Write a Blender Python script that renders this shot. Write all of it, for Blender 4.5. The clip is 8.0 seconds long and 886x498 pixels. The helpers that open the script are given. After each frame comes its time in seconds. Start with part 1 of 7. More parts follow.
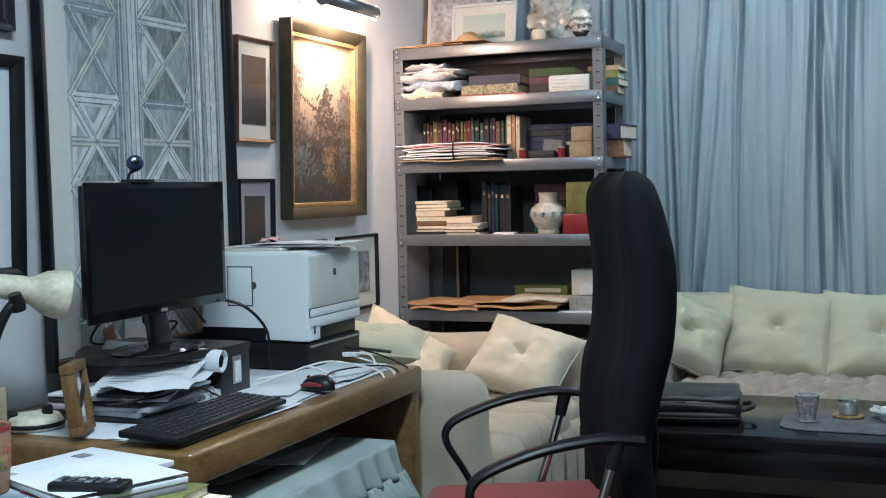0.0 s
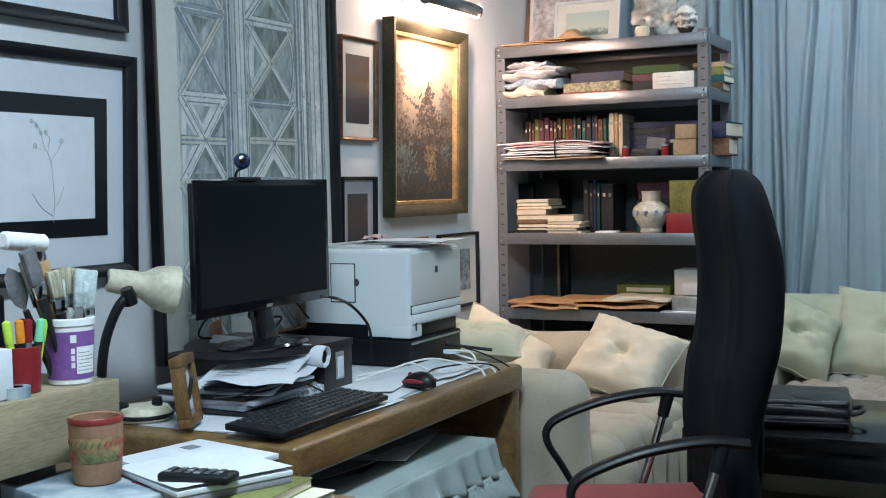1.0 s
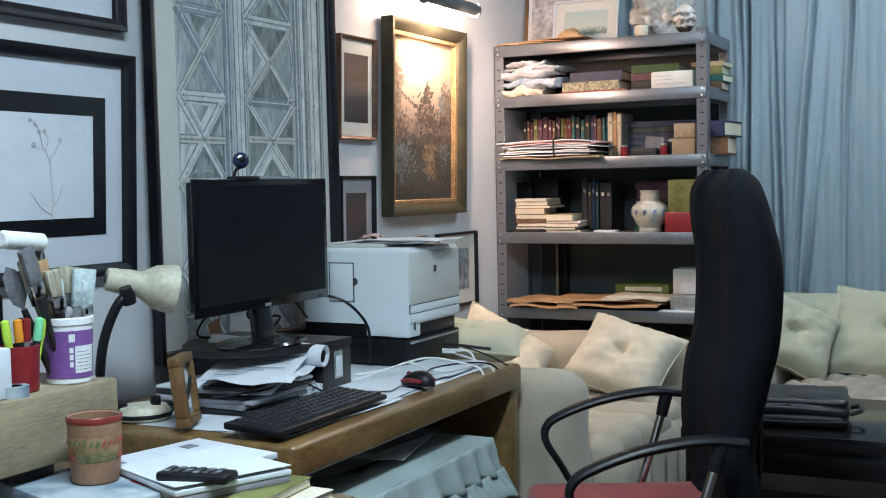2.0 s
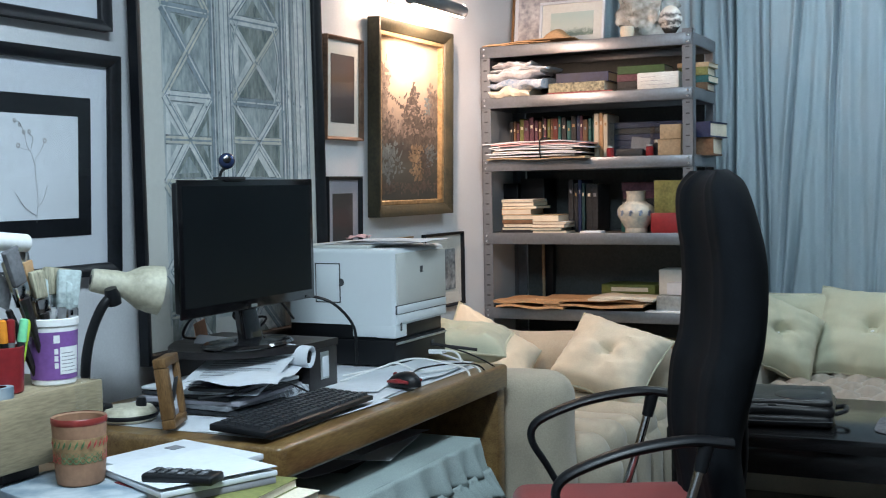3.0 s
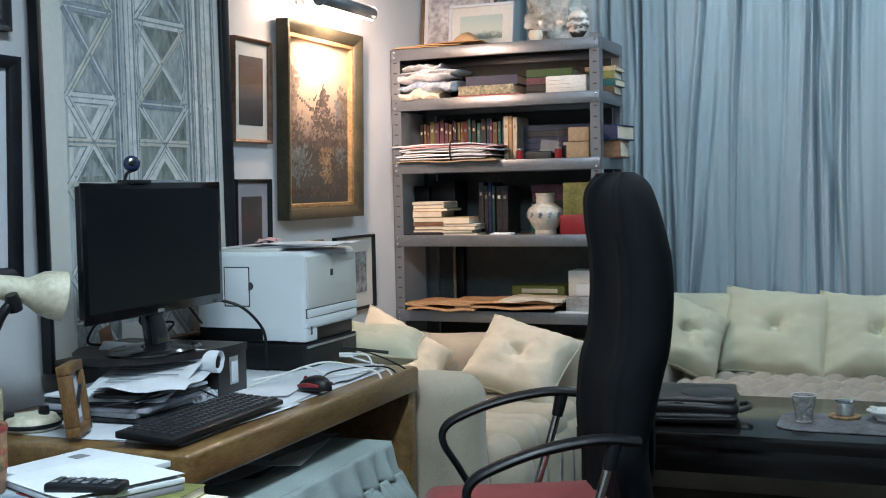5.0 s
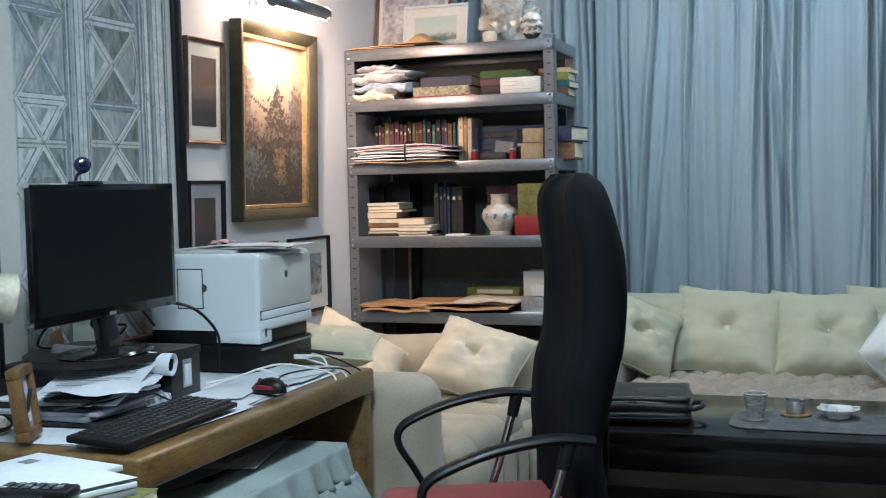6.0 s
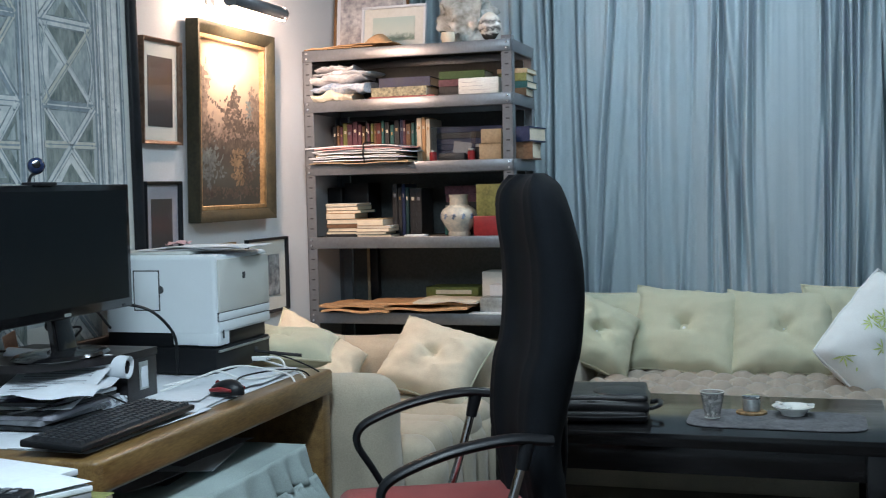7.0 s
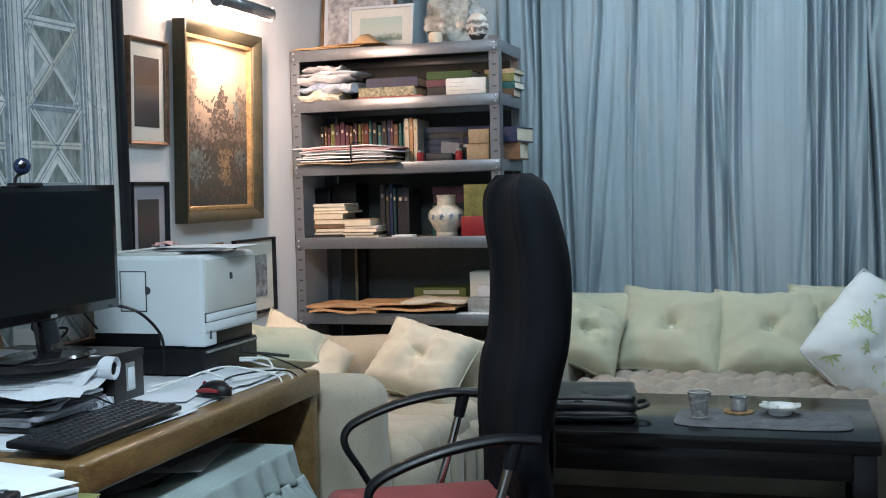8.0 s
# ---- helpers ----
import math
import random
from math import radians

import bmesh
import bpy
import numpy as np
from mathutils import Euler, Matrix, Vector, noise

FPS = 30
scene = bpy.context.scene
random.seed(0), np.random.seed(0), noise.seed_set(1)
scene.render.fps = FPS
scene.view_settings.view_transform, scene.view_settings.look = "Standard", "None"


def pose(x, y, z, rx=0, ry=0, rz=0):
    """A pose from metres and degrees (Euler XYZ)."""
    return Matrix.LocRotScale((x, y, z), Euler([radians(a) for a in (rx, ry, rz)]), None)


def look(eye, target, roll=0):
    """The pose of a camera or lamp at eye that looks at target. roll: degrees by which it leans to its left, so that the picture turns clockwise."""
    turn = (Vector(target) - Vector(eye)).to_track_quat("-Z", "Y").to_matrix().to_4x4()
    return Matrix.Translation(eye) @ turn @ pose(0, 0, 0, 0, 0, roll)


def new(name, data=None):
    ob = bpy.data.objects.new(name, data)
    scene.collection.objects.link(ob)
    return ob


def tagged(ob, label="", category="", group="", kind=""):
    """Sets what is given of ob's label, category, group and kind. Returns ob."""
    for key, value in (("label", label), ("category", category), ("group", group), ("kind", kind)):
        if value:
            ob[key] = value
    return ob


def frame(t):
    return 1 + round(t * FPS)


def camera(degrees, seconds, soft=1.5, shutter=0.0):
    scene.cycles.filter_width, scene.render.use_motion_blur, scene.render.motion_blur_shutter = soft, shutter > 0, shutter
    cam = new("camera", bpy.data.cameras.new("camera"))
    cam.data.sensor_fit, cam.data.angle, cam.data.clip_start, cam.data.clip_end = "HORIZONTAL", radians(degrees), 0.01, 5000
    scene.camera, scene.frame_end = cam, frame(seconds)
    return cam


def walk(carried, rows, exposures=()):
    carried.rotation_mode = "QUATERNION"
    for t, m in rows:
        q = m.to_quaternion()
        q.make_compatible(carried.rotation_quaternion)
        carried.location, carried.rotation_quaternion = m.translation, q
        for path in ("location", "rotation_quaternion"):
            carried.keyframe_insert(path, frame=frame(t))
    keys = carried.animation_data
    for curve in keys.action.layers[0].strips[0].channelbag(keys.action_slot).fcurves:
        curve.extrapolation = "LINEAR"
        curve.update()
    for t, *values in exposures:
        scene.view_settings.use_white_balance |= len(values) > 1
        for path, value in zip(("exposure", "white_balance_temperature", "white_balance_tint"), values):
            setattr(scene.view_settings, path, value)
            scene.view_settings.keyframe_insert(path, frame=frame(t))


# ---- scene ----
cam = camera(41.68, 8.0, soft=1.05, shutter=0.5)
EYE, ARM = 1.28, 0.08  # eye height; the lens sits this far ahead of the tripod's axis
# seconds, yaw, pitch, roll of the panning tripod head
ROWS = [
    (0.0, 21.96, -3.06, 1.25),
    (0.3, 21.98, -3.06, 1.25),
    (0.4, 22.20, -3.06, 1.25),
    (0.5, 23.62, -3.06, 1.24),
    (0.6, 24.92, -3.06, 1.20),
    (0.7, 26.00, -3.05, 1.16),
    (0.8, 26.47, -3.05, 1.14),
    (1.0, 26.85, -3.05, 1.13),
    (1.5, 26.83, -3.09, 1.12),
    (1.7, 26.82, -3.09, 1.12),
    (2.8, 26.39, -3.08, 1.10),
    (3.0, 26.13, -3.07, 1.10),
    (3.5, 24.65, -3.06, 1.14),
    (4.0, 23.51, -3.05, 1.20),
    (4.5, 22.50, -3.04, 1.21),
    (5.8, 20.27, -3.03, 1.29),
    (6.0, 19.64, -3.03, 1.30),
    (6.5, 18.87, -3.04, 1.32),
    (7.0, 17.64, -3.05, 1.38),
    (7.5, 16.93, -3.06, 1.43),
    (8.0, 17.04, -3.05, 1.41),
]



def head(yaw, pitch, roll):
    turn = pose(0, 0, 0, 0, 0, yaw) @ pose(0, 0, 0, pitch) @ pose(0, 0, 0, 0, roll) @ pose(0, 0, 0, 90)
    ahead = turn.to_3x3() @ Vector((0, 0, -ARM))
    rest = pose(0, 0, 0, 0, 0, 23.51).to_3x3() @ Vector((0, ARM, -0.005))
    return Matrix.Translation(Vector((0, 0, EYE)) + ahead - rest) @ turn


walk(cam, [(t, head(a, b, c)) for t, a, b, c in ROWS])

# ---- light ----
world = bpy.data.worlds.new("night")
world.use_nodes = True
world.node_tree.nodes["Background"].inputs[0].default_value = (0.5, 0.6, 0.8, 1)
world.node_tree.nodes["Background"].inputs[1].default_value = 0.02
scene.world = world


def area_lamp(name, m, size, size_y, watts, colour):
    data = bpy.data.lights.new(name, "AREA")
    data.shape, data.size, data.size_y, data.energy, data.color = "RECTANGLE", size, size_y, watts, colour
    ob = new(name, data)
    ob.matrix_world = m
    return ob


CEILING = 2.75
# cool fluorescent fittings, both out of view: one over the middle of the room, a weaker one near the curtain
COOL = (0.69, 0.865, 1.0)
area_lamp("ceiling_tube_light", pose(-0.55, 1.00, CEILING - 0.09, 0, 0, 90), 1.2, 0.2, 75, COOL)
# added fill lamp: brightens the curtain's top and rakes across its folds
area_lamp("ceiling_tube_light", pose(-0.35, 4.30, CEILING - 0.09), 1.2, 0.2, 15, COOL)
# warm picture lamp over the painting
area_lamp("picture_lamp_light", look((-1.925, 3.93, 1.918), (-2.05, 4.25, 1.68)), 0.03, 0.30, 17, (1.0, 0.68, 0.52))
scene.view_settings.exposure = 0.0

# ---- materials ----
def mat(name, colour, rough=0.6, metal=0.0, scale=8.0, vary=0.12, bump=0.15, fine=90.0, stretch=(1, 1, 1), second=None, sheen=0.0, spread=0.0, coat=0.0, relief=0.004):
    """Colour with stains at one scale and grain at another, and fine relief; spread: how much whole pieces differ."""
    m = bpy.data.materials.new(name)
    m.use_nodes = True
    t = m.node_tree
    b = t.nodes["Principled BSDF"]
    co = t.nodes.new("ShaderNodeTexCoord")
    mp = t.nodes.new("ShaderNodeMapping")
    mp.inputs["Scale"].default_value = stretch
    t.links.new(co.outputs["Object"], mp.inputs["Vector"])
    big, small = t.nodes.new("ShaderNodeTexNoise"), t.nodes.new("ShaderNodeTexNoise")
    for n, s, d in ((big, scale, 4), (small, fine, 3)):
        n.inputs["Scale"].default_value, n.inputs["Detail"].default_value = s, d
        t.links.new(mp.outputs[0], n.inputs["Vector"])
    mixf = t.nodes.new("ShaderNodeMath")
    mixf.operation = "MULTIPLY_ADD"
    mixf.inputs[1].default_value = 0.45
    t.links.new(small.outputs[0], mixf.inputs[0])
    half = t.nodes.new("ShaderNodeMath")
    half.operation = "MULTIPLY"
    half.inputs[1].default_value = 0.55
    t.links.new(big.outputs[0], half.inputs[0])
    t.links.new(half.outputs[0], mixf.inputs[2])
    ramp = t.nodes.new("ShaderNodeValToRGB")
    low = second or tuple(c * (1 - 2.2 * vary) for c in colour)
    high = colour if second else tuple(min(1, c * (1 + 1.3 * vary)) for c in colour)
    ramp.color_ramp.elements[0].position, ramp.color_ramp.elements[0].color = 0.33, (*low, 1)
    ramp.color_ramp.elements[1].position, ramp.color_ramp.elements[1].color = 0.64, (*high, 1)
    t.links.new(mixf.outputs[0], ramp.inputs[0])
    out = ramp.outputs[0]
    if spread:
        info = t.nodes.new("ShaderNodeObjectInfo")
        hsv = t.nodes.new("ShaderNodeHueSaturation")
        r = t.nodes.new("ShaderNodeMapRange")
        r.inputs[3].default_value, r.inputs[4].default_value = 1 - spread, 1 + spread
        t.links.new(info.outputs["Random"], r.inputs[0])
        t.links.new(r.outputs[0], hsv.inputs["Value"])
        t.links.new(out, hsv.inputs["Color"])
        out = hsv.outputs[0]
    t.links.new(out, b.inputs["Base Color"])
    rr = t.nodes.new("ShaderNodeMapRange")
    rr.inputs[3].default_value, rr.inputs[4].default_value = max(0.04, rough - 0.1), min(1, rough + 0.12)
    t.links.new(big.outputs[0], rr.inputs[0])
    t.links.new(rr.outputs[0], b.inputs["Roughness"])
    b.inputs["Metallic"].default_value = metal
    b.inputs["Specular IOR Level"].default_value = 0.28 if rough >= 0.4 and not coat else 0.5
    b.inputs["Sheen Weight"].default_value = sheen
    b.inputs["Coat Weight"].default_value = coat
    if bump:
        bp = t.nodes.new("ShaderNodeBump")
        bp.inputs["Strength"].default_value, bp.inputs["Distance"].default_value = bump, relief
        t.links.new(mixf.outputs[0], bp.inputs["Height"])
        t.links.new(bp.outputs[0], b.inputs["Normal"])
    return m


def glass(name, tint=(1, 1, 1), clear=1.0):
    """A thin pane: see-through, with a real gloss."""
    m = bpy.data.materials.new(name)
    m.use_nodes = True
    t = m.node_tree
    t.nodes.remove(t.nodes["Principled BSDF"])
    a, g, mix, fr, pw, ma = (t.nodes.new("ShaderNode" + k) for k in ("BsdfTransparent", "BsdfGlossy", "MixShader", "LayerWeight", "Math", "Math"))
    a.inputs[0].default_value = (*[c * clear for c in tint], 1)
    g.inputs["Roughness"].default_value = 0.03
    pw.operation, ma.operation = "POWER", "MULTIPLY_ADD"
    fr.inputs[0].default_value = 0.5
    pw.inputs[1].default_value, ma.inputs[1].default_value, ma.inputs[2].default_value = 5.0, 0.85, 0.04
    t.links.new(fr.outputs["Facing"], pw.inputs[0])
    t.links.new(pw.outputs[0], ma.inputs[0])
    t.links.new(ma.outputs[0], mix.inputs[0])
    t.links.new(a.outputs[0], mix.inputs[1])
    t.links.new(g.outputs[0], mix.inputs[2])
    t.links.new(mix.outputs[0], t.nodes["Material Output"].inputs[0])
    return m


def glow(name, colour, power):
    m = bpy.data.materials.new(name)
    m.use_nodes = True
    b = m.node_tree.nodes["Principled BSDF"]
    b.inputs["Emission Color"].default_value, b.inputs["Emission Strength"].default_value = (*colour, 1), power
    b.inputs["Base Color"].default_value = (*colour, 1)
    return m


def bands(name, stops, axis=2, scale=6.0, wobble=0.25, rough=0.55, low=0.0, high=1.0, bump=0.2):
    """Brushed paint whose colour runs along one axis of the object from low to high metres, broken up by noise."""
    m = bpy.data.materials.new(name)
    m.use_nodes = True
    t = m.node_tree
    b = t.nodes["Principled BSDF"]
    co, sep, rng, nz, add, ramp = (t.nodes.new("ShaderNode" + k) for k in ("TexCoord", "SeparateXYZ", "MapRange", "TexNoise", "Math", "ValToRGB"))
    t.links.new(co.outputs["Object"], sep.inputs[0])
    t.links.new(sep.outputs[axis], rng.inputs[0])
    rng.inputs[1].default_value, rng.inputs[2].default_value = low, high
    t.links.new(co.outputs["Object"], nz.inputs["Vector"])
    nz.inputs["Scale"].default_value, nz.inputs["Detail"].default_value, nz.inputs["Roughness"].default_value = scale, 8, 0.65
    off = t.nodes.new("ShaderNodeMath")
    off.operation = "MULTIPLY_ADD"
    off.inputs[1].default_value, off.inputs[2].default_value = wobble * 2, -wobble
    t.links.new(nz.outputs[0], off.inputs[0])
    t.links.new(rng.outputs[0], add.inputs[0])
    t.links.new(off.outputs[0], add.inputs[1])
    while len(ramp.color_ramp.elements) < len(stops):
        ramp.color_ramp.elements.new(0.5)
    for e, (p, c) in zip(ramp.color_ramp.elements, stops):
        e.position, e.color = p, (*c, 1)
    t.links.new(add.outputs[0], ramp.inputs[0])
    t.links.new(ramp.outputs[0], b.inputs["Base Color"])
    b.inputs["Roughness"].default_value = rough
    bp = t.nodes.new("ShaderNodeBump")
    bp.inputs["Strength"].default_value, bp.inputs["Distance"].default_value = bump, 0.003
    t.links.new(nz.outputs[0], bp.inputs["Height"])
    t.links.new(bp.outputs[0], b.inputs["Normal"])
    return m


M_WALL = mat("wall_paint", (0.58, 0.60, 0.62), 0.7, scale=2.2, vary=0.035, bump=0.12, fine=160)
M_CEIL = mat("ceiling_paint", (0.75, 0.76, 0.76), 0.8, scale=2, vary=0.03)
M_FLOOR = mat("dark_floor_boards", (0.05, 0.035, 0.025), 0.45, scale=3, vary=0.25, stretch=(1, 8, 1), spread=0.2)
M_CURTAIN = mat("curtain_cloth", (0.345, 0.43, 0.475), 0.85, scale=1.6, vary=0.06, bump=0.2, fine=260, stretch=(4, 4, 0.5), sheen=0.05, relief=0.001)
M_BLACK = mat("black_plastic", (0.008, 0.009, 0.011), 0.40, scale=9, vary=0.2, bump=0.05, fine=300)
M_GLOSSBLACK = mat("glossy_black_plastic", (0.006, 0.006, 0.007), 0.08, scale=5, vary=0.2, bump=0.0)
M_SCREEN = mat("switched_off_screen", (0.004, 0.0055, 0.007), 0.22, scale=4, vary=0.1, bump=0.0)
M_SCREEN.node_tree.nodes["Principled BSDF"].inputs["Specular IOR Level"].default_value = 0.12
M_STEEL = mat("grey_painted_steel", (0.20, 0.215, 0.235), 0.33, 0.6, scale=5, vary=0.07, bump=0.02, fine=90)
M_BOARD = mat("shelf_board", (0.10, 0.095, 0.085), 0.7, scale=6, vary=0.2)
M_FRAMEBLACK = mat("black_frame_lacquer", (0.006, 0.0075, 0.0105), 0.42, scale=12, vary=0.25, bump=0.06)
M_MATWHITE = mat("white_mount_card", (0.57, 0.61, 0.66), 0.85, scale=3, vary=0.03, bump=0.05)
M_MATCREAM = mat("cream_mount_card", (0.57, 0.585, 0.55), 0.85, scale=3, vary=0.04, bump=0.05)
M_MATGREY = mat("grey_mount_card", (0.30, 0.30, 0.34), 0.85, scale=3, vary=0.05, bump=0.05)
M_PAPER = mat("white_paper", (0.62, 0.66, 0.70), 0.8, scale=9, vary=0.035, bump=0.1, fine=60)
M_PAPEROLD = mat("yellowed_paper", (0.66, 0.60, 0.48), 0.85, scale=14, vary=0.09, bump=0.2, fine=200, spread=0.12)
M_INK = mat("grey_print", (0.20, 0.21, 0.23), 0.8, vary=0.1, bump=0)
M_PENCIL = mat("pencil_line", (0.42, 0.43, 0.44), 0.85, vary=0.2, bump=0)
M_COPPER = mat("copper_gilt_moulding", (0.17, 0.10, 0.065), 0.35, 0.5, scale=20, vary=0.25, bump=0.1)
M_GILT = mat("green_gold_moulding", (0.060, 0.053, 0.033), 0.45, 0.15, scale=18, vary=0.3, bump=0.2, second=(0.026, 0.028, 0.02))
M_GOLD = mat("gold_slip", (0.36, 0.25, 0.13), 0.4, 0.5, scale=30, vary=0.2, bump=0.1)
M_DESKWOOD = mat("varnished_brown_wood", (0.23, 0.14, 0.052), 0.33, scale=5, vary=0.3, bump=0.12, fine=40, stretch=(6, 1, 6), second=(0.10, 0.05, 0.015), coat=0.3)
M_PINE = mat("raw_pine_wood", (0.29, 0.24, 0.155), 0.6, scale=4, vary=0.16, bump=0.15, fine=36, stretch=(7, 1, 7))
M_FRAMEWOOD = mat("tan_photo_frame_wood", (0.16, 0.088, 0.036), 0.45, scale=8, vary=0.25, stretch=(5, 5, 1))
M_DARKWOOD = mat("dark_stained_wood", (0.013, 0.011, 0.012), 0.38, scale=6, vary=0.35, bump=0.1, stretch=(1, 6, 6))
M_TABLE = mat("black_stained_table_wood", (0.010, 0.010, 0.011), 0.16, scale=4, vary=0.4, bump=0.03, stretch=(1, 8, 8))
M_PRINTER = mat("pale_grey_plastic", (0.70, 0.76, 0.785), 0.42, scale=3, vary=0.03, bump=0.03, fine=400)
M_PRINTERWARM = mat("beige_grey_plastic", (0.60, 0.62, 0.585), 0.42, scale=3, vary=0.03, bump=0.03, fine=400)
M_GROOVE = mat("dark_seam", (0.06, 0.065, 0.07), 0.6, vary=0.1, bump=0)
M_LAMPCREAM = mat("chipped_cream_enamel", (0.62, 0.60, 0.47), 0.4, scale=26, vary=0.16, bump=0.15, second=(0.38, 0.36, 0.27))
M_CHROME = mat("chrome", (0.75, 0.76, 0.78), 0.12, 1.0, scale=9, vary=0.05, bump=0.0)
M_SOFA = mat("beige_velvet", (0.42, 0.375, 0.29), 0.85, scale=5, vary=0.10, bump=0.25, fine=240, sheen=0.25, relief=0.0015)
M_SOFASEAT = mat("taupe_velvet", (0.33, 0.285, 0.235), 0.85, scale=5, vary=0.12, bump=0.25, fine=240, sheen=0.25, relief=0.0015)
M_PILLOW = mat("pale_green_cream_velvet", (0.515, 0.51, 0.375), 0.85, scale=4.5, vary=0.08, bump=0.25, fine=260, sheen=0.25, second=(0.42, 0.45, 0.335), relief=0.0015)
M_PILLOWCREAM = mat("cream_velvet", (0.63, 0.575, 0.45), 0.85, scale=4.5, vary=0.07, bump=0.25, fine=260, sheen=0.25, relief=0.0015)
M_PIPING = mat("cream_piping", (0.52, 0.51, 0.38), 0.8, vary=0.08, bump=0.2)
M_PILLOWWHITE = mat("white_cotton", (0.75, 0.78, 0.78), 0.85, scale=5, vary=0.05, bump=0.2, fine=300)
M_LEAF = mat("lime_leaf_print", (0.52, 0.62, 0.26), 0.85, scale=30, vary=0.2, bump=0.0)
M_LEAFGREY = mat("grey_leaf_print", (0.36, 0.40, 0.42), 0.85, scale=30, vary=0.2, bump=0.0)
M_CHAIRCLOTH = mat("black_mesh_cloth", (0.0065, 0.008, 0.0105), 0.95, scale=6, vary=0.25, bump=0.3, fine=420, relief=0.001)
M_CHAIRCLOTH.node_tree.nodes["Principled BSDF"].inputs["Specular IOR Level"].default_value = 0.15
M_REDCLOTH = mat("red_seat_cloth", (0.25, 0.03, 0.026), 0.85, scale=6, vary=0.14, bump=0.3, fine=320, sheen=0.2)
M_LEATHER = mat("black_leather", (0.014, 0.014, 0.016), 0.36, scale=14, vary=0.25, bump=0.35, fine=180)
M_CLOTH = mat("pale_blue_green_table_cloth", (0.30, 0.365, 0.355), 0.85, scale=5, vary=0.09, bump=0.25, fine=260)
M_CLAY = mat("terracotta", (0.28, 0.155, 0.095), 0.55, scale=9, vary=0.12, bump=0.1)
M_RED = mat("red_plastic", (0.23, 0.016, 0.02), 0.35, scale=6, vary=0.1, bump=0.02)
M_PURPLE = mat("purple_label", (0.20, 0.09, 0.30), 0.45, scale=8, vary=0.1, bump=0.02)
M_WHITEPLASTIC = mat("white_plastic", (0.74, 0.76, 0.76), 0.4, scale=6, vary=0.05, bump=0.03)
M_WHITECABLE = mat("white_cable", (0.74, 0.75, 0.74), 0.45, vary=0.05, bump=0)
M_BRISTLE = mat("worn_bristle", (0.36, 0.34, 0.25), 0.8, scale=30, vary=0.3, bump=0.5, fine=200, stretch=(4, 4, 0.4))
M_BRISTLEBLUE = mat("paint_caked_bristle", (0.42, 0.50, 0.50), 0.7, scale=20, vary=0.25, bump=0.4)
M_GREYSLATE = mat("slate_runner", (0.13, 0.135, 0.145), 0.7, scale=16, vary=0.25, bump=0.2)
M_CORK = mat("cork", (0.28, 0.18, 0.09), 0.8, scale=40, vary=0.25)
M_TIN = mat("tin", (0.42, 0.45, 0.45), 0.35, 0.7, scale=12, vary=0.15)
M_CERAMIC = mat("white_glazed_ceramic", (0.72, 0.74, 0.72), 0.15, scale=10, vary=0.05, bump=0.02)
M_VASE = mat("crackled_cream_glaze", (0.60, 0.56, 0.46), 0.25, scale=28, vary=0.2, bump=0.1, second=(0.38, 0.40, 0.38))
M_VASEBLUE = mat("blue_brush_pattern", (0.16, 0.22, 0.32), 0.3, scale=30, vary=0.3, bump=0)
M_MANILA = mat("manila_envelope", (0.46, 0.285, 0.15), 0.75, scale=6, vary=0.14, bump=0.15, spread=0.15)
M_YELLOW = mat("yellow_card", (0.60, 0.50, 0.08), 0.6, scale=8, vary=0.1)
M_GREENBOOK = mat("olive_book_cloth", (0.17, 0.18, 0.06), 0.6, scale=12, vary=0.2)
M_CARDBOX = mat("brown_carton", (0.40, 0.31, 0.20), 0.8, scale=8, vary=0.15)
M_BLUEBOOK = mat("dark_blue_book_cloth", (0.014, 0.026, 0.075), 0.45, scale=10, vary=0.2)
M_TEAL = mat("teal_book_cloth", (0.03, 0.12, 0.12), 0.5, scale=10, vary=0.2)
M_DEEPTEAL = mat("deep_teal_book_cloth", (0.014, 0.045, 0.052), 0.5, scale=10, vary=0.2)
M_DARKBOOK = mat("near_black_book_cloth", (0.025, 0.028, 0.032), 0.5, scale=10, vary=0.3)
M_BROWNBOOK = mat("brown_book_cloth", (0.16, 0.09, 0.05), 0.55, scale=10, vary=0.25)
M_PLUMBOOK = mat("plum_book_cloth", (0.12, 0.05, 0.07), 0.55, scale=10, vary=0.25)
M_ORANGE = mat("orange_plastic", (0.75, 0.27, 0.03), 0.4, vary=0.08, bump=0)
M_LIME = mat("lime_plastic", (0.50, 0.75, 0.08), 0.4, vary=0.08, bump=0)
M_MINT = mat("mint_green_plastic", (0.22, 0.70, 0.38), 0.4, vary=0.08, bump=0)
M_PINK = mat("pale_pink_print", (0.60, 0.36, 0.36), 0.7, scale=14, vary=0.2)
M_SKYBLUE = mat("pale_blue_print", (0.42, 0.47, 0.50), 0.5, scale=9, vary=0.25, bump=0.05, fine=24, second=(0.10, 0.17, 0.23))
M_GLASS = glass("picture_glass")
M_TUMBLER = mat("pressed_glass", (0.80, 0.84, 0.85), 0.08, scale=60, vary=0.3, bump=0.3)
M_TUMBLER.node_tree.nodes["Principled BSDF"].inputs["Transmission Weight"].default_value = 0.75
M_CLEAR = glass("clear_plastic", (0.97, 0.985, 0.985), 0.985)
M_TUBE = glow("warm_lamp_tube", (1.0, 0.69, 0.50), 170)
M_PANEL = glow("cool_ceiling_tube", (0.72, 0.88, 1.0), 44)

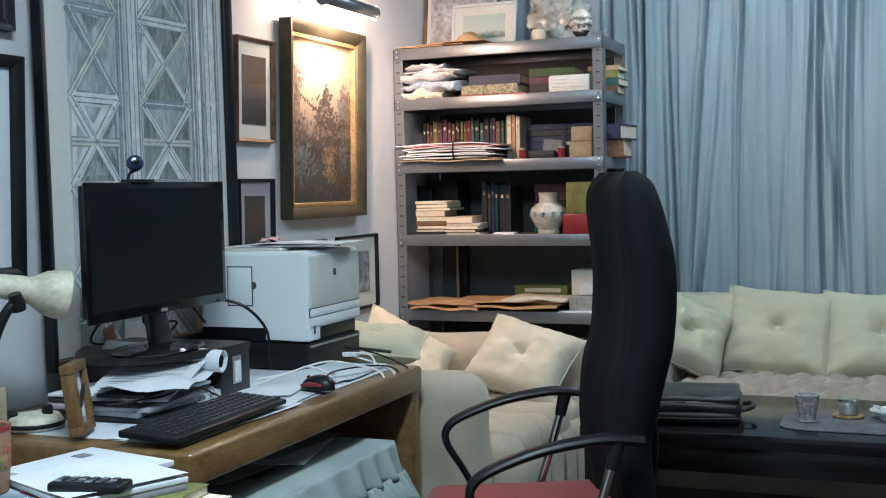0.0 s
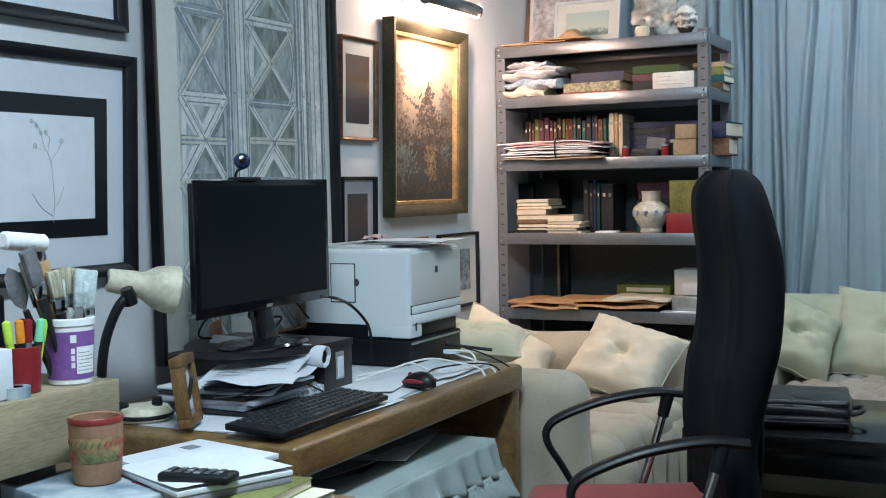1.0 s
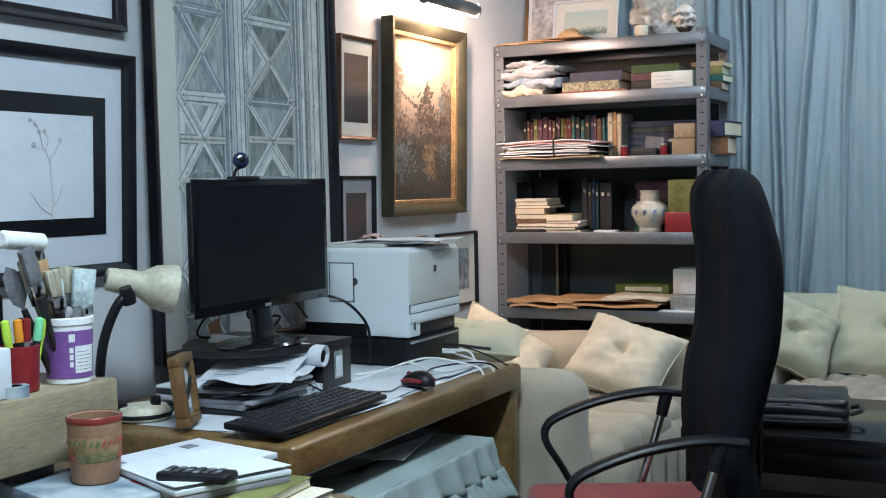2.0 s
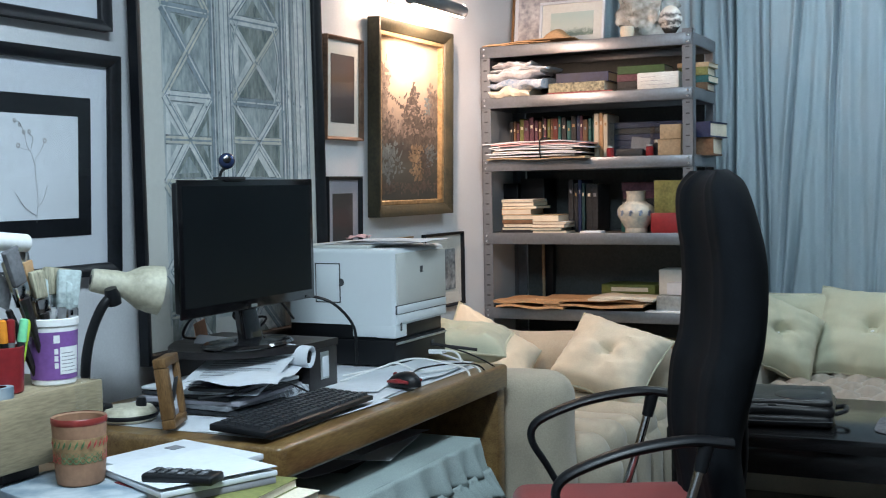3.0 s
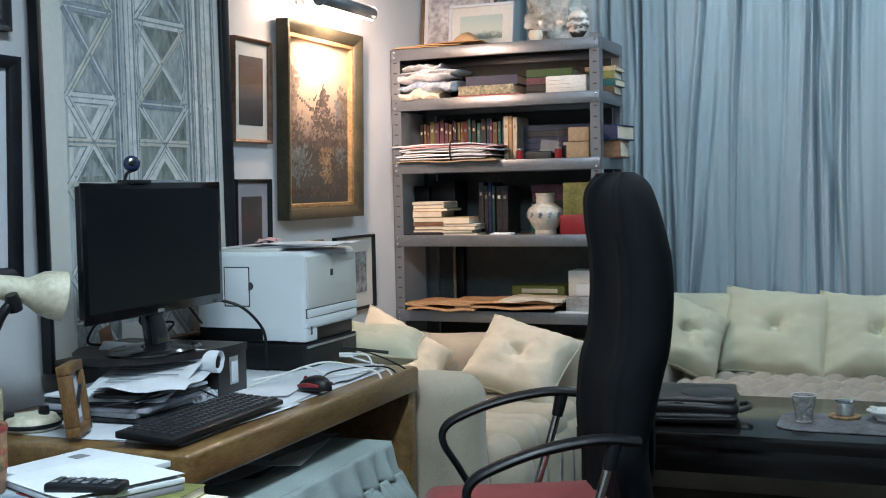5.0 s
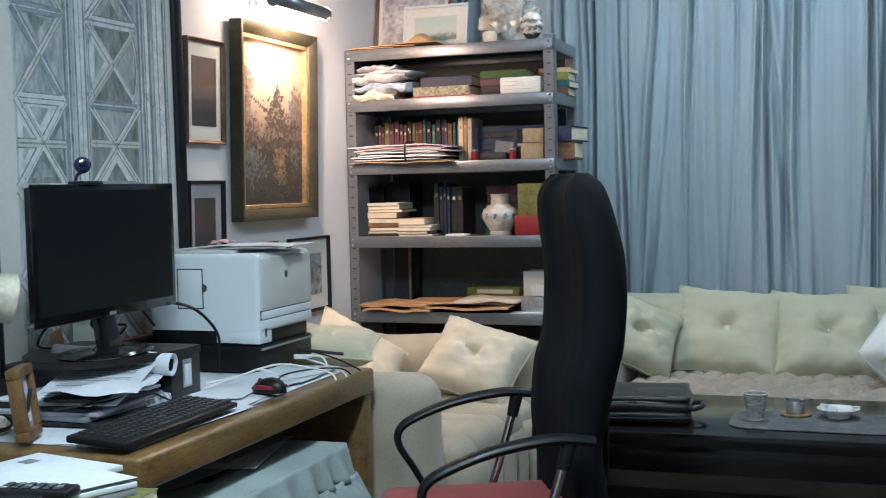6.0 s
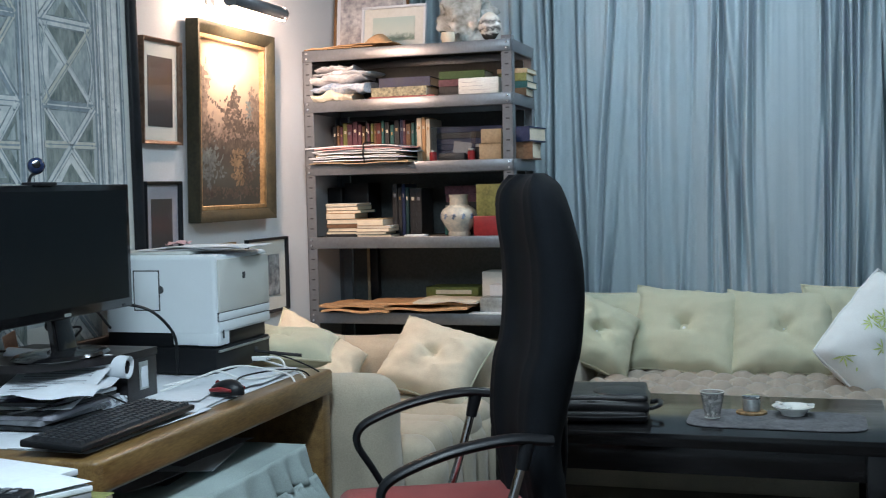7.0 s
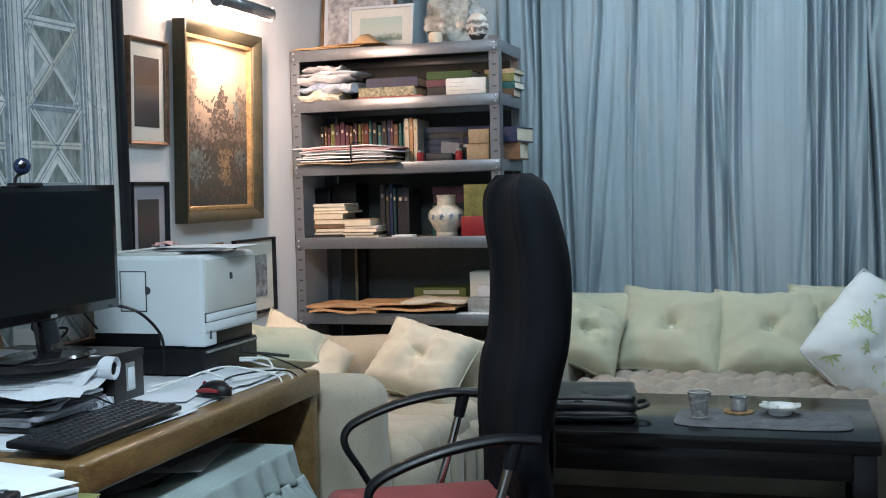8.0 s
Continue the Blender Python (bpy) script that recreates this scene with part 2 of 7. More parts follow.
# ---- building kit ----
def mesh_ob(name, bm, material, smooth=True):
    me = bpy.data.meshes.new(name)
    bmesh.ops.recalc_face_normals(bm, faces=bm.faces)
    bm.to_mesh(me)
    bm.free()
    for m in (material if isinstance(material, (list, tuple)) else [material]):
        me.materials.append(m)
    if smooth:
        me.polygons.foreach_set("use_smooth", [True] * len(me.polygons))
        me.set_sharp_from_angle(angle=radians(38))
    return new(name, me)


def thing(name, at, label, category, group="", rz=0.0, rx=0.0, ry=0.0, kind=""):
    ob = new(name)
    ob.empty_display_size = 0.05
    ob.matrix_world = pose(*at, rx, ry, rz)
    return tagged(ob, label, category, group, kind)


def part(name, bm, material, parent, label="", smooth=True):
    ob = mesh_ob(name, bm, material, smooth)
    ob.parent = parent
    return tagged(ob, label) if label else ob


def solo(name, bm, material, at, label, category, group="", rz=0.0, rx=0.0, ry=0.0, kind=""):
    ob = mesh_ob(name, bm, material)
    ob.matrix_world = pose(*at, rx, ry, rz)
    return tagged(ob, label, category, group, kind)


def box(x0, x1, y0, y1, z0, z1, bevel=0.003, seg=2, bm=None, m=None):
    bm = bm or bmesh.new()
    made = bmesh.ops.create_cube(bm, size=1, matrix=(m or Matrix()) @ Matrix.Translation(((x0 + x1) / 2, (y0 + y1) / 2, (z0 + z1) / 2)) @ Matrix.Diagonal((x1 - x0, y1 - y0, z1 - z0, 1)))
    if bevel:
        edges = {e for v in made["verts"] for e in v.link_edges}
        bmesh.ops.bevel(bm, geom=list(edges), offset=min(bevel, 0.45 * min(x1 - x0, y1 - y0, z1 - z0)), segments=seg, profile=0.5, affect="EDGES")
    return bm


def lathe(profile, n=28, bm=None, m=None, cap=True):
    """A turned shape from rows of (radius, height)."""
    bm = bm or bmesh.new()
    m = m or Matrix()
    rings = [[bm.verts.new(m @ Vector((r * math.cos(math.tau * i / n), r * math.sin(math.tau * i / n), z))) for i in range(n)] for r, z in profile]
    for a, b in zip(rings, rings[1:]):
        for i in range(n):
            bm.faces.new((a[i], a[(i + 1) % n], b[(i + 1) % n], b[i]))
    if cap:
        bm.faces.new(rings[0][::-1])
        bm.faces.new(rings[-1])
    return bm


def smooth_path(points, n=6):
    """Catmull-Rom through the points."""
    p = [Vector(q) for q in points]
    p = [2 * p[0] - p[1]] + p + [2 * p[-1] - p[-2]]
    out = []
    for a, b, c, d in zip(p, p[1:], p[2:], p[3:]):
        for k in range(n):
            t = k / n
            out.append(0.5 * (2 * b + (c - a) * t + (2 * a - 5 * b + 4 * c - d) * t * t + (3 * b - a - 3 * c + d) * t ** 3))
    return out + [p[-2]]


def tube(points, radius, n=8, bm=None, steps=6, flat=1.0, closed=False):
    """A rod or cable along a smooth path; radius may be a list per given point; flat squashes it upright."""
    bm = bm or bmesh.new()
    path = smooth_path(points, steps) if steps else [Vector(q) for q in points]
    radii = radius if isinstance(radius, (list, tuple)) else [radius] * len(points)
    rings, side = [], None
    for i, q in enumerate(path):
        d = (path[min(i + 1, len(path) - 1)] - path[max(i - 1, 0)]).normalized()
        if side is None:
            side = d.orthogonal().normalized() if abs(d.z) > 0.95 else d.cross(Vector((0, 0, 1))).normalized()
        side = (side - d * side.dot(d)).normalized()
        up = side.cross(d)
        k = i / max(1, len(path) - 1) * (len(radii) - 1)
        a = int(min(k, len(radii) - 2)) if len(radii) > 1 else 0
        r = radii[a] + (radii[min(a + 1, len(radii) - 1)] - radii[a]) * (k - a)
        rings.append([bm.verts.new(q + r * (math.cos(math.tau * j / n) * side + flat * math.sin(math.tau * j / n) * up)) for j in range(n)])
    for a, b in zip(rings, rings[1:]):
        for j in range(n):
            bm.faces.new((a[j], a[(j + 1) % n], b[(j + 1) % n], b[j]))
    bm.faces.new(rings[0][::-1])
    bm.faces.new(rings[-1])
    return bm


def sheet(w, d, nx, ny, height, thick=0.0006, bm=None, m=None):
    """A thin leaf of paper or cloth with a shape given by height(u, v), u and v from 0 to 1."""
    bm = bm or bmesh.new()
    m = m or Matrix()
    for top in (0, 1):
        g = [[bm.verts.new(m @ Vector((w * (i / nx - 0.5), d * (j / ny - 0.5), height(i / nx, j / ny) - (0 if top else thick)))) for j in range(ny + 1)] for i in range(nx + 1)]
        for i in range(nx):
            for j in range(ny):
                bm.faces.new((g[i][j], g[i + 1][j], g[i + 1][j + 1], g[i][j + 1]))
        rim = [c[0] for c in g] + g[-1][1:] + [c[-1] for c in g[-2::-1]] + g[0][-2:0:-1]
        if top:
            for i in range(len(rim)):
                bm.faces.new((rim[i], rim[(i + 1) % len(rim)], below[(i + 1) % len(rim)], below[i]))
        below = rim
    return bm


def cushion(w, h, t, seed, button=True, n=26, sag=0.0, puff=0.55, pinch=0.075):
    """A stuffed cushion in the xz plane, thick along y, its corners pinched out, with a dent for a button and slack wrinkles."""
    bm = bmesh.new()
    o = Vector((seed * 7.3, seed * 3.1, 0))
    sides = []
    for s in (1, -1):
        g = []
        for i in range(n + 1):
            row = []
            for j in range(n + 1):
                u, v = 2 * i / n - 1, 2 * j / n - 1
                bx = 1 - pinch * (1 - v * v) + 0.025 * noise.noise(Vector((v * 3, seed, 1)))
                bz = 1 - pinch * (1 - u * u) + 0.025 * noise.noise(Vector((u * 3, seed, 5)))
                x, z = u * w / 2 * bx, v * h / 2 * bz
                f = ((1 - u ** 4) * (1 - v ** 4)) ** puff
                r = math.hypot(u, v)
                y = t / 2 * f
                if button:
                    a = math.atan2(v, u)
                    y -= t * 0.30 * math.exp(-(r / 0.15) ** 2) + t * 0.06 * math.exp(-(r / 0.42) ** 2) * (1 + 0.8 * math.cos(4 * a + seed))
                e = max(abs(u), abs(v))
                y += f * t * 0.10 * noise.noise(Vector((u * 2.2, v * 2.2, s)) + o)
                y += f * t * 0.05 * noise.noise(Vector((u * 6, v * 6, s * 3)) + o)
                y += t * 0.035 * math.sin((u if abs(v) > abs(u) else v) * 24 + seed) * max(0, e - 0.72) / 0.28 * f ** 0.5
                z -= sag * (1 - u * u) * (v + 1) / 2
                row.append(bm.verts.new((x, s * max(y, 0.0), z)))
            g.append(row)
        for i in range(n):
            for j in range(n):
                q = (g[i][j], g[i + 1][j], g[i + 1][j + 1], g[i][j + 1])
                bm.faces.new(q if s < 0 else q[::-1])
        sides.append(g)
    bmesh.ops.remove_doubles(bm, verts=bm.verts, dist=0.0006)
    g = [(2 * i / n - 1, -1) for i in range(n)] + [(1, 2 * i / n - 1) for i in range(n)] + [(1 - 2 * i / n, 1) for i in range(n)] + [(-1, 1 - 2 * i / n) for i in range(n + 1)]
    rim = []
    for u, v in g:
        bx = 1 - pinch * (1 - v * v) + 0.025 * noise.noise(Vector((v * 3, seed, 1)))
        bz = 1 - pinch * (1 - u * u) + 0.025 * noise.noise(Vector((u * 3, seed, 5)))
        rim.append((u * w / 2 * bx, 0, v * h / 2 * bz - sag * (1 - u * u) * (v + 1) / 2))
    return bm, rim


def pillow(name, at, size, seed, material, label, rz=0, rx=0, ry=0, group="sofa cushions", button=True, thick=0.17, sag=0.0, pinch=0.075):
    """Front of the cushion looks to its own -y; it is placed by the middle of its lower edge."""
    w, h = size
    ob = thing(name, at, label, "cushion", group)
    ob.matrix_world = pose(*at, 0, 0, rz) @ pose(0, 0, 0, 0, ry, 0) @ pose(0, 0, 0, rx) @ pose(0, 0, h / 2)
    bm, rim = cushion(w, h, thick, seed, button, sag=sag, pinch=pinch)
    part("cover", bm, material, ob)
    part("piping", tube(rim, 0.0045, 6, steps=0), M_PIPING if material is not M_PILLOWWHITE else M_PILLOWWHITE, ob, "thin piped seam")
    if button:
        bm = bmesh.new()
        bmesh.ops.create_uvsphere(bm, u_segments=10, v_segments=6, radius=0.008, matrix=Matrix.Translation((0, -thick * 0.13 - 0.004, 0)))
        part("button", bm, M_PILLOWWHITE, ob, "small pale covered button")
    return ob


def book(name, parent, x, y, z, w, d, h, cover, m=None, label="", spine="x"):
    """A bound book under parent: covers and a page block; w along x, d along y, h thick, lying flat."""
    m = (m or Matrix.Translation((x, y, z)))
    ob = part(name, box(-w / 2, w / 2, -d / 2, d / 2, 0, h * 0.10, 0.001, 1), cover, parent, label)
    ob.matrix_basis = m
    bm = box(-w / 2, w / 2, -d / 2, d / 2, h * 0.90, h, 0.001, 1)
    box(-w / 2, w / 2, d / 2 - 0.004, d / 2, 0, h, 0.001, 1, bm) if spine == "x" else box(-w / 2, w / 2, -d / 2, -d / 2 + 0.004, 0, h, 0.001, 1, bm)
    part("cover", bm, cover, ob)
    part("page_block", box(-w / 2 + 0.004, w / 2 - 0.004, -d / 2 + 0.004, d / 2 - 0.005, h * 0.10, h * 0.90, 0), M_PAPEROLD, ob)
    return ob


def loose_book(at, w, d, h, cover, label, rz=0.0, group="", spine="x", name="book"):
    """A book as a thing of its own, lying flat: page edges show away from the spine."""
    ob = thing(name, at, label, "book", group, rz)
    bm = box(-w / 2, w / 2, -d / 2, d / 2, 0, h * 0.10, 0.0008, 1)
    box(-w / 2, w / 2, -d / 2, d / 2, h * 0.90, h, 0.0008, 1, bm)
    s = d / 2 if spine == "x" else -d / 2
    box(-w / 2, w / 2, min(s, s * 0.97), max(s, s * 0.97), h * 0.05, h * 0.95, 0.0008, 1, bm)
    part("cover", bm, cover, ob)
    part("page_block", box(-w / 2 + 0.003, w / 2 - 0.003, -d / 2 * 0.985, d / 2 * 0.985 - 0.001, h * 0.10, h * 0.90, 0), M_PAPEROLD, ob)
    return ob


def standing_book(at, thick, d, h, cover, label, group, lean=0.0):
    """A book upright on a shelf, its spine toward -y."""
    ob = thing("book", at, label, "book", group, ry=lean)
    part("cover", box(0.0005, thick - 0.0005, 0, d, 0, h, 0.002, 1), cover, ob)
    part("page_block", box(0.003, thick - 0.003, 0.005, d - 0.002, h - 0.0005, h + 0.0004, 0), M_PAPEROLD, ob)
    bm = box(thick * 0.3, thick * 0.7, -0.0012, 0.001, h * 0.74, h * 0.81, 0)
    part("title_bar", bm, random.choice([M_GOLD, M_PAPEROLD, M_INK]), ob)
    return ob

# ---- the room ----
WEST, NORTH, EAST, SOUTH = -2.12, 5.62, 2.6, -1.6


def wall(name, x0, x1, y0, y1, z0, z1, m, label):
    return solo(name, box(x0, x1, y0, y1, z0, z1, 0), m, (0, 0, 0), label, "wall", kind="structure")


wall("wall_west", WEST - 0.12, WEST, SOUTH - 0.1, NORTH + 0.15, 0, CEILING, M_WALL, "pale grey painted wall hung with framed pictures")
wall("wall_north", WEST, EAST, NORTH, NORTH + 0.12, 0, CEILING, M_WALL, "pale painted wall behind the long curtain")
wall("wall_east", EAST, EAST + 0.12, SOUTH - 0.1, NORTH + 0.12, 0, CEILING, M_WALL, "plain pale painted wall closing the room")
wall("wall_south", WEST, EAST, SOUTH - 0.1, SOUTH, 0, CEILING, M_WALL, "plain pale painted wall behind the camera")
tagged(solo("ceiling", box(WEST - 0.12, EAST + 0.12, SOUTH - 0.1, NORTH + 0.12, CEILING, CEILING + 0.1, 0), M_CEIL, (0, 0, 0), "flat white painted ceiling over the study", "ceiling"), kind="structure")
floor = solo("floor", box(WEST - 0.12, EAST + 0.12, SOUTH - 0.1, NORTH + 0.12, -0.1, -0.006, 0), M_DARKWOOD, (0, 0, 0), "dark stained wooden plank floor in shadow", "floor", kind="structure")
plank = bpy.data.meshes.new("plank")
bm = box(-0.058, 0.058, -1.78, 1.78, -0.006, 0, 0.0015, 1)
bm.to_mesh(plank)
bm.free()
plank.materials.append(M_FLOOR)
for i in range(40):
    for j in range(2):
        p = new("plank", plank)
        p.parent = floor
        p.location = (WEST + 0.06 + i * 0.118, 0.2 + j * 3.57, 0)
solo("baseboard", box(WEST, WEST + 0.015, SOUTH, NORTH, 0, 0.09, 0.003), M_MATWHITE, (0, 0, 0), "white painted baseboard along the picture wall", "baseboard", kind="structure")

# assumed cool tube fittings on the ceiling, out of view; the curtain one is added
for at, turn in (((-0.55, 1.00, CEILING), 90), ((-0.35, 4.30, CEILING), 0)):
    lamp = thing("ceiling_light", at, "white fluorescent batten fitting assumed on the ceiling, out of view", "ceiling light", "ceiling lights", rz=turn)
    part("housing", box(-0.62, 0.62, -0.17, 0.17, -0.035, 0, 0.006), M_WHITEPLASTIC, lamp)
    for dy in (-0.09, 0.09):
        part("tube", lathe([(0.013, -0.58), (0.013, 0.58)], 12, m=pose(0, dy, -0.055, 0, 90, 0)), M_PANEL, lamp, "glowing cool white tube")


# ---- curtain ----
# sharp creases: where they start at the top, where they end at the hem
CREASES = [(-0.869, -0.952), (-0.814, -0.911), (-0.722, -0.923), (-0.699, -0.744), (-0.512, -0.556), (-0.403, -0.428), (-0.383, -0.351), (-0.372, -0.283), (-0.286, -0.293), (-0.237, -0.238), (-0.175, -0.176), (0.07, 0.006), (0.078, 0.06), (0.126, 0.105), (0.168, 0.151), (0.197, 0.165), (0.243, 0.208)]


def curtain_panel(x0, x1, seed, parent):
    """Slack cloth with shallow waves, broken by narrow creases that run at a slant."""
    rnd = random.Random(seed)
    lines = [(a, b) for a, b in CREASES if x0 - 0.05 < a < x1 + 0.05]
    x = x0
    while x < x1:
        if x < -1.02 or x > 0.27:
            lines.append((x, x + rnd.uniform(-0.06, 0.06)))
        x += rnd.choice((0.03, 0.05, 0.12, 0.2))
    lines = [(a, b, rnd.uniform(0.042, 0.085), rnd.uniform(0.007, 0.012), rnd.uniform(-0.3, 0.3)) for a, b in lines]
    waves = [(rnd.uniform(0.045, 0.13), rnd.uniform(0, 6), rnd.uniform(0.3, 1)) for _ in range(7)]
    nx, nz = int((x1 - x0) / 0.004), 30
    z0, z1 = 0.04, 2.70
    bm = bmesh.new()
    grid = []
    for i in range(nx + 1):
        xx = x0 + (x1 - x0) * i / nx
        col = []
        for j in range(nz + 1):
            f = j / nz
            z = z0 + (z1 - z0) * f
            s = xx + 0.020 * noise.noise(Vector((xx * 2.0, z * 0.9, seed)))
            y = sum(0.0042 * w * math.sin(math.tau * s / l + o) for l, o, w in waves)
            y += 0.020 * noise.noise(Vector((xx * 2.2, z * 0.4, seed + 9))) + 0.0035 * noise.noise(Vector((xx * 45, z * 0.5, seed)))
            for a, b, deep, wide, bend in lines:
                c = b + (a - b) * min(1.0, max(0.0, (z - 0.75) / 1.3)) + 0.012 * math.sin(2.1 * z + 9 * bend)
                d = (xx - c) / wide
                if abs(d) < 6:
                    fade = 0.55 + 0.45 * math.sin(1.7 * z + 20 * bend)
                    y += deep * fade * (math.exp(-d * d) - 0.35 * math.exp(-((abs(d) - 2.4) / 1.3) ** 2))
            col.append(bm.verts.new((xx, y, z)))
        grid.append(col)
    for a, b in zip(grid, grid[1:]):
        for j in range(nz):
            bm.faces.new((a[j], b[j], b[j + 1], a[j + 1]))
    ob = part("cloth", bm, M_CURTAIN, parent)
    ob.data.set_sharp_from_angle(angle=radians(180))
    ob.modifiers.new("thickness", "SOLIDIFY").thickness = 0.002
    return ob


drapes = thing("curtain", (0, 5.46, 0), "floor-length blue-grey curtain gathered in uneven vertical folds", "curtain")
for n_, (a, b) in enumerate(((-2.06, -0.999), (-1.0, 0.301), (0.30, 1.301), (1.30, 2.5))):
    curtain_panel(a, b, n_ + 4, drapes)
part("rail", lathe([(0.014, -2.08), (0.014, 2.5)], 10, m=pose(0, 0.0, 2.705, 0, 90, 0)), M_STEEL, drapes)


# ---- pictures on the wall ----
def picture(y0, y1, z0, z1, mould, deep, m_frame, layers, label, lean=0.0, proud=0.0, slip=None, name="framed_picture", pane=True, group="pictures on the wall"):
    """A framed picture; layers: (inset from the moulding, material) from the outside in. Local x runs along the wall, the front is -y."""
    w, h = y1 - y0, z1 - z0
    ob = thing(name, (WEST + 0.001 + proud, (y0 + y1) / 2, z0), label, "picture", group)
    ob.matrix_world = pose(WEST + 0.001 + proud, (y0 + y1) / 2, z0, -lean, 0, 90)
    for side in range(4):
        bm = bmesh.new()
        length = w if side % 2 == 0 else h
        # mitred rail with a stepped section
        sect = [(0, 0), (0, -deep), (mould * 0.25, -deep * 1.0), (mould * 0.6, -deep * 0.82), (mould * 0.85, -deep * 0.72), (mould, -deep * 0.5), (mould, 0)]
        rings = []
        for s in (-1, 1):
            rings.append([bm.verts.new((s * (length / 2 - a), b, a)) for a, b in sect])
        for k in range(len(sect)):
            bm.faces.new((rings[0][k], rings[1][k], rings[1][(k + 1) % len(sect)], rings[0][(k + 1) % len(sect)]))
        bm.faces.new(rings[0][::-1])
        bm.faces.new(rings[1])
        bm.transform(pose(0, 0, h / 2, 0, 90 * side, 0) @ pose(0, 0, -(h if side % 2 == 0 else w) / 2))
        part("frame_rail", bm, m_frame, ob)
    if slip:
        for side in range(4):
            length = (w if side % 2 == 0 else h) - 2 * mould
            bm = box(-length / 2, length / 2, -deep * 0.55, -0.002, 0, slip[0], 0.002, 1)
            bm.transform(pose(0, 0, h / 2, 0, 90 * side, 0) @ pose(0, 0, -(h if side % 2 == 0 else w) / 2 + mould - 0.001))
            part("slip", bm, slip[1], ob, "narrow gold slip")
    part("backing", box(-w / 2 + mould * 0.4, w / 2 - mould * 0.4, -0.004, -0.0005, mould * 0.4, h - mould * 0.4, 0), M_BOARD, ob)
    names = ["mount", "inner_mount", "sheet"]
    for k, (inset, m) in enumerate(layers):
        l, r, b, t = inset if isinstance(inset, tuple) else (inset,) * 4
        nm = "artwork" if k == len(layers) - 1 else names[k]
        part(nm, box(-w / 2 + mould * 0.8 + l, w / 2 - mould * 0.8 - r, -0.006 - 0.0015 * k, -0.003, mould * 0.8 + b, h - mould * 0.8 - t, 0), m, ob)
    if pane:
        bm = bmesh.new()
        e = mould * 0.7
        bm.faces.new([bm.verts.new((x, -deep * 0.48, z)) for x, z in ((-w / 2 + e, e), (w / 2 - e, e), (w / 2 - e, h - e), (-w / 2 + e, h - e))])
        g = part("glass", bm, M_GLASS, ob, "clear picture glass")
        g.visible_shadow = False
    return ob


# oil landscape: warm sky, dark trees, still water below
M_OIL = bands("oil_landscape", [(0.0, (0.030, 0.036, 0.036)), (0.2, (0.050, 0.052, 0.047)), (0.33, (0.036, 0.034, 0.032)), (0.40, (0.095, 0.083, 0.072)), (0.52, (0.17, 0.14, 0.115)), (0.66, (0.235, 0.19, 0.15)), (0.82, (0.30, 0.245, 0.185)), (1.0, (0.28, 0.215, 0.155))], scale=9, wobble=0.16, low=0.05, high=0.70, rough=0.6, bump=0.12)
M_OIL.node_tree.nodes["Principled BSDF"].inputs["Specular IOR Level"].default_value = 0.12
M_OILDARK = mat("dark_oil_paint", (0.050, 0.042, 0.036), 0.6, scale=30, vary=0.3, bump=0.08)
M_OILGREY = mat("grey_brown_oil_paint", (0.115, 0.094, 0.078), 0.6, scale=30, vary=0.3, bump=0.08)
M_OILGOLD = mat("ochre_oil_paint", (0.13, 0.097, 0.06), 0.6, scale=30, vary=0.3, bump=0.08)
M_OILTEAL = mat("blue_grey_oil_paint", (0.075, 0.095, 0.10), 0.6, scale=30, vary=0.3, bump=0.08)
oil = picture(3.694, 4.312, 1.173, 1.900, 0.044, 0.05, M_GILT, [(0.006, M_OIL)], "oil landscape of dark trees in a deep green-gold frame", slip=(0.016, M_GOLD), pane=False, name="landscape_painting", lean=-1.3)


def strokes(name, m, blobs, seed, parent, size=0.0105, y=-0.0062):
    """Short brush strokes gathered in soft clumps: centre x, z, spread x, z, count."""
    rnd = random.Random(seed)
    bm = bmesh.new()
    for cx, cz, sx, sz, n in blobs:
        for _ in range(n):
            x, z = rnd.gauss(cx, sx * 0.8), rnd.gauss(cz, sz * 0.8)
            x, z = min(0.245, max(-0.245, x)), min(0.66, max(0.075, z))
            a, l, w = rnd.gauss(0.3, 0.6), size * rnd.uniform(0.5, 1.5), size * rnd.uniform(0.35, 0.8)
            c, s = math.cos(a), math.sin(a)
            yy = y - rnd.uniform(0, 0.0003)
            q = [bm.verts.new((x + i * l * c - j * w * s, yy, z + i * l * s + j * w * c)) for i, j in ((-1, -0.6), (0, -1), (1, -0.3), (0.8, 0.7), (-0.7, 0.8))]
            bm.faces.new(q)
    return tagged(part(name, bm, m, parent, smooth=False), kind="stuff")


strokes("painted_haze", M_OILGREY, [(-0.22, 0.47, 0.035, 0.07, 260), (-0.24, 0.40, 0.03, 0.04, 140), (0.20, 0.42, 0.035, 0.05, 110), (-0.05, 0.33, 0.12, 0.02, 120)], 3, oil, 0.014)
strokes("painted_bank", M_OILDARK, [(-0.235, 0.42, 0.028, 0.055, 150), (-0.19, 0.345, 0.05, 0.022, 110), (0.20, 0.36, 0.04, 0.018, 70), (-0.24, 0.52, 0.016, 0.03, 40)], 13, oil)
strokes("painted_tree", M_OILDARK, [(0.02, 0.375, 0.042, 0.042, 260), (0.035, 0.44, 0.022, 0.032, 110), (0.045, 0.485, 0.012, 0.012, 30), (0.10, 0.345, 0.04, 0.02, 90), (-0.10, 0.30, 0.12, 0.010, 130), (0.1, 0.292, 0.12, 0.010, 130)], 4, oil)
strokes("painted_bough", M_OILDARK, [(-0.16 + 0.016 * i, 0.458 - 0.0065 * i, 0.003, 0.003, 5) for i in range(10)], 9, oil, 0.007)
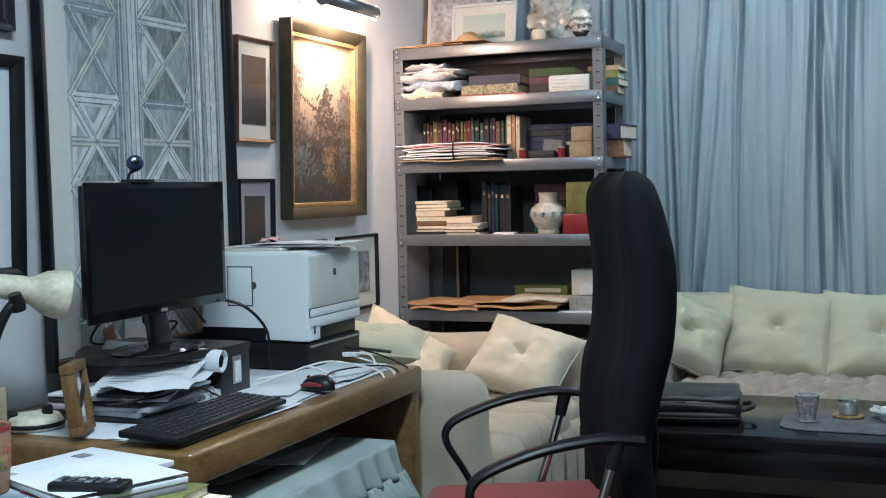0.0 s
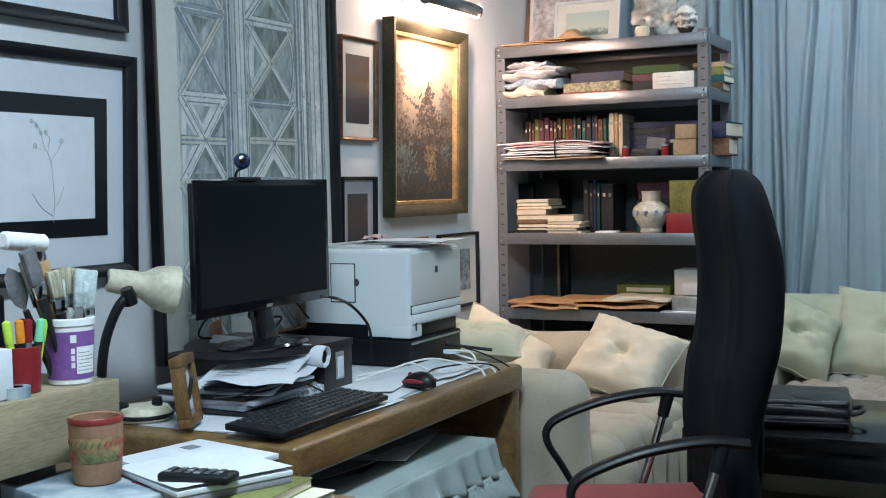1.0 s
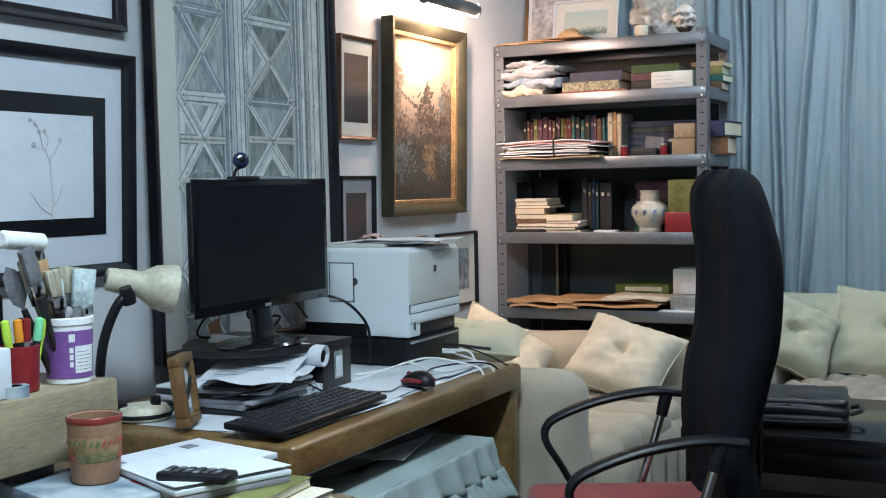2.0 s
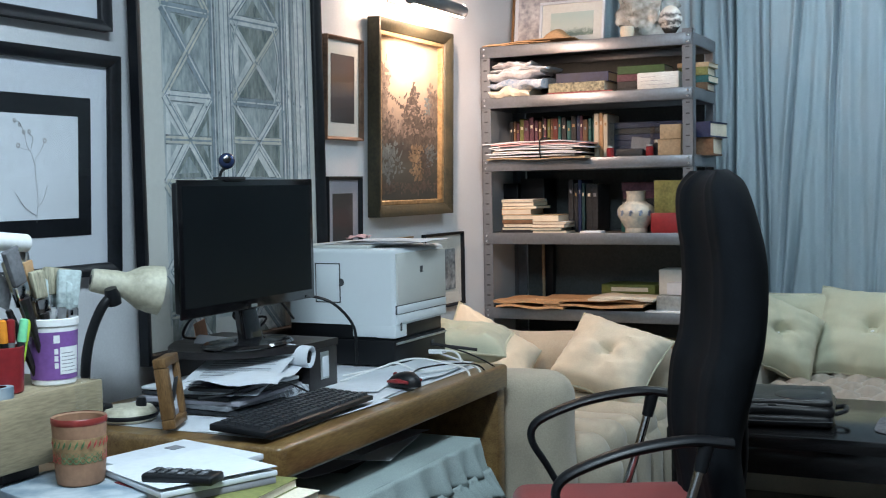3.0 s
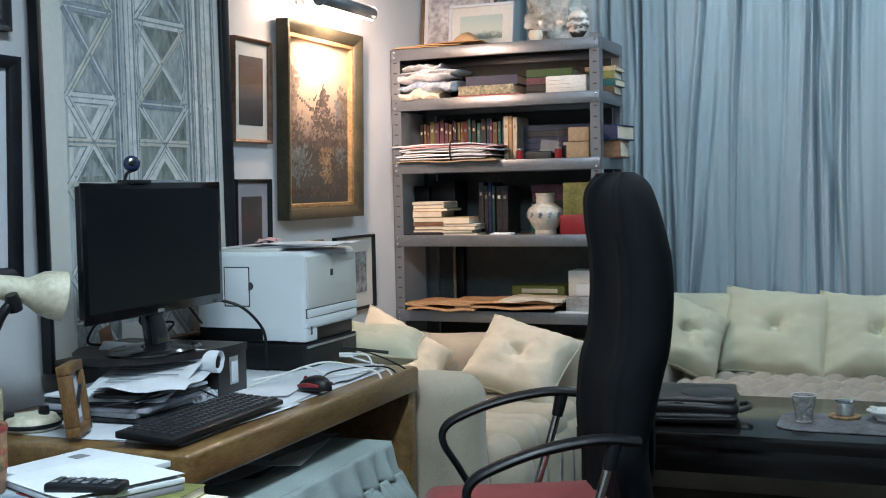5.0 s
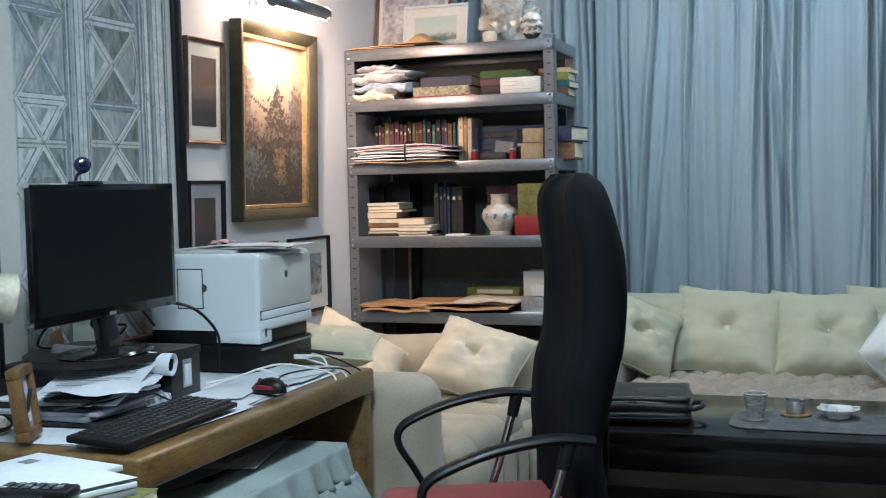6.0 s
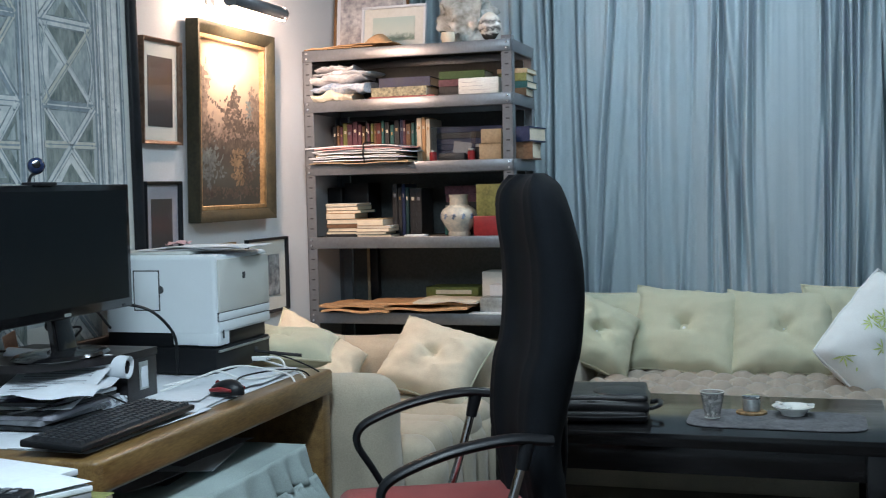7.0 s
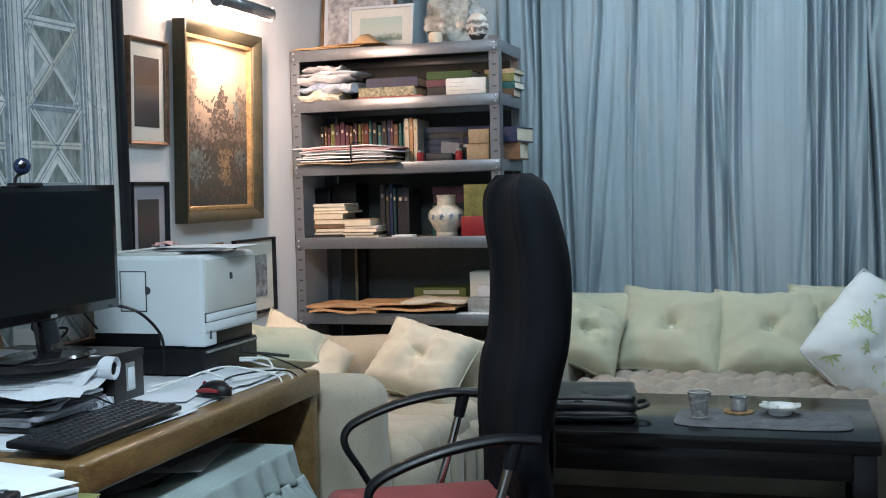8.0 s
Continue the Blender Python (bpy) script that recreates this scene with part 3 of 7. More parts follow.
strokes("painted_glint", M_OILGREY, [(0.02, 0.40, 0.035, 0.03, 46), (0.05, 0.46, 0.012, 0.015, 14), (-0.14, 0.36, 0.03, 0.02, 20)], 17, oil, 0.006, -0.0066)
strokes("painted_water", M_OILTEAL, [(-0.16, 0.21, 0.06, 0.05, 150), (0.19, 0.24, 0.035, 0.03, 60), (0.17, 0.42, 0.02, 0.03, 40)], 5, oil)
strokes("painted_light", M_OILGOLD, [(0.06, 0.22, 0.03, 0.03, 70), (0.08, 0.16, 0.03, 0.02, 40), (0.1, 0.262, 0.05, 0.010, 30)], 6, oil)
strokes("painted_shade", M_OILDARK, [(0.15, 0.20, 0.05, 0.04, 90), (-0.2, 0.11, 0.08, 0.015, 80), (0.1, 0.11, 0.1, 0.015, 80)], 7, oil)

# brass picture lamp over the painting
pl = thing("picture_lamp", (WEST, 3.90, 1.975), "dark metal tube picture lamp lit warm above the painting", "picture lamp")
part("wall_plate", box(0, 0.012, -0.03, 0.03, 0.00, 0.07, 0.003), M_STEEL, pl)
part("arm", tube([(0.01, 0, 0.05), (0.08, 0, 0.075), (0.14, 0, 0.05), (0.18, 0, 0.0)], 0.006), M_STEEL, pl)
bm = bmesh.new()
n = 18
hood = [[bm.verts.new((0.20 + 0.026 * math.cos(a) * 1.0, yy, -0.02 + 0.026 * math.sin(a))) for a in [radians(-72 + 215 * i / n) for i in range(n + 1)]] for yy in (-0.21, 0.21)]
for i in range(n):
    bm.faces.new((hood[0][i], hood[1][i], hood[1][i + 1], hood[0][i + 1]))
hd = part("hood", bm, M_STEEL, pl, "half-round metal hood")
hd.modifiers.new("thickness", "SOLIDIFY").thickness = 0.002
for yy in (-0.21, 0.21):
    part("end_cap", lathe([(0.001, -0.004), (0.026, -0.004), (0.028, 0.004), (0.001, 0.004)], 20, m=pose(0.20, yy, -0.02, 90)), M_CHROME if yy > 0 else M_STEEL, pl)
part("bulb", lathe([(0.004, -0.195), (0.013, -0.185), (0.013, 0.185), (0.004, 0.195)], 14, m=pose(0.20, 0, -0.034, 90)), M_TUBE, pl, "glowing warm lamp tube")

# small pictures beside the painting
M_ART1 = bands("brown_dusk_print", [(0.0, (0.02, 0.02, 0.022)), (0.4, (0.045, 0.04, 0.045)), (0.55, (0.10, 0.055, 0.035)), (0.8, (0.06, 0.035, 0.03)), (1.0, (0.025, 0.024, 0.028))], scale=14, wobble=0.2, low=0.06, high=0.32)
M_ART2 = bands("dark_field_print", [(0.0, (0.12, 0.13, 0.03)), (0.20, (0.10, 0.11, 0.04)), (0.27, (0.02, 0.02, 0.022)), (0.6, (0.05, 0.04, 0.04)), (1.0, (0.03, 0.03, 0.035))], scale=22, wobble=0.08, low=0.1, high=0.32)
M_ART3 = mat("speckled_blue_white_print", (0.36, 0.40, 0.42), 0.7, scale=26, vary=0.2, bump=0.05, fine=60, second=(0.02, 0.03, 0.045))
picture(3.392, 3.640, 1.449, 1.806, 0.013, 0.022, M_COPPER, [(0.0, M_MATCREAM), ((0.036, 0.034, 0.05, 0.05), M_ART1)], "small dark print in cream mount with thin copper frame", lean=-1.6)
picture(3.388, 3.618, 0.94, 1.323, 0.012, 0.02, M_FRAMEBLACK, [(0.0, M_MATGREY), ((0.035, 0.042, 0.075, 0.05), M_ART2)], "small dark field print in grey mount, thin black frame", lean=-1.0)
picture(4.118, 4.480, 0.783, 1.090, 0.011, 0.02, M_FRAMEBLACK, [(0.0, M_MATCREAM), ((0.06, 0.06, 0.06, 0.06), M_ART3)], "speckled blue print in cream mount, thin black frame")
picture(3.70, 4.018, 0.76, 1.090, 0.010, 0.018, M_GOLD, [(0.0, M_MATCREAM), ((0.05, 0.05, 0.05, 0.05), M_ART3)], "small print in thin gilt frame behind the printer")

# pencil drawing of a plant
plant = picture(1.715, 2.350, 1.072, 1.632, 0.030, 0.03, M_FRAMEBLACK, [(0.0, M_MATWHITE), ((0.065, 0.065, 0.08, 0.088), M_FRAMEBLACK), ((0.111, 0.111, 0.124, 0.136), M_PAPER)], "pencil plant drawing in black and white double mount", lean=-2.0)
bm = bmesh.new()
for pts, r in (([(0.015, 0.165), (0.02, 0.22), (0.013, 0.28), (0.012, 0.315)], 0.0005), ([(0.012, 0.30), (0.0, 0.33), (-0.012, 0.345), (-0.02, 0.375)], 0.0006), ([(0.012, 0.315), (0.03, 0.335), (0.042, 0.355)], 0.0006), ([(0.0, 0.335), (-0.03, 0.34), (-0.04, 0.345)], 0.0004), ([(0.0, 0.34), (0.006, 0.365), (-0.005, 0.375)], 0.0007), ([(0.015, 0.18), (-0.02, 0.20), (-0.05, 0.235)], 0.0007), ([(0.017, 0.20), (0.035, 0.215), (0.05, 0.25)], 0.0007), ([(-0.02, 0.375), (-0.035, 0.40), (-0.05, 0.405)], 0.0007)):
    tube([(x + 0.026, -0.0105, z - 0.022) for x, z in pts], r, 5, bm)
part("pencil_stem", bm, M_PENCIL, plant)
for x, z, r in ((-0.022, 0.378, 0.006), (-0.05, 0.405, 0.006), (-0.005, 0.38, 0.006), (-0.04, 0.347, 0.007), (0.044, 0.36, 0.007), (-0.035, 0.395, 0.005)):
    part("pencil_flower", lathe([(r * 0.3, -0.0001), (r, 0), (r * 0.6, 0.0006)], 9, m=pose(x + 0.026, -0.0102, z - 0.022, 90), cap=False), M_PENCIL, plant)
picture(1.652, 2.345, 1.695, 2.30, 0.030, 0.03, M_FRAMEBLACK, [(0.0, M_MATWHITE), ((0.10, 0.10, 0.10, 0.10), M_PAPER)], "framed white sheet in wide mount, black frame")

# tall pastel drawing of a latticed window, leaning a little off the wall
M_PASTEL = mat("blue_grey_pastel", (0.52, 0.56, 0.56), 0.85, scale=9, vary=0.2, bump=0.1, fine=45, stretch=(1, 1, 0.35), second=(0.30, 0.35, 0.36))
M_PASTELLIGHT = mat("pale_pastel", (0.70, 0.72, 0.70), 0.85, scale=18, vary=0.2, bump=0.1, fine=70, second=(0.42, 0.47, 0.48))
M_PASTELWARM = mat("straw_pastel", (0.64, 0.62, 0.52), 0.85, scale=18, vary=0.2, bump=0.1, fine=70, second=(0.38, 0.41, 0.39))
M_PASTELBLUE = mat("slate_blue_pastel", (0.30, 0.36, 0.40), 0.85, scale=18, vary=0.2, bump=0.1, fine=70, second=(0.15, 0.20, 0.23))
M_PASTELDARK = mat("dark_pastel_line", (0.22, 0.26, 0.275), 0.85, scale=20, vary=0.3, bump=0.1)
M_PASTELGROUND = mat("grey_green_pastel", (0.31, 0.35, 0.325), 0.85, scale=20, vary=0.3, bump=0.1, fine=70, stretch=(1.6, 1, 0.5), second=(0.085, 0.12, 0.12))
M_PASTELPANE = mat("cool_grey_pastel", (0.46, 0.51, 0.51), 0.85, scale=16, vary=0.3, bump=0.1, fine=70, stretch=(1.4, 1, 0.5), second=(0.17, 0.22, 0.235))
big = picture(2.402, 3.315, 0.818, 2.28, 0.030, 0.030, M_FRAMEBLACK, [(0.0, M_MATCREAM), ((0.10, 0.034, 0.07, 0.06), M_PASTEL)], "tall pastel drawing of a latticed shutter, wide black frame", lean=0.3, proud=0.033, name="tall_framed_drawing")
bars = {M_PASTELLIGHT: bmesh.new(), M_PASTELWARM: bmesh.new(), M_PASTEL: bmesh.new(), M_PASTELBLUE: bmesh.new()}
fields = {M_PASTELGROUND: bmesh.new(), M_PASTELPANE: bmesh.new(), M_PASTELLIGHT: bmesh.new()}
outline, nails = bmesh.new(), bmesh.new()
rnd = random.Random(11)


def ribbon(bm, a, b, w, y):
    a, b = Vector((a[0], y, a[1])), Vector((b[0], y, b[1]))
    s = (b - a).normalized().cross(Vector((0, 1, 0))) * w / 2
    bm.faces.new([bm.verts.new(v) for v in (a + s, b + s, b - s, a - s)])


def bar(a, b, w, m, nailed=True):
    """A drawn batten: dark edge, pale face, a brushed streak along it and three nails."""
    j = rnd.uniform(0, 0.0006)
    ribbon(outline, a, b, w + rnd.uniform(0.004, 0.009), -0.0084 - j)
    ribbon(bars[m], a, b, w, -0.0092 - j)
    o = w * rnd.uniform(-0.3, 0.3)
    ribbon(bars[M_PASTELBLUE if m is not M_PASTELBLUE else M_PASTELLIGHT], (a[0] + o, a[1]), (b[0] + o, b[1]), rnd.uniform(0.002, 0.006), -0.0100 - j)
    for f in (0.08, 0.5, 0.92) if nailed else ():
        f += rnd.uniform(-0.03, 0.03)
        lathe([(0.0042, 0), (0.0038, 0.0004)], 7, nails, pose(a[0] + (b[0] - a[0]) * f, -0.0108, a[1] + (b[1] - a[1]) * f, 90))


zc = -0.818
LIGHTS = (M_PASTELLIGHT, M_PASTELLIGHT, M_PASTELWARM, M_PASTELBLUE)
for xa, xb, slip_ in ((-0.330, -0.128, 0.0), (-0.018, 0.228, 0.007)):
    mid = (xa + xb) / 2
    for k in range(-3, 3):
        z0, z1 = 1.545 + 0.242 * k + zc, 1.545 + 0.242 * (k + 1) + zc
        zm = (z0 + z1) / 2 + slip_
        for tri in (((xa, z0), (xb, z0), (mid, zm)), ((xa, z1), (xb, z1), (mid, zm)), ((xa, z0), (xa, z1), (mid, zm)), ((xb, z0), (xb, z1), (mid, zm))):
            c = Vector((sum(p[0] for p in tri) / 3, sum(p[1] for p in tri) / 3))
            m = rnd.choice((M_PASTELGROUND, M_PASTELGROUND, M_PASTELPANE, M_PASTELPANE, M_PASTELLIGHT))
            for grow, mm, y in ((0.86, m, -0.0076), (0.42, rnd.choice((M_PASTELGROUND, M_PASTELPANE)), -0.0080)):
                q = c + Vector((rnd.uniform(-0.012, 0.012), rnd.uniform(-0.012, 0.012))) * (grow < 0.5)
                fields[mm].faces.new([fields[mm].verts.new((q.x + (p[0] - c.x) * grow + rnd.uniform(-0.004, 0.004), y, q.y + (p[1] - c.y) * grow + rnd.uniform(-0.004, 0.004))) for p in tri])
        for a, b in (((xa, z0), (xb, z1)), ((xa, z1), (xb, z0))):
            bar(a, b, rnd.uniform(0.017, 0.027), rnd.choice(LIGHTS))
        bar((xa, z0), (xb, z0), rnd.uniform(0.024, 0.032), rnd.choice((M_PASTELLIGHT, M_PASTELBLUE, M_PASTELWARM)))
        if k % 2:
            bar((xa, zm), (xb, zm), 0.020, rnd.choice((M_PASTELLIGHT, M_PASTELWARM)))
        elif slip_:
            for e, sgn in ((xa, -1), (xb, 1)):
                arc = [(e - sgn * (0.034 - 0.034 * math.sin(math.pi * i / 6)), z0 + (z1 - z0) * i / 6) for i in range(7)]
                for a, b in zip(arc, arc[1:]):
                    bar(a, b, 0.010, M_PASTELLIGHT, False)
for x, w, m in ((-0.113, 0.018, M_PASTELBLUE), (-0.086, 0.020, M_PASTEL), (-0.052, 0.036, M_PASTELLIGHT), (-0.026, 0.010, M_PASTELBLUE), (0.247, 0.018, M_PASTELBLUE), (0.276, 0.026, M_PASTELLIGHT), (0.303, 0.012, M_PASTEL), (0.345, 0.052, M_PASTELLIGHT), (0.384, 0.012, M_PASTELBLUE)):
    bar((x, 0.13), (x, 1.36), w, m)
for m, bm in fields.items():
    tagged(part("drawn_field", bm, m, big, smooth=False), kind="stuff")
tagged(part("drawn_outline", outline, M_PASTELDARK, big, smooth=False), kind="stuff")
for m, bm in bars.items():
    tagged(part("drawn_bar", bm, m, big, smooth=False), kind="stuff")
tagged(part("drawn_nail", nails, M_PASTELDARK, big, smooth=False), kind="stuff")

# ---- steel shelving rack ----
RX0, RX1, RY0, RY1 = -2.118, -1.174, 4.72, 5.12
LEVELS = (1.889, 1.668, 1.393, 1.072, 0.742, 0.40)
rack = thing("shelving_rack", (RX0, RY0, 0), "grey steel slotted-post shelving rack crowded with books", "shelf")
RW, RD = RX1 - RX0, RY1 - RY0


def post(x, y, sx, sy, top):
    bm = box(min(x, x + sx * 0.045), max(x, x + sx * 0.045), min(y, y + sy * 0.003), max(y, y + sy * 0.003), 0, top, 0.0008, 1)
    box(min(x, x + sx * 0.003), max(x, x + sx * 0.003), min(y, y + sy * 0.045), max(y, y + sy * 0.045), 0, top, 0.0008, 1, bm)
    p = part("post", bm, M_STEEL, rack)
    slots = bmesh.new()
    z = 0.03
    while z < top - 0.02:
        if sy > 0:
            box(x + sx * 0.0225 - 0.008, x + sx * 0.0225 + 0.008, y - 0.0012, y + 0.001, z - 0.003, z + 0.003, 0, bm=slots)
        z += 0.045
    if len(slots.verts):
        tagged(part("slot", slots, M_GROOVE, p, "dark punched slots"), kind="stuff")
    return p


post(0, 0, 1, 1, 1.888)
post(RW, 0, -1, 1, 1.905)
post(0, RD, 1, -1, 1.888)
post(RW, RD, -1, -1, 1.888)
for z in LEVELS:
    part("front_beam", box(0.004, RW - 0.004, -0.004, 0.010, z - 0.050, z, 0.003), M_STEEL, rack)
    part("back_beam", box(0.004, RW - 0.004, RD - 0.010, RD + 0.003, z - 0.050, z, 0.003), M_STEEL, rack)
    for x in (-0.003, RW - 0.009):
        part("side_beam", box(x, x + 0.012, 0.011, RD - 0.011, z - 0.050, z, 0.003), M_STEEL, rack)
    part("shelf_board", box(0.014, RW - 0.014, 0.011, RD - 0.011, z - 0.016, z - 0.003, 0.002), M_BOARD, rack)
    for x in (0.02, RW - 0.02):
        for dz in (-0.013, -0.037):
            part("rivet", lathe([(0.006, 0), (0.005, 0.003), (0.001, 0.004)], 8, m=pose(x, -0.0045, z + dz, 90)), M_CHROME, rack)


part("back_panel", box(0.05, RW - 0.05, RD + 0.004, RD + 0.008, 0.10, 1.84, 0.001), mat("dark_grey_hardboard", (0.085, 0.095, 0.095), 0.6, scale=4, vary=0.12), rack, "dark grey hardboard back")
part("back_upright", box(0.155, 0.195, RD - 0.05, RD - 0.012, 0.742, 1.020, 0.003), M_BLACK, rack)
# brown strip: a warm-lit edge beside the black upright, put in as colour
part("back_upright", box(0.140, 0.152, RD - 0.05, RD - 0.012, 0.742, 1.020, 0.003), M_CARDBOX, rack)


def shx(px):
    """Distance along the rack's front, from its own spacing of 358 units end to end."""
    return -2.110 + (px - 575) * 0.002475


def deep(px, y):
    """The same spacing for things that stand further back on the shelf."""
    return shx(px) * y / 4.72


def flat_box(name, a, b, y0, y1, z, h, m, label, cat="box", group="", rz=0.0, bevel=0.003):
    x0, x1 = deep(a, y0), deep(b, y0)
    w = (x1 - x0) / 2
    return solo(name, box(-w, w, (y0 - y1) / 2, (y1 - y0) / 2, 0, h, bevel), m, ((x0 + x1) / 2, (y0 + y1) / 2, z - 0.003), label, cat, group, rz)


def pile(a, b, y, z, rows, group, rnd, out=0.2):
    """Books lying in a stack: rows of (thickness, cover, label)."""
    for h, cover, label, wide in rows:
        w = (shx(b) - shx(a)) * wide
        loose_book((shx(a) + w / 2 + rnd.uniform(0, 0.008), y + rnd.uniform(0, 0.012) + 0.08, z - 0.003), w, 0.16, h, cover, label, rnd.uniform(-2.5, 2.5), group, spine="x" if rnd.random() < out else "-x")
        z += h
    return z


rnd = random.Random(21)
# top: envelopes, two leaning pictures, glazed masks
Z = LEVELS[0]
for k, (a, b, y0, y1, rz) in enumerate(((577, 668, 4.715, 4.90, -2), (585, 700, 4.73, 4.95, 3), (640, 745, 4.725, 4.93, -4))):
    w, d = shx(b) - shx(a), y1 - y0
    solo("envelope", sheet(w, d, 10, 8, lambda u, v, s=k: 0.004 * noise.noise(Vector((u * 3, v * 3, s * 9))) + 0.006 + 0.010 * u * (1 - u), 0.004), M_MANILA, ((shx(a) + shx(b)) / 2, (y0 + y1) / 2, Z - 0.002 + 0.007 * k), "brown manila envelope lying on the rack top", "envelope", "envelopes on the rack", rz)
solo("folded_parcel", sheet(0.12, 0.11, 10, 8, lambda u, v: 0.045 * math.sin(math.pi * u) * math.sin(math.pi * v) ** 0.5 + 0.006 * noise.noise(Vector((u * 5, v * 5, 2))), 0.004), M_MANILA, (shx(706), 4.80, Z + 0.02), "crumpled brown paper packet on the rack top", "paper")


def leaning(a, b, y, h, m_frame, layers, label, tilt):
    w = deep(b, y) - deep(a, y)
    ob = thing("leaning_picture", ((deep(a, y) + deep(b, y)) / 2, y, Z - 0.002), label, "picture", rx=-tilt)
    for n_, (x0, x1, z0, z1) in enumerate(((-w / 2, w / 2, 0, 0.012), (-w / 2, w / 2, h - 0.012, h), (-w / 2, -w / 2 + 0.012, 0.012, h - 0.012), (w / 2 - 0.012, w / 2, 0.012, h - 0.012))):
        part("frame_rail", box(x0, x1, -0.012, 0.006, z0, z1, 0.002), m_frame, ob)
    for k, (i, m) in enumerate(layers):
        part("artwork" if k else "mount", box(-w / 2 + 0.010 + i, w / 2 - 0.010 - i, -0.004 - 0.002 * k, 0.003, 0.010 + i, h - 0.010 - i, 0), m, ob)
    return ob


M_SKETCH = mat("grey_ink_sketch", (0.60, 0.60, 0.60), 0.8, scale=22, vary=0.3, bump=0, fine=50, second=(0.16, 0.16, 0.20))
M_SEA = bands("green_seascape_print", [(0.0, (0.45, 0.48, 0.42)), (0.3, (0.10, 0.16, 0.13)), (0.5, (0.42, 0.48, 0.44)), (1.0, (0.36, 0.46, 0.44))], scale=40, wobble=0.3, low=0.03, high=0.15)
leaning(632, 770, 5.06, 0.34, M_FRAMEWOOD, [(0.0, M_MATWHITE), (0.02, M_SKETCH)], "tall ink sketch in wooden frame leaning on the rack", 8)
leaning(684, 802, 4.95, 0.215, M_MATWHITE, [(0.0, M_MATCREAM), (0.043, M_SEA)], "small green seascape print in silver frame leaning back", 9)
# glazed white sculpture, a single plain shape
bm = bmesh.new()
bmesh.ops.create_uvsphere(bm, u_segments=40, v_segments=28, radius=1)
for v in bm.verts:
    q = v.co.copy()
    r = 1 + 0.25 * noise.noise(q * 2.3) + 0.10 * math.sin(9 * q.z + 6 * q.x + 3 * noise.noise(q * 2)) + 0.06 * math.sin(17 * q.z - 8 * q.x)
    v.co = Vector((q.x * 0.125 * r, q.y * 0.055 * r, 0.125 + q.z * 0.135 * r))
    v.co.z = max(0.0, v.co.z)
solo("glazed_sculpture", bm, mat("milky_glass_glaze", (0.46, 0.49, 0.48), 0.2, scale=14, vary=0.2, bump=0.5, fine=40, second=(0.16, 0.16, 0.14)), (deep(872, 4.90), 4.93, Z - 0.003), "milky white glazed sculpture with flowing ridges", "sculpture")
bm = bmesh.new()
bmesh.ops.create_uvsphere(bm, u_segments=32, v_segments=24, radius=1)
for v in bm.verts:
    q = v.co.copy()
    s = 1 - 0.35 * max(0, -q.z)
    v.co = Vector((q.x * 0.050 * s, q.y * 0.030, 0.064 + q.z * 0.064))
ob = solo("carved_mask", bm, bands("black_and_white_glaze", [(0.0, (0.02, 0.02, 0.02)), (0.22, (0.03, 0.03, 0.03)), (0.32, (0.60, 0.60, 0.57)), (0.42, (0.03, 0.03, 0.03)), (0.55, (0.62, 0.61, 0.58)), (0.66, (0.06, 0.06, 0.06)), (0.76, (0.62, 0.6, 0.56)), (1.0, (0.55, 0.5, 0.42))], scale=45, wobble=0.22, low=0.0, high=0.13, rough=0.25), (deep(913, 4.77), 4.80, Z - 0.003), "black and white glazed mask on the rack top", "mask")
solo("ceramic_cup", lathe([(0.018, 0), (0.026, 0.01), (0.031, 0.035), (0.027, 0.055), (0.024, 0.055), (0.027, 0.035), (0.015, 0.006)], 22), M_PAPEROLD, (deep(840, 4.79), 4.81, Z - 0.003), "small cream ceramic cup on the rack top", "cup")

# second level: crumpled bags, flat books, box
Z = LEVELS[1]
M_BAGBLUE = mat("white_bag_with_blue_print", (0.62, 0.64, 0.68), 0.6, scale=9, vary=0.1, second=(0.06, 0.20, 0.40), bump=0.2)
M_NEWS = mat("grey_newsprint", (0.68, 0.67, 0.68), 0.85, scale=20, vary=0.1, bump=0.2, fine=90, second=(0.40, 0.39, 0.42))


def folded(at, w, d, h, seed, m, label, rz):
    """A folded wad of paper: a bulging fold in front, loose crumpled leaves above and below."""
    bm = bmesh.new()
    n, ring = 34, 14
    rows = []
    for i in range(n + 1):
        u = i / n
        row = []
        for k in range(ring):
            a = math.tau * k / ring
            c, sn = math.cos(a), math.sin(a)
            fat = h * (0.55 + 0.35 * math.sin(math.pi * u) + 0.5 * noise.noise(Vector((u * 3.2, seed, 1))))
            y = d / 2 * (abs(c) ** 0.6) * (1 if c > 0 else -1) + 0.018 * noise.noise(Vector((u * 4, c * 2, seed)))
            z = fat / 2 * (abs(sn) ** 0.7) * (1 if sn > 0 else -1) + 0.020 * noise.noise(Vector((u * 3.0, y * 6, seed + 3))) + 0.005 * noise.noise(Vector((u * 13, y * 30, seed)))
            row.append(bm.verts.new((w * (u - 0.5) + 0.01 * noise.noise(Vector((c, sn, seed))), y, z + h / 2)))
        rows.append(row)
    for a, b in zip(rows, rows[1:]):
        for k in range(ring):
            bm.faces.new((a[k], a[(k + 1) % ring], b[(k + 1) % ring], b[k]))
    bm.faces.new(rows[0][::-1])
    bm.faces.new(rows[-1])
    return solo("newspaper", bm, m, at, label, "newspaper", "stuffed newspapers", rz)


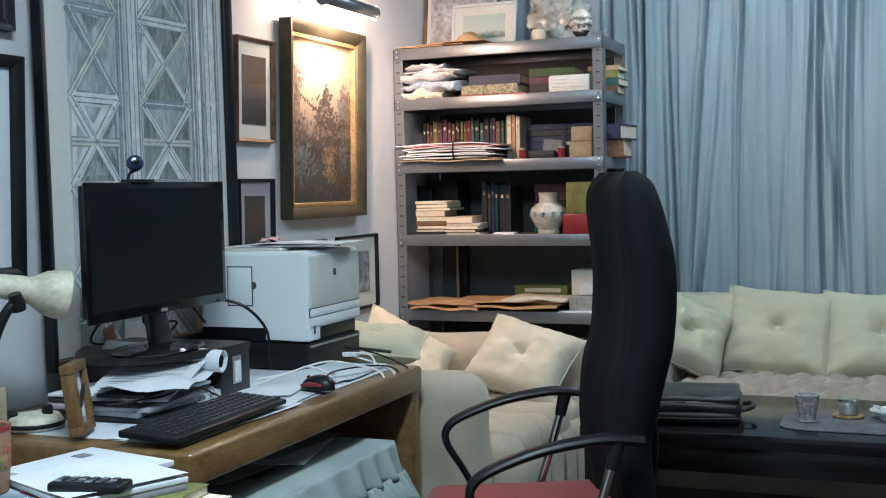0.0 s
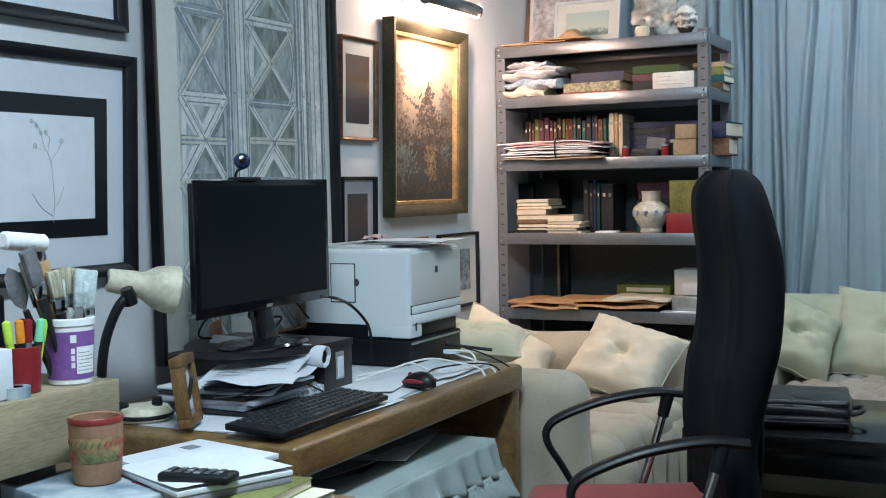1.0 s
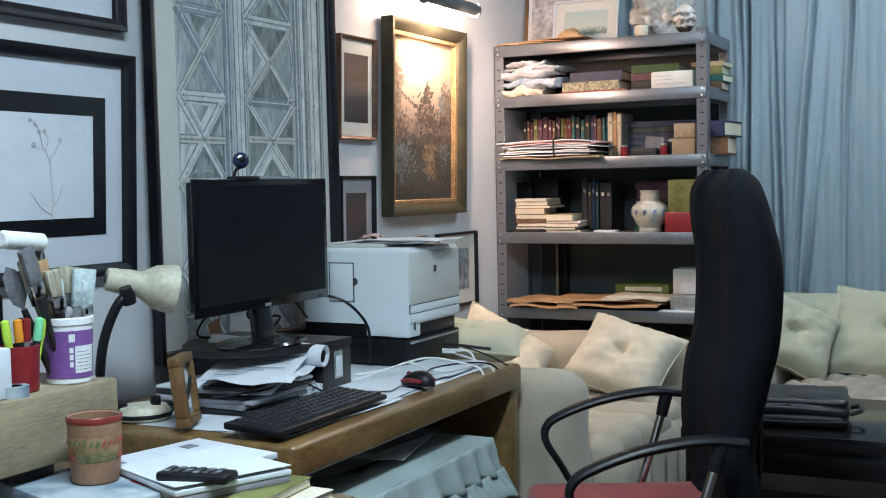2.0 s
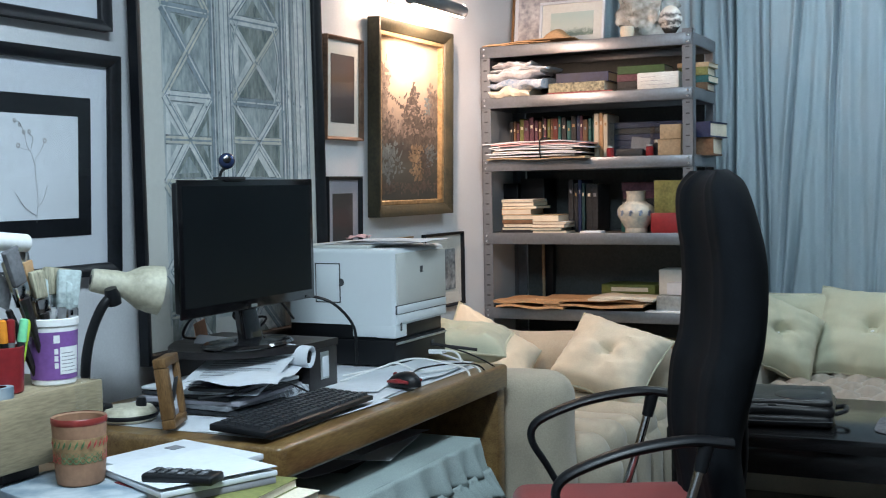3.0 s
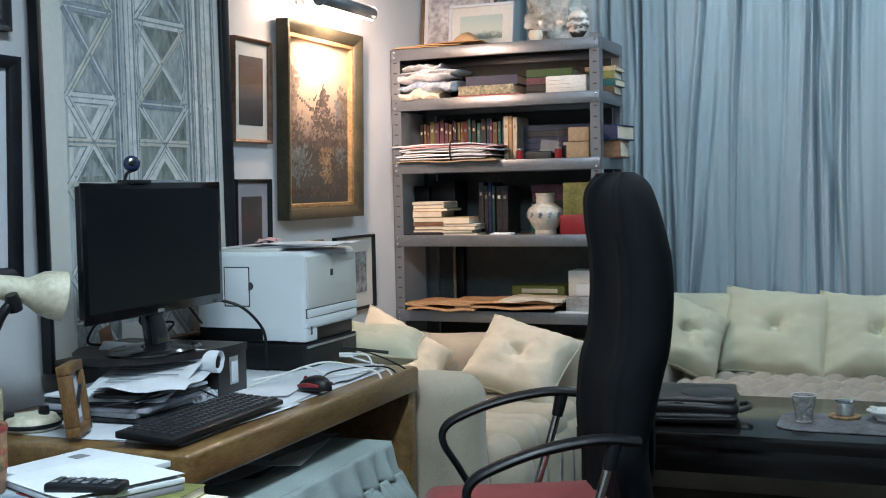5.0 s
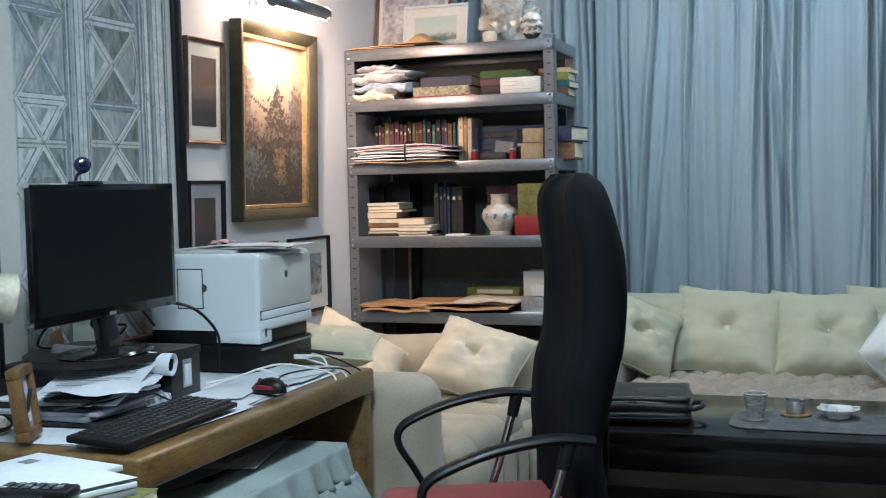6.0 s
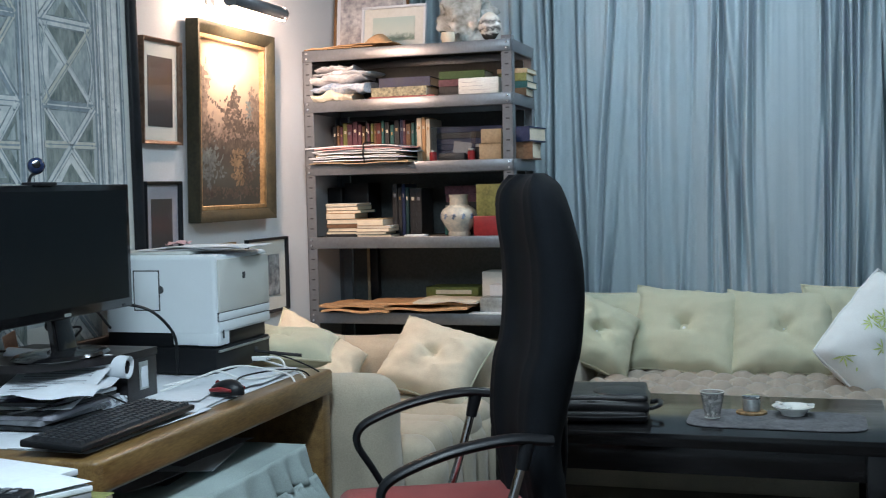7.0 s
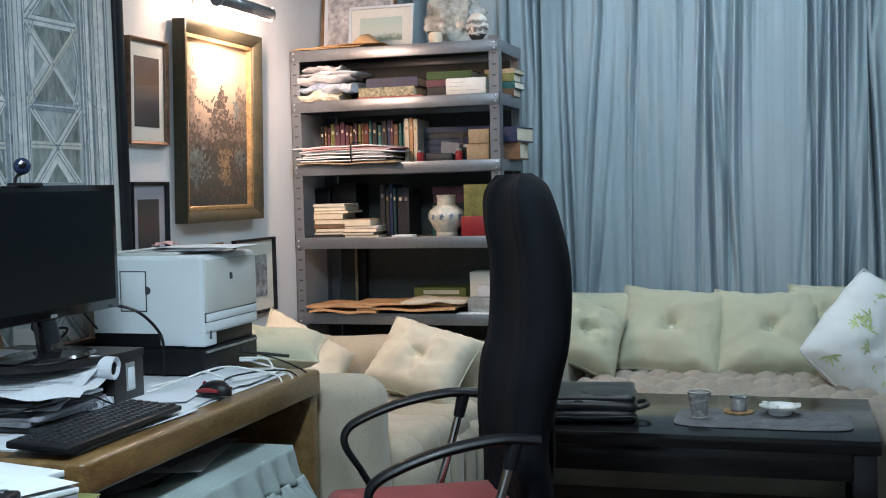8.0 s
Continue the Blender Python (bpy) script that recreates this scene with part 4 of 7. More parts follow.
z = Z - 0.016
for k, (a, b, h, m, rz) in enumerate(((588, 662, 0.060, M_PAPEROLD, 5), (582, 692, 0.052, M_BAGBLUE, -4), (586, 684, 0.056, M_NEWS, 4), (590, 698, 0.026, M_PAPER, -3), (594, 664, 0.030, M_NEWS, 7))):
    folded(((shx(a) + shx(b)) / 2, 4.80 + 0.012 * (k % 2), z), shx(b) - shx(a), 0.20, h, 3.7 * k + 1, m, "crumpled folded newspaper stuffed onto the shelf", rz)
    z += h * 0.72
loose_book((shx(750), 4.86, Z - 0.003), 0.295, 0.20, 0.012, M_RED, "thin red folder lying flat on the shelf", 1, spine="-x")
loose_book((shx(745), 4.85, Z + 0.009), 0.255, 0.17, 0.040, mat("patterned_spine", (0.50, 0.46, 0.30), 0.5, scale=70, vary=0.3, second=(0.02, 0.025, 0.02)), "thick book with patterned cream spine lying flat", -1, spine="-x")
loose_book((shx(752), 4.87, Z + 0.049), 0.235, 0.17, 0.042, M_BLUEBOOK, "dark blue hardback lying flat on the stack", 1, spine="-x")
pile(812, 890, 4.80, Z, ((0.018, M_DARKBOOK, "thin near-black book lying flat", 1.25), (0.028, M_DARKBOOK, "black hardback lying in a stack", 1.3), (0.03, M_PLUMBOOK, "faded brown hardback lying in a stack", 1.0), (0.034, mat("green_book_cloth", (0.055, 0.11, 0.045), 0.6), "green cloth hardback on top of a stack", 1.05)), "stack of flat books", rnd)
white_box = flat_box("white_box", 858, 930, 4.735, 4.86, Z, 0.072, mat("printed_white_card", (0.66, 0.67, 0.64), 0.7, scale=30, vary=0.08, stretch=(1, 1, 6)), "worn white card box with grey print lines", "box", bevel=0.008)
for i in range(3):
    part("print_line", box(-0.072, 0.05 - 0.03 * i, -0.0634, -0.062, 0.020 + 0.016 * i, 0.0215 + 0.016 * i, 0), M_MATGREY, white_box)
zz = pile(905, 928, 4.92, Z, ((0.035, M_BROWNBOOK, "brown book lying at the rack side", 2.2), (0.03, M_TEAL, "teal paperback lying at the rack side", 2.3), (0.035, M_GREENBOOK, "olive hardback lying at the rack side", 2.2), (0.02, M_CARDBOX, "brown paperback at the top of the side stack", 2.4)), "books at the rack side", rnd)

# third level: standing books behind a pile of papers
Z = LEVELS[2]
covers = [M_BROWNBOOK, M_CARDBOX, M_TEAL, M_BLUEBOOK, mat("rust_book_cloth", (0.12, 0.03, 0.022), 0.55),  M_DARKBOOK, M_PLUMBOOK, M_DARKBOOK, M_PLUMBOOK, M_GREENBOOK, M_DARKBOOK, M_BROWNBOOK, M_PLUMBOOK, M_BROWNBOOK]
x = deep(624, 4.90)
while x < deep(778, 4.90):
    w = rnd.uniform(0.011, 0.026)
    standing_book((x, 4.90 + rnd.uniform(0, 0.02), Z - 0.003), w, 0.15, rnd.uniform(0.165, 0.198), rnd.choice(covers), "slim hardback standing upright among other books", "row of standing books")
    x += w + 0.0007
for dx, w, h, m in ((0, 0.022, 0.196, M_PAPEROLD), (0.023, 0.018, 0.198, M_MANILA), (0.042, 0.02, 0.19, M_PAPEROLD)):
    standing_book((deep(782, 4.86) + dx, 4.86, Z - 0.003), w, 0.17, h, m, "tall cream hardback standing upright", "row of standing books")
for k in range(13):
    w = rnd.uniform(0.34, 0.47)
    m = M_PAPER if k in (2, 5, 9, 12) else rnd.choice([M_PAPER, M_PINK, M_MANILA, M_DARKBOOK, M_PINK, M_CARDBOX])
    solo("folder", sheet(w, 0.22, 12, 6, lambda u, v, s=k: 0.006 * noise.noise(Vector((u * 3, v * 2, s * 4))) + 0.012 * u * (1 - u) * (s / 5), 0.0045), m, (shx(675) + rnd.uniform(-0.02, 0.03), 4.80 + rnd.uniform(-0.012, 0.012), Z + 0.003 + 0.0056 * k), "loose paper folder in a bulging tied bundle", "folder", "tied bundle of papers", rnd.uniform(-4, 4))
solo("tie_string", tube([(shx(690), 4.683, Z + 0.0), (shx(689), 4.674, Z + 0.04), (shx(688), 4.70, Z + 0.084), (shx(688), 4.80, Z + 0.09)], 0.0035), M_BLACK, (0, 0, 0), "black string tied round the paper bundle", "string")
solo("loose_leaf", sheet(0.23, 0.10, 8, 4, lambda u, v: -0.016 * max(0, 0.5 - v) + 0.004 * noise.noise(Vector((u * 4, v * 3, 1))), 0.001), M_PAPER, (shx(697), 4.74, Z + 0.004), "loose white leaf hanging over the shelf edge", "paper", rz=2)
for k, (x, h, m) in enumerate(((805, 0.05, M_RED), (884, 0.07, M_DARKBOOK), (874, 0.052, M_RED), (892, 0.06, M_TIN))):
    jar = thing("small_jar", (shx(x), 4.765 + 0.03 * (k % 2), Z - 0.003), "small round jar with metal lid on the shelf", "jar", "small jars")
    part("body", lathe([(0.014, 0), (0.016, 0.004), (0.016, h * 0.75), (0.011, h * 0.82)], 16), m, jar)
    part("lid", lathe([(0.0125, h * 0.82), (0.0135, h * 0.83), (0.0135, h), (0.012, h)], 16), M_TIN, jar)
tub = thing("clear_container", (shx(843), 4.79, Z - 0.003), "clear plastic container holding papers and small things", "container")
cw = (shx(880) - shx(808)) / 2
bm = bmesh.new()
for a, b in (((-cw, -0.06), (cw, -0.06)), ((cw, -0.06), (cw, 0.08)), ((cw, 0.08), (-cw, 0.08)), ((-cw, 0.08), (-cw, -0.06))):
    bm.faces.new([bm.verts.new(v) for v in ((a[0] * 0.92, a[1] * 0.92, 0), (b[0] * 0.92, b[1] * 0.92, 0), (b[0], b[1], 0.145), (a[0], a[1], 0.145))])
part("wall", bm, M_CLEAR, tub, "clear plastic side").visible_shadow = False
part("contents", box(-cw * 0.8, cw * 0.5, -0.02, 0.05, 0.0, 0.035, 0.004), M_DARKBOOK, tub)
part("paper_slip", box(-cw * 0.2, cw * 0.7, 0.0, 0.003, 0.035, 0.085, 0, m=pose(0, 0, 0, 0, 8)), M_INK, tub)
part("rim", tube([(-cw, -0.06, 0.145), (cw, -0.06, 0.145), (cw, 0.08, 0.145), (-cw, 0.08, 0.145), (-cw, -0.06, 0.145)], 0.002, 6, steps=0), M_CLEAR, tub)
for k in range(6):
    loose_book((shx(850), 5.02, Z - 0.003 + 0.026 * k), 0.30, 0.16, 0.025, rnd.choice([M_TEAL, M_DARKBOOK, M_BLUEBOOK]), "dark teal hardback lying at the back", rnd.uniform(-2, 2), "dark books at the back", "-x")
M_KRAFT = mat("buff_carton", (0.33, 0.26, 0.17), 0.8, scale=8, vary=0.15)
flat_box("carton", 893, 932, 4.75, 4.93, Z, 0.070, M_KRAFT, "brown carton with worn edges on the shelf", "box", "cartons on the shelf")
flat_box("carton", 896, 932, 4.745, 4.93, Z + 0.070, 0.060, M_KRAFT, "buff carton stacked on the brown one", "box", "cartons on the shelf", rz=1)
loose_book((-1.205, 4.96, Z - 0.003), 0.15, 0.24, 0.075, M_BROWNBOOK, "thick brown album jutting from the rack side", 4, spine="-x")
loose_book((-1.195, 4.95, Z + 0.072), 0.15, 0.23, 0.065, M_BLUEBOOK, "thick blue ring binder jutting from the rack side", -5, spine="-x")

# fourth level: book piles, dark books, vase, boxes
Z = LEVELS[3]
pile(602, 664, 4.745, Z, ((0.014, M_DARKBOOK, "dark paperback at the bottom of a pile", 1.0), (0.012, M_BLUEBOOK, "blue paperback in a pile", 1.0), (0.016, M_DARKBOOK, "black paperback in a pile, pages outward", 1.02), (0.017, M_BROWNBOOK, "brown paperback in a pile, pages outward", 0.98), (0.022, M_TEAL, "green-blue paperback in a pile", 1.06), (0.026, M_MANILA, "yellowed paperback in a pile, pages outward", 0.92), (0.012, M_TEAL, "thin teal paperback in a pile", 1.1), (0.018, M_CARDBOX, "brown paperback near the top of a pile", 1.0), (0.012, M_PAPER, "thin white booklet on top of a pile", 1.0)), "leaning pile of paperbacks", rnd, 0.85)
pile(659, 718, 4.735, Z, ((0.012, M_DARKBOOK, "dark paperback at the bottom of a low pile", 1.1), (0.012, M_TEAL, "teal paperback in a low pile", 1.0), (0.016, M_BROWNBOOK, "brown paperback in a low pile", 1.05), (0.010, M_PAPER, "white booklet in a low pile", 1.08), (0.030, M_CARDBOX, "brown paperback topping a low pile", 0.85)), "low pile of paperbacks", rnd, 0.85)
x = deep(736, 4.88)
while x < deep(788, 4.88):
    w = rnd.uniform(0.014, 0.03)
    standing_book((x, 4.86 + rnd.uniform(0, 0.02), Z - 0.003), w, 0.16, rnd.uniform(0.19, 0.235), rnd.choice([M_DARKBOOK, M_BLUEBOOK, M_DARKBOOK, M_DARKBOOK, M_DEEPTEAL]), "dark hardback standing upright in the shade", "dark standing books")
    x += w + 0.0007
for a, b, h in ((612, 640, 0.22), (645, 690, 0.24)):
    flat_box("black_file", a, b, 4.94, 5.10, Z, h, M_BLACK, "black upright file box at the back", "file box", "black files")
flat_box("white_card", 754, 792, 4.735, 4.80, Z, 0.010, M_PAPER, "small white card box lying on the shelf", "box")
vase = thing("vase", (shx(845), 4.80, Z - 0.003), "squat cream crackled vase with faint blue pattern", "vase")
part("body", lathe([(0.045, 0), (0.048, 0.006), (0.046, 0.02), (0.062, 0.045), (0.078, 0.075), (0.080, 0.092), (0.072, 0.112), (0.048, 0.128), (0.040, 0.134), (0.039, 0.16), (0.042, 0.176), (0.044, 0.178), (0.040, 0.177), (0.034, 0.16)], 40), M_VASE, vase)
for k in range(12):
    a = math.tau * k / 12
    bm = box(-0.005, 0.005, -0.0012, 0.0004, -0.012, 0.012, 0)
    box(-0.011, 0.011, -0.0012, 0.0004, 0.002, 0.006, 0, bm=bm)
    bm.transform(pose(0.0795 * math.sin(a), -0.0795 * math.cos(a), 0.085, 0, 20, math.degrees(a)))
    part("painted_mark", bm, M_VASEBLUE, vase)
for k in range(3):
    jar = thing("glass_jar", (shx(815 + 8 * k), 4.90 + 0.03 * k, Z - 0.003), "dark glass jar with pale lid behind the vase", "jar", "jars behind the vase")
    part("body", lathe([(0.02, 0), (0.022, 0.004), (0.022, 0.10), (0.016, 0.11)], 14), M_TEAL, jar)
    part("lid", lathe([(0.017, 0.11), (0.018, 0.112), (0.018, 0.13), (0.016, 0.13)], 14), M_TIN, jar)
for k in range(6):
    loose_book((shx(850), 5.02, Z - 0.003 + 0.036 * k), 0.22, 0.2, 0.035, rnd.choice([M_DARKBOOK, M_PLUMBOOK, M_DARKBOOK, M_BLUEBOOK]), "dark hardback in a tall stack at the back", rnd.uniform(-3, 3), "dark stack at the back", "-x")
flat_box("red_box", 880, 932, 4.74, 4.86, Z, 0.085, M_RED, "bright red card box on the shelf", "box", bevel=0.002)
flat_box("olive_box", 886, 938, 4.75, 4.92, Z + 0.085, 0.135, M_GREENBOOK, "olive green card box topping the stack", "box", bevel=0.002)

# fifth level: envelopes, yellow-green boxes
Z = LEVELS[4]
for k, (a, b, y, m, rz) in enumerate(((600, 725, 4.79, M_MANILA, 2), (690, 870, 4.80, M_MANILA, -1), (595, 722, 4.80, M_MANILA, -3), (672, 862, 4.83, M_MANILA, 2), (770, 882, 4.80, M_PAPEROLD, 3))):
    w = shx(b) - shx(a)
    solo("envelope", sheet(w, 0.22, 12, 8, lambda u, v, s=k: 0.012 * noise.noise(Vector((u * 2.5, v * 2, s * 6))) + 0.012 * u * (1 - u) + 0.012, 0.009), m, ((shx(a) + shx(b)) / 2, y, Z + 0.010 * k), "large brown envelope lying on the shelf", "envelope", "large envelopes", rz)
for k, (h, m) in enumerate(((0.048, M_GREENBOOK), (0.040, mat("yellow_green_card", (0.16, 0.18, 0.05), 0.6)))):
    case = flat_box("slip_case", 792, 886, 4.93, 5.10, Z + 0.008 + 0.048 * k, h, m, "yellow-green slip case lying flat", "box", "stacked slip cases")
    part("label_strip", box(-0.075, 0.09, -0.087, -0.0845, 0.010, 0.028, 0), M_PAPEROLD, case, "pale label strip")
flat_box("white_box", 893, 945, 4.86, 5.0, Z, 0.17, M_MATCREAM, "cream white box standing on the shelf", "box")
flat_box("paper_block", 906, 945, 4.78, 4.85, Z + 0.07, 0.05, M_PAPER, "white paper block on the clear box", "paper")
flat_box("clear_box", 888, 945, 4.75, 4.85, Z, 0.068, M_TIN, "shiny clear box with small things inside", "box", bevel=0.004)
solo("white_card", box(-0.09, 0.09, -0.03, 0.03, 0, 0.006, 0.001), M_PAPER, (shx(905), 4.745, Z - 0.003), "flat white card on the shelf edge", "paper")

# sixth level, in shade
Z = LEVELS[5]
for k in range(6):
    loose_book((shx(665), 4.90, Z - 0.003 + 0.035 * k), 0.30, 0.22, 0.034, rnd.choice([M_DARKBOOK, M_GREENBOOK, M_BROWNBOOK]), "dark album stacked on the lowest shelf", rnd.uniform(-3, 3), "albums on the lowest shelf", "-x")
for k in range(6):
    loose_book((shx(895), 4.88, Z - 0.003 + 0.034 * k), 0.17, 0.22, 0.033, M_CARDBOX if k == 5 else rnd.choice([M_DARKBOOK, M_GREENBOOK, M_BROWNBOOK]), "dark book stacked on the lowest shelf", rnd.uniform(-3, 3), "books on the lowest shelf", "-x")

# ---- sofa under the curtain ----
def tufted(x0, x1, y0, y1, z, nx, ny, deep=0.03, drop=0.12, puff=0.0, seed=1):
    """A seat top with rows of pulled-in buttons in a diamond layout and rounded edges."""
    bm = bmesh.new()
    gx, gy = int((x1 - x0) / 0.018), int((y1 - y0) / 0.018)
    sx, sy = (x1 - x0) / nx, (y1 - y0) / ny
    grid = []
    for i in range(gx + 1):
        col = []
        for j in range(gy + 1):
            x, y = (x1 - x0) * i / gx, (y1 - y0) * j / gy
            a, b = x / sx + y / sy, x / sx - y / sy
            h = (abs(math.sin(math.pi * a / 1)) * abs(math.sin(math.pi * b / 1))) ** 0.45
            e = min(x, x1 - x0 - x, y, y1 - y0 - y)
            edge = 1 - max(0, 1 - e / 0.09) ** 2.4
            zz = z - deep * (1 - h) * edge - drop * (1 - edge) + puff * math.sin(math.pi * i / gx) * math.sin(math.pi * j / gy) + 0.006 * noise.noise(Vector((x * 6, y * 6, seed)))
            col.append(bm.verts.new((x0 + x, y0 + y, zz)))
        grid.append(col)
    for a, b in zip(grid, grid[1:]):
        for j in range(gy):
            bm.faces.new((a[j], b[j], b[j + 1], a[j + 1]))
    rim = [c[0] for c in grid] + grid[-1][1:] + [c[-1] for c in grid[-2::-1]] + grid[0][-2:0:-1]
    low = [bm.verts.new((v.co.x, v.co.y, z - drop - 0.05)) for v in rim]
    for i in range(len(rim)):
        bm.faces.new((rim[i], rim[(i + 1) % len(rim)], low[(i + 1) % len(rim)], low[i]))
    bm.faces.new(low)
    return bm


def rounded(x0, x1, y0, y1, z0, z1, r, seed=0, rough=0.006, cuts=10):
    """A padded block: wide soft edges and a slightly uneven skin."""
    bm = box(x0, x1, y0, y1, z0, z1, r, 5)
    bmesh.ops.subdivide_edges(bm, edges=[e for e in bm.edges if e.calc_length() > 0.12], cuts=cuts, use_grid_fill=True)
    for v in bm.verts:
        v.co += rough * noise.noise_vector(v.co * 5 + Vector((seed * 3.3, 0, 0)))
    return bm


sofa = thing("sofa", (0, 4.4, 0), "beige velvet sofa with deep-tufted taupe seat cushion", "sofa")
SX0, SX1 = -1.12, 0.58
part("base", rounded(SX0 + 0.05, SX1 - 0.05, 0.04, 0.92, 0.05, 0.33, 0.03, 1), M_SOFA, sofa)
part("seat", tufted(SX0 + 0.19, SX1 - 0.19, -0.03, 0.74, 0.475, 9, 4, 0.042, 0.10, 0.02), M_SOFASEAT, sofa, "taupe deep-tufted seat cushion")
part("back", rounded(SX0 + 0.1, SX1 - 0.1, 0.72, 0.93, 0.30, 0.70, 0.08, 2), M_SOFA, sofa)
for x, s in ((SX0, 1), (SX1 - 0.2, 2)):
    part("arm", rounded(x, x + 0.20, 0.0, 0.90, 0.05, 0.62, 0.085, s + 5), M_SOFA, sofa)
for x in (SX0 + 0.08, SX1 - 0.08):
    for y in (0.1, 0.86):
        part("foot", lathe([(0.02, 0), (0.028, 0.06)], 12, m=Matrix.Translation((x, y, 0))), M_DARKWOOD, sofa)
SEATZ = 0.46
pillow("cushion", (-0.90, 4.80, SEATZ + 0.055), (0.38, 0.33), 11, M_PILLOW, "pale green velvet cushion with pulled-in centre leaning sideways", rz=24, rx=-34, ry=25)
pillow("cushion", (-0.86, 5.16, SEATZ + 0.01), (0.46, 0.33), 2, M_PILLOW, "pale green velvet cushion behind another on the sofa", rz=4, rx=-12)
pillow("cushion", (-0.543, 5.00, SEATZ), (0.475, 0.42), 3, M_PILLOW, "square pale green velvet cushion with centre button", rz=-3, rx=-36, ry=4)
pillow("cushion", (-0.105, 5.00, SEATZ), (0.46, 0.425), 4, M_PILLOW, "square pale green velvet cushion with slack top edge", rz=2, rx=-36, ry=-1, sag=0.018)
pillow("cushion", (0.16, 5.17, SEATZ + 0.02), (0.40, 0.35), 5, M_PILLOW, "pale green velvet cushion tucked behind the printed one", rz=0, rx=-12)
white = pillow("printed_cushion", (0.20, 4.74, SEATZ - 0.035), (0.54, 0.46), 6, M_PILLOWWHITE, "large white cotton cushion with lime leaf print", rz=10, rx=-26, ry=44, button=False, thick=0.26, pinch=-0.03)
rl = random.Random(5)
cover = white.children[0].data
for k in range(44):
    u, w_ = rl.uniform(-0.2, 0.2), rl.uniform(-0.21, 0.21)
    near = min((v for v in cover.vertices if v.co.y < 0), key=lambda v: (v.co.x - u) ** 2 + (v.co.z - w_) ** 2)
    bm = bmesh.new()
    big_leaf = rl.random() < 0.45
    for a in ((0, 42, -42, 85, -80) if big_leaf else (0,)):
        l = rl.uniform(0.03, 0.05) if big_leaf else rl.uniform(0.012, 0.028)
        c, s = math.cos(radians(a)), math.sin(radians(a))
        pts = [(0, 0), (0.004, l * 0.4), (0.002, l * 0.8), (0, l), (-0.003, l * 0.7), (-0.004, l * 0.35)]
        bm.faces.new([bm.verts.new((x * c + z * s, 0, -x * s + z * c)) for x, z in pts])
    nrm = near.normal if near.normal.y < 0 else -near.normal
    bm.transform(Matrix.Translation(near.co + nrm * 0.003) @ nrm.to_track_quat("-Y", "Z").to_matrix().to_4x4() @ pose(0, 0, 0, 0, rl.uniform(0, 360), 0))
    part("leaf_print", bm, M_LEAF if big_leaf else rl.choice((M_LEAF, M_LEAFGREY)), white, smooth=False)

# ---- two-seater along the picture wall ----
love = thing("two_seater", (-2.09, 3.285, 0), "cream beige velvet two-seater with rolled arms", "sofa")
part("base", rounded(0.0, 0.84, 0.05, 1.38, 0.05, 0.34, 0.05, 11), M_SOFA, love)
for k in range(6):
    y = 0.20 + 0.174 * k
    part("seat_channel", rounded(0.16, 0.92, y, y + 0.172, 0.31, 0.468 + 0.008 * (k % 2), 0.070, 40 + k, 0.012), M_SOFA, love, "padded seat channel")
    part("front_channel", rounded(0.70, 0.955 - 0.012 * (k % 2), y + 0.002, y + 0.176, 0.06, 0.415, 0.078, 50 + k, 0.014), M_SOFA, love, "padded front channel")
part("back", rounded(0.0, 0.24, 0.05, 1.38, 0.30, 0.665, 0.09, 13), M_SOFA, love)
for y, s in ((0.0, 14), (1.20, 15)):
    part("arm", rounded(0.02, 0.862, y, y + 0.21, 0.05, 0.700 if y < 1 else 0.655, 0.10, s, 0.016), M_SOFA, love)
for x in (0.08, 0.78):
    for y in (0.12, 1.3):
        part("foot", lathe([(0.02, 0), (0.028, 0.06)], 12, m=Matrix.Translation((x, y, 0))), M_DARKWOOD, love)
pillow("cushion", (-1.46, 4.22, 0.475), (0.395, 0.345), 8, M_PILLOWCREAM, "cream velvet cushion with centre button leaning on the arm", rz=-6, rx=-46, ry=14, group="two-seater cushions", thick=0.18)
pillow("cushion", (-1.91, 4.14, 0.47), (0.40, 0.33), 9, M_PILLOWCREAM, "cream velvet cushion resting against the sofa back", rz=34, rx=-34, ry=32, group="two-seater cushions", thick=0.17)
pillow("cushion", (-1.66, 3.42, 0.735), (0.36, 0.34), 10, M_PILLOW, "green cream velvet cushion lying over the arm", rz=18, rx=-84, ry=4, group="two-seater cushions", thick=0.11)

# ---- coffee table ----
TX0, TX1, TY0, TY1, TZ = -1.02, 0.243, 3.708, 4.42, 0.48
table = thing("coffee_table", (TX0, TY0, 0), "low black-stained wooden coffee table with lower shelf", "table")
tw, td = TX1 - TX0, TY1 - TY0
part("tabletop", box(0, tw, 0, td, TZ - 0.045, TZ, 0.004), M_TABLE, table)
part("apron", box(0.05, tw - 0.05, 0.03, 0.05, TZ - 0.135, TZ - 0.045, 0.002), M_TABLE, table)
part("apron", box(0.05, tw - 0.05, td - 0.05, td - 0.03, TZ - 0.135, TZ - 0.045, 0.002), M_TABLE, table)
part("shelf", box(0.04, tw - 0.04, 0.05, td - 0.05, 0.10, 0.125, 0.003), M_TABLE, table)
for x in (0.012, tw - 0.082):
    for y in (0.012, td - 0.082):
        part("leg", box(x, x + 0.07, y, y + 0.07, 0, TZ - 0.046, 0.004), M_TABLE, table)

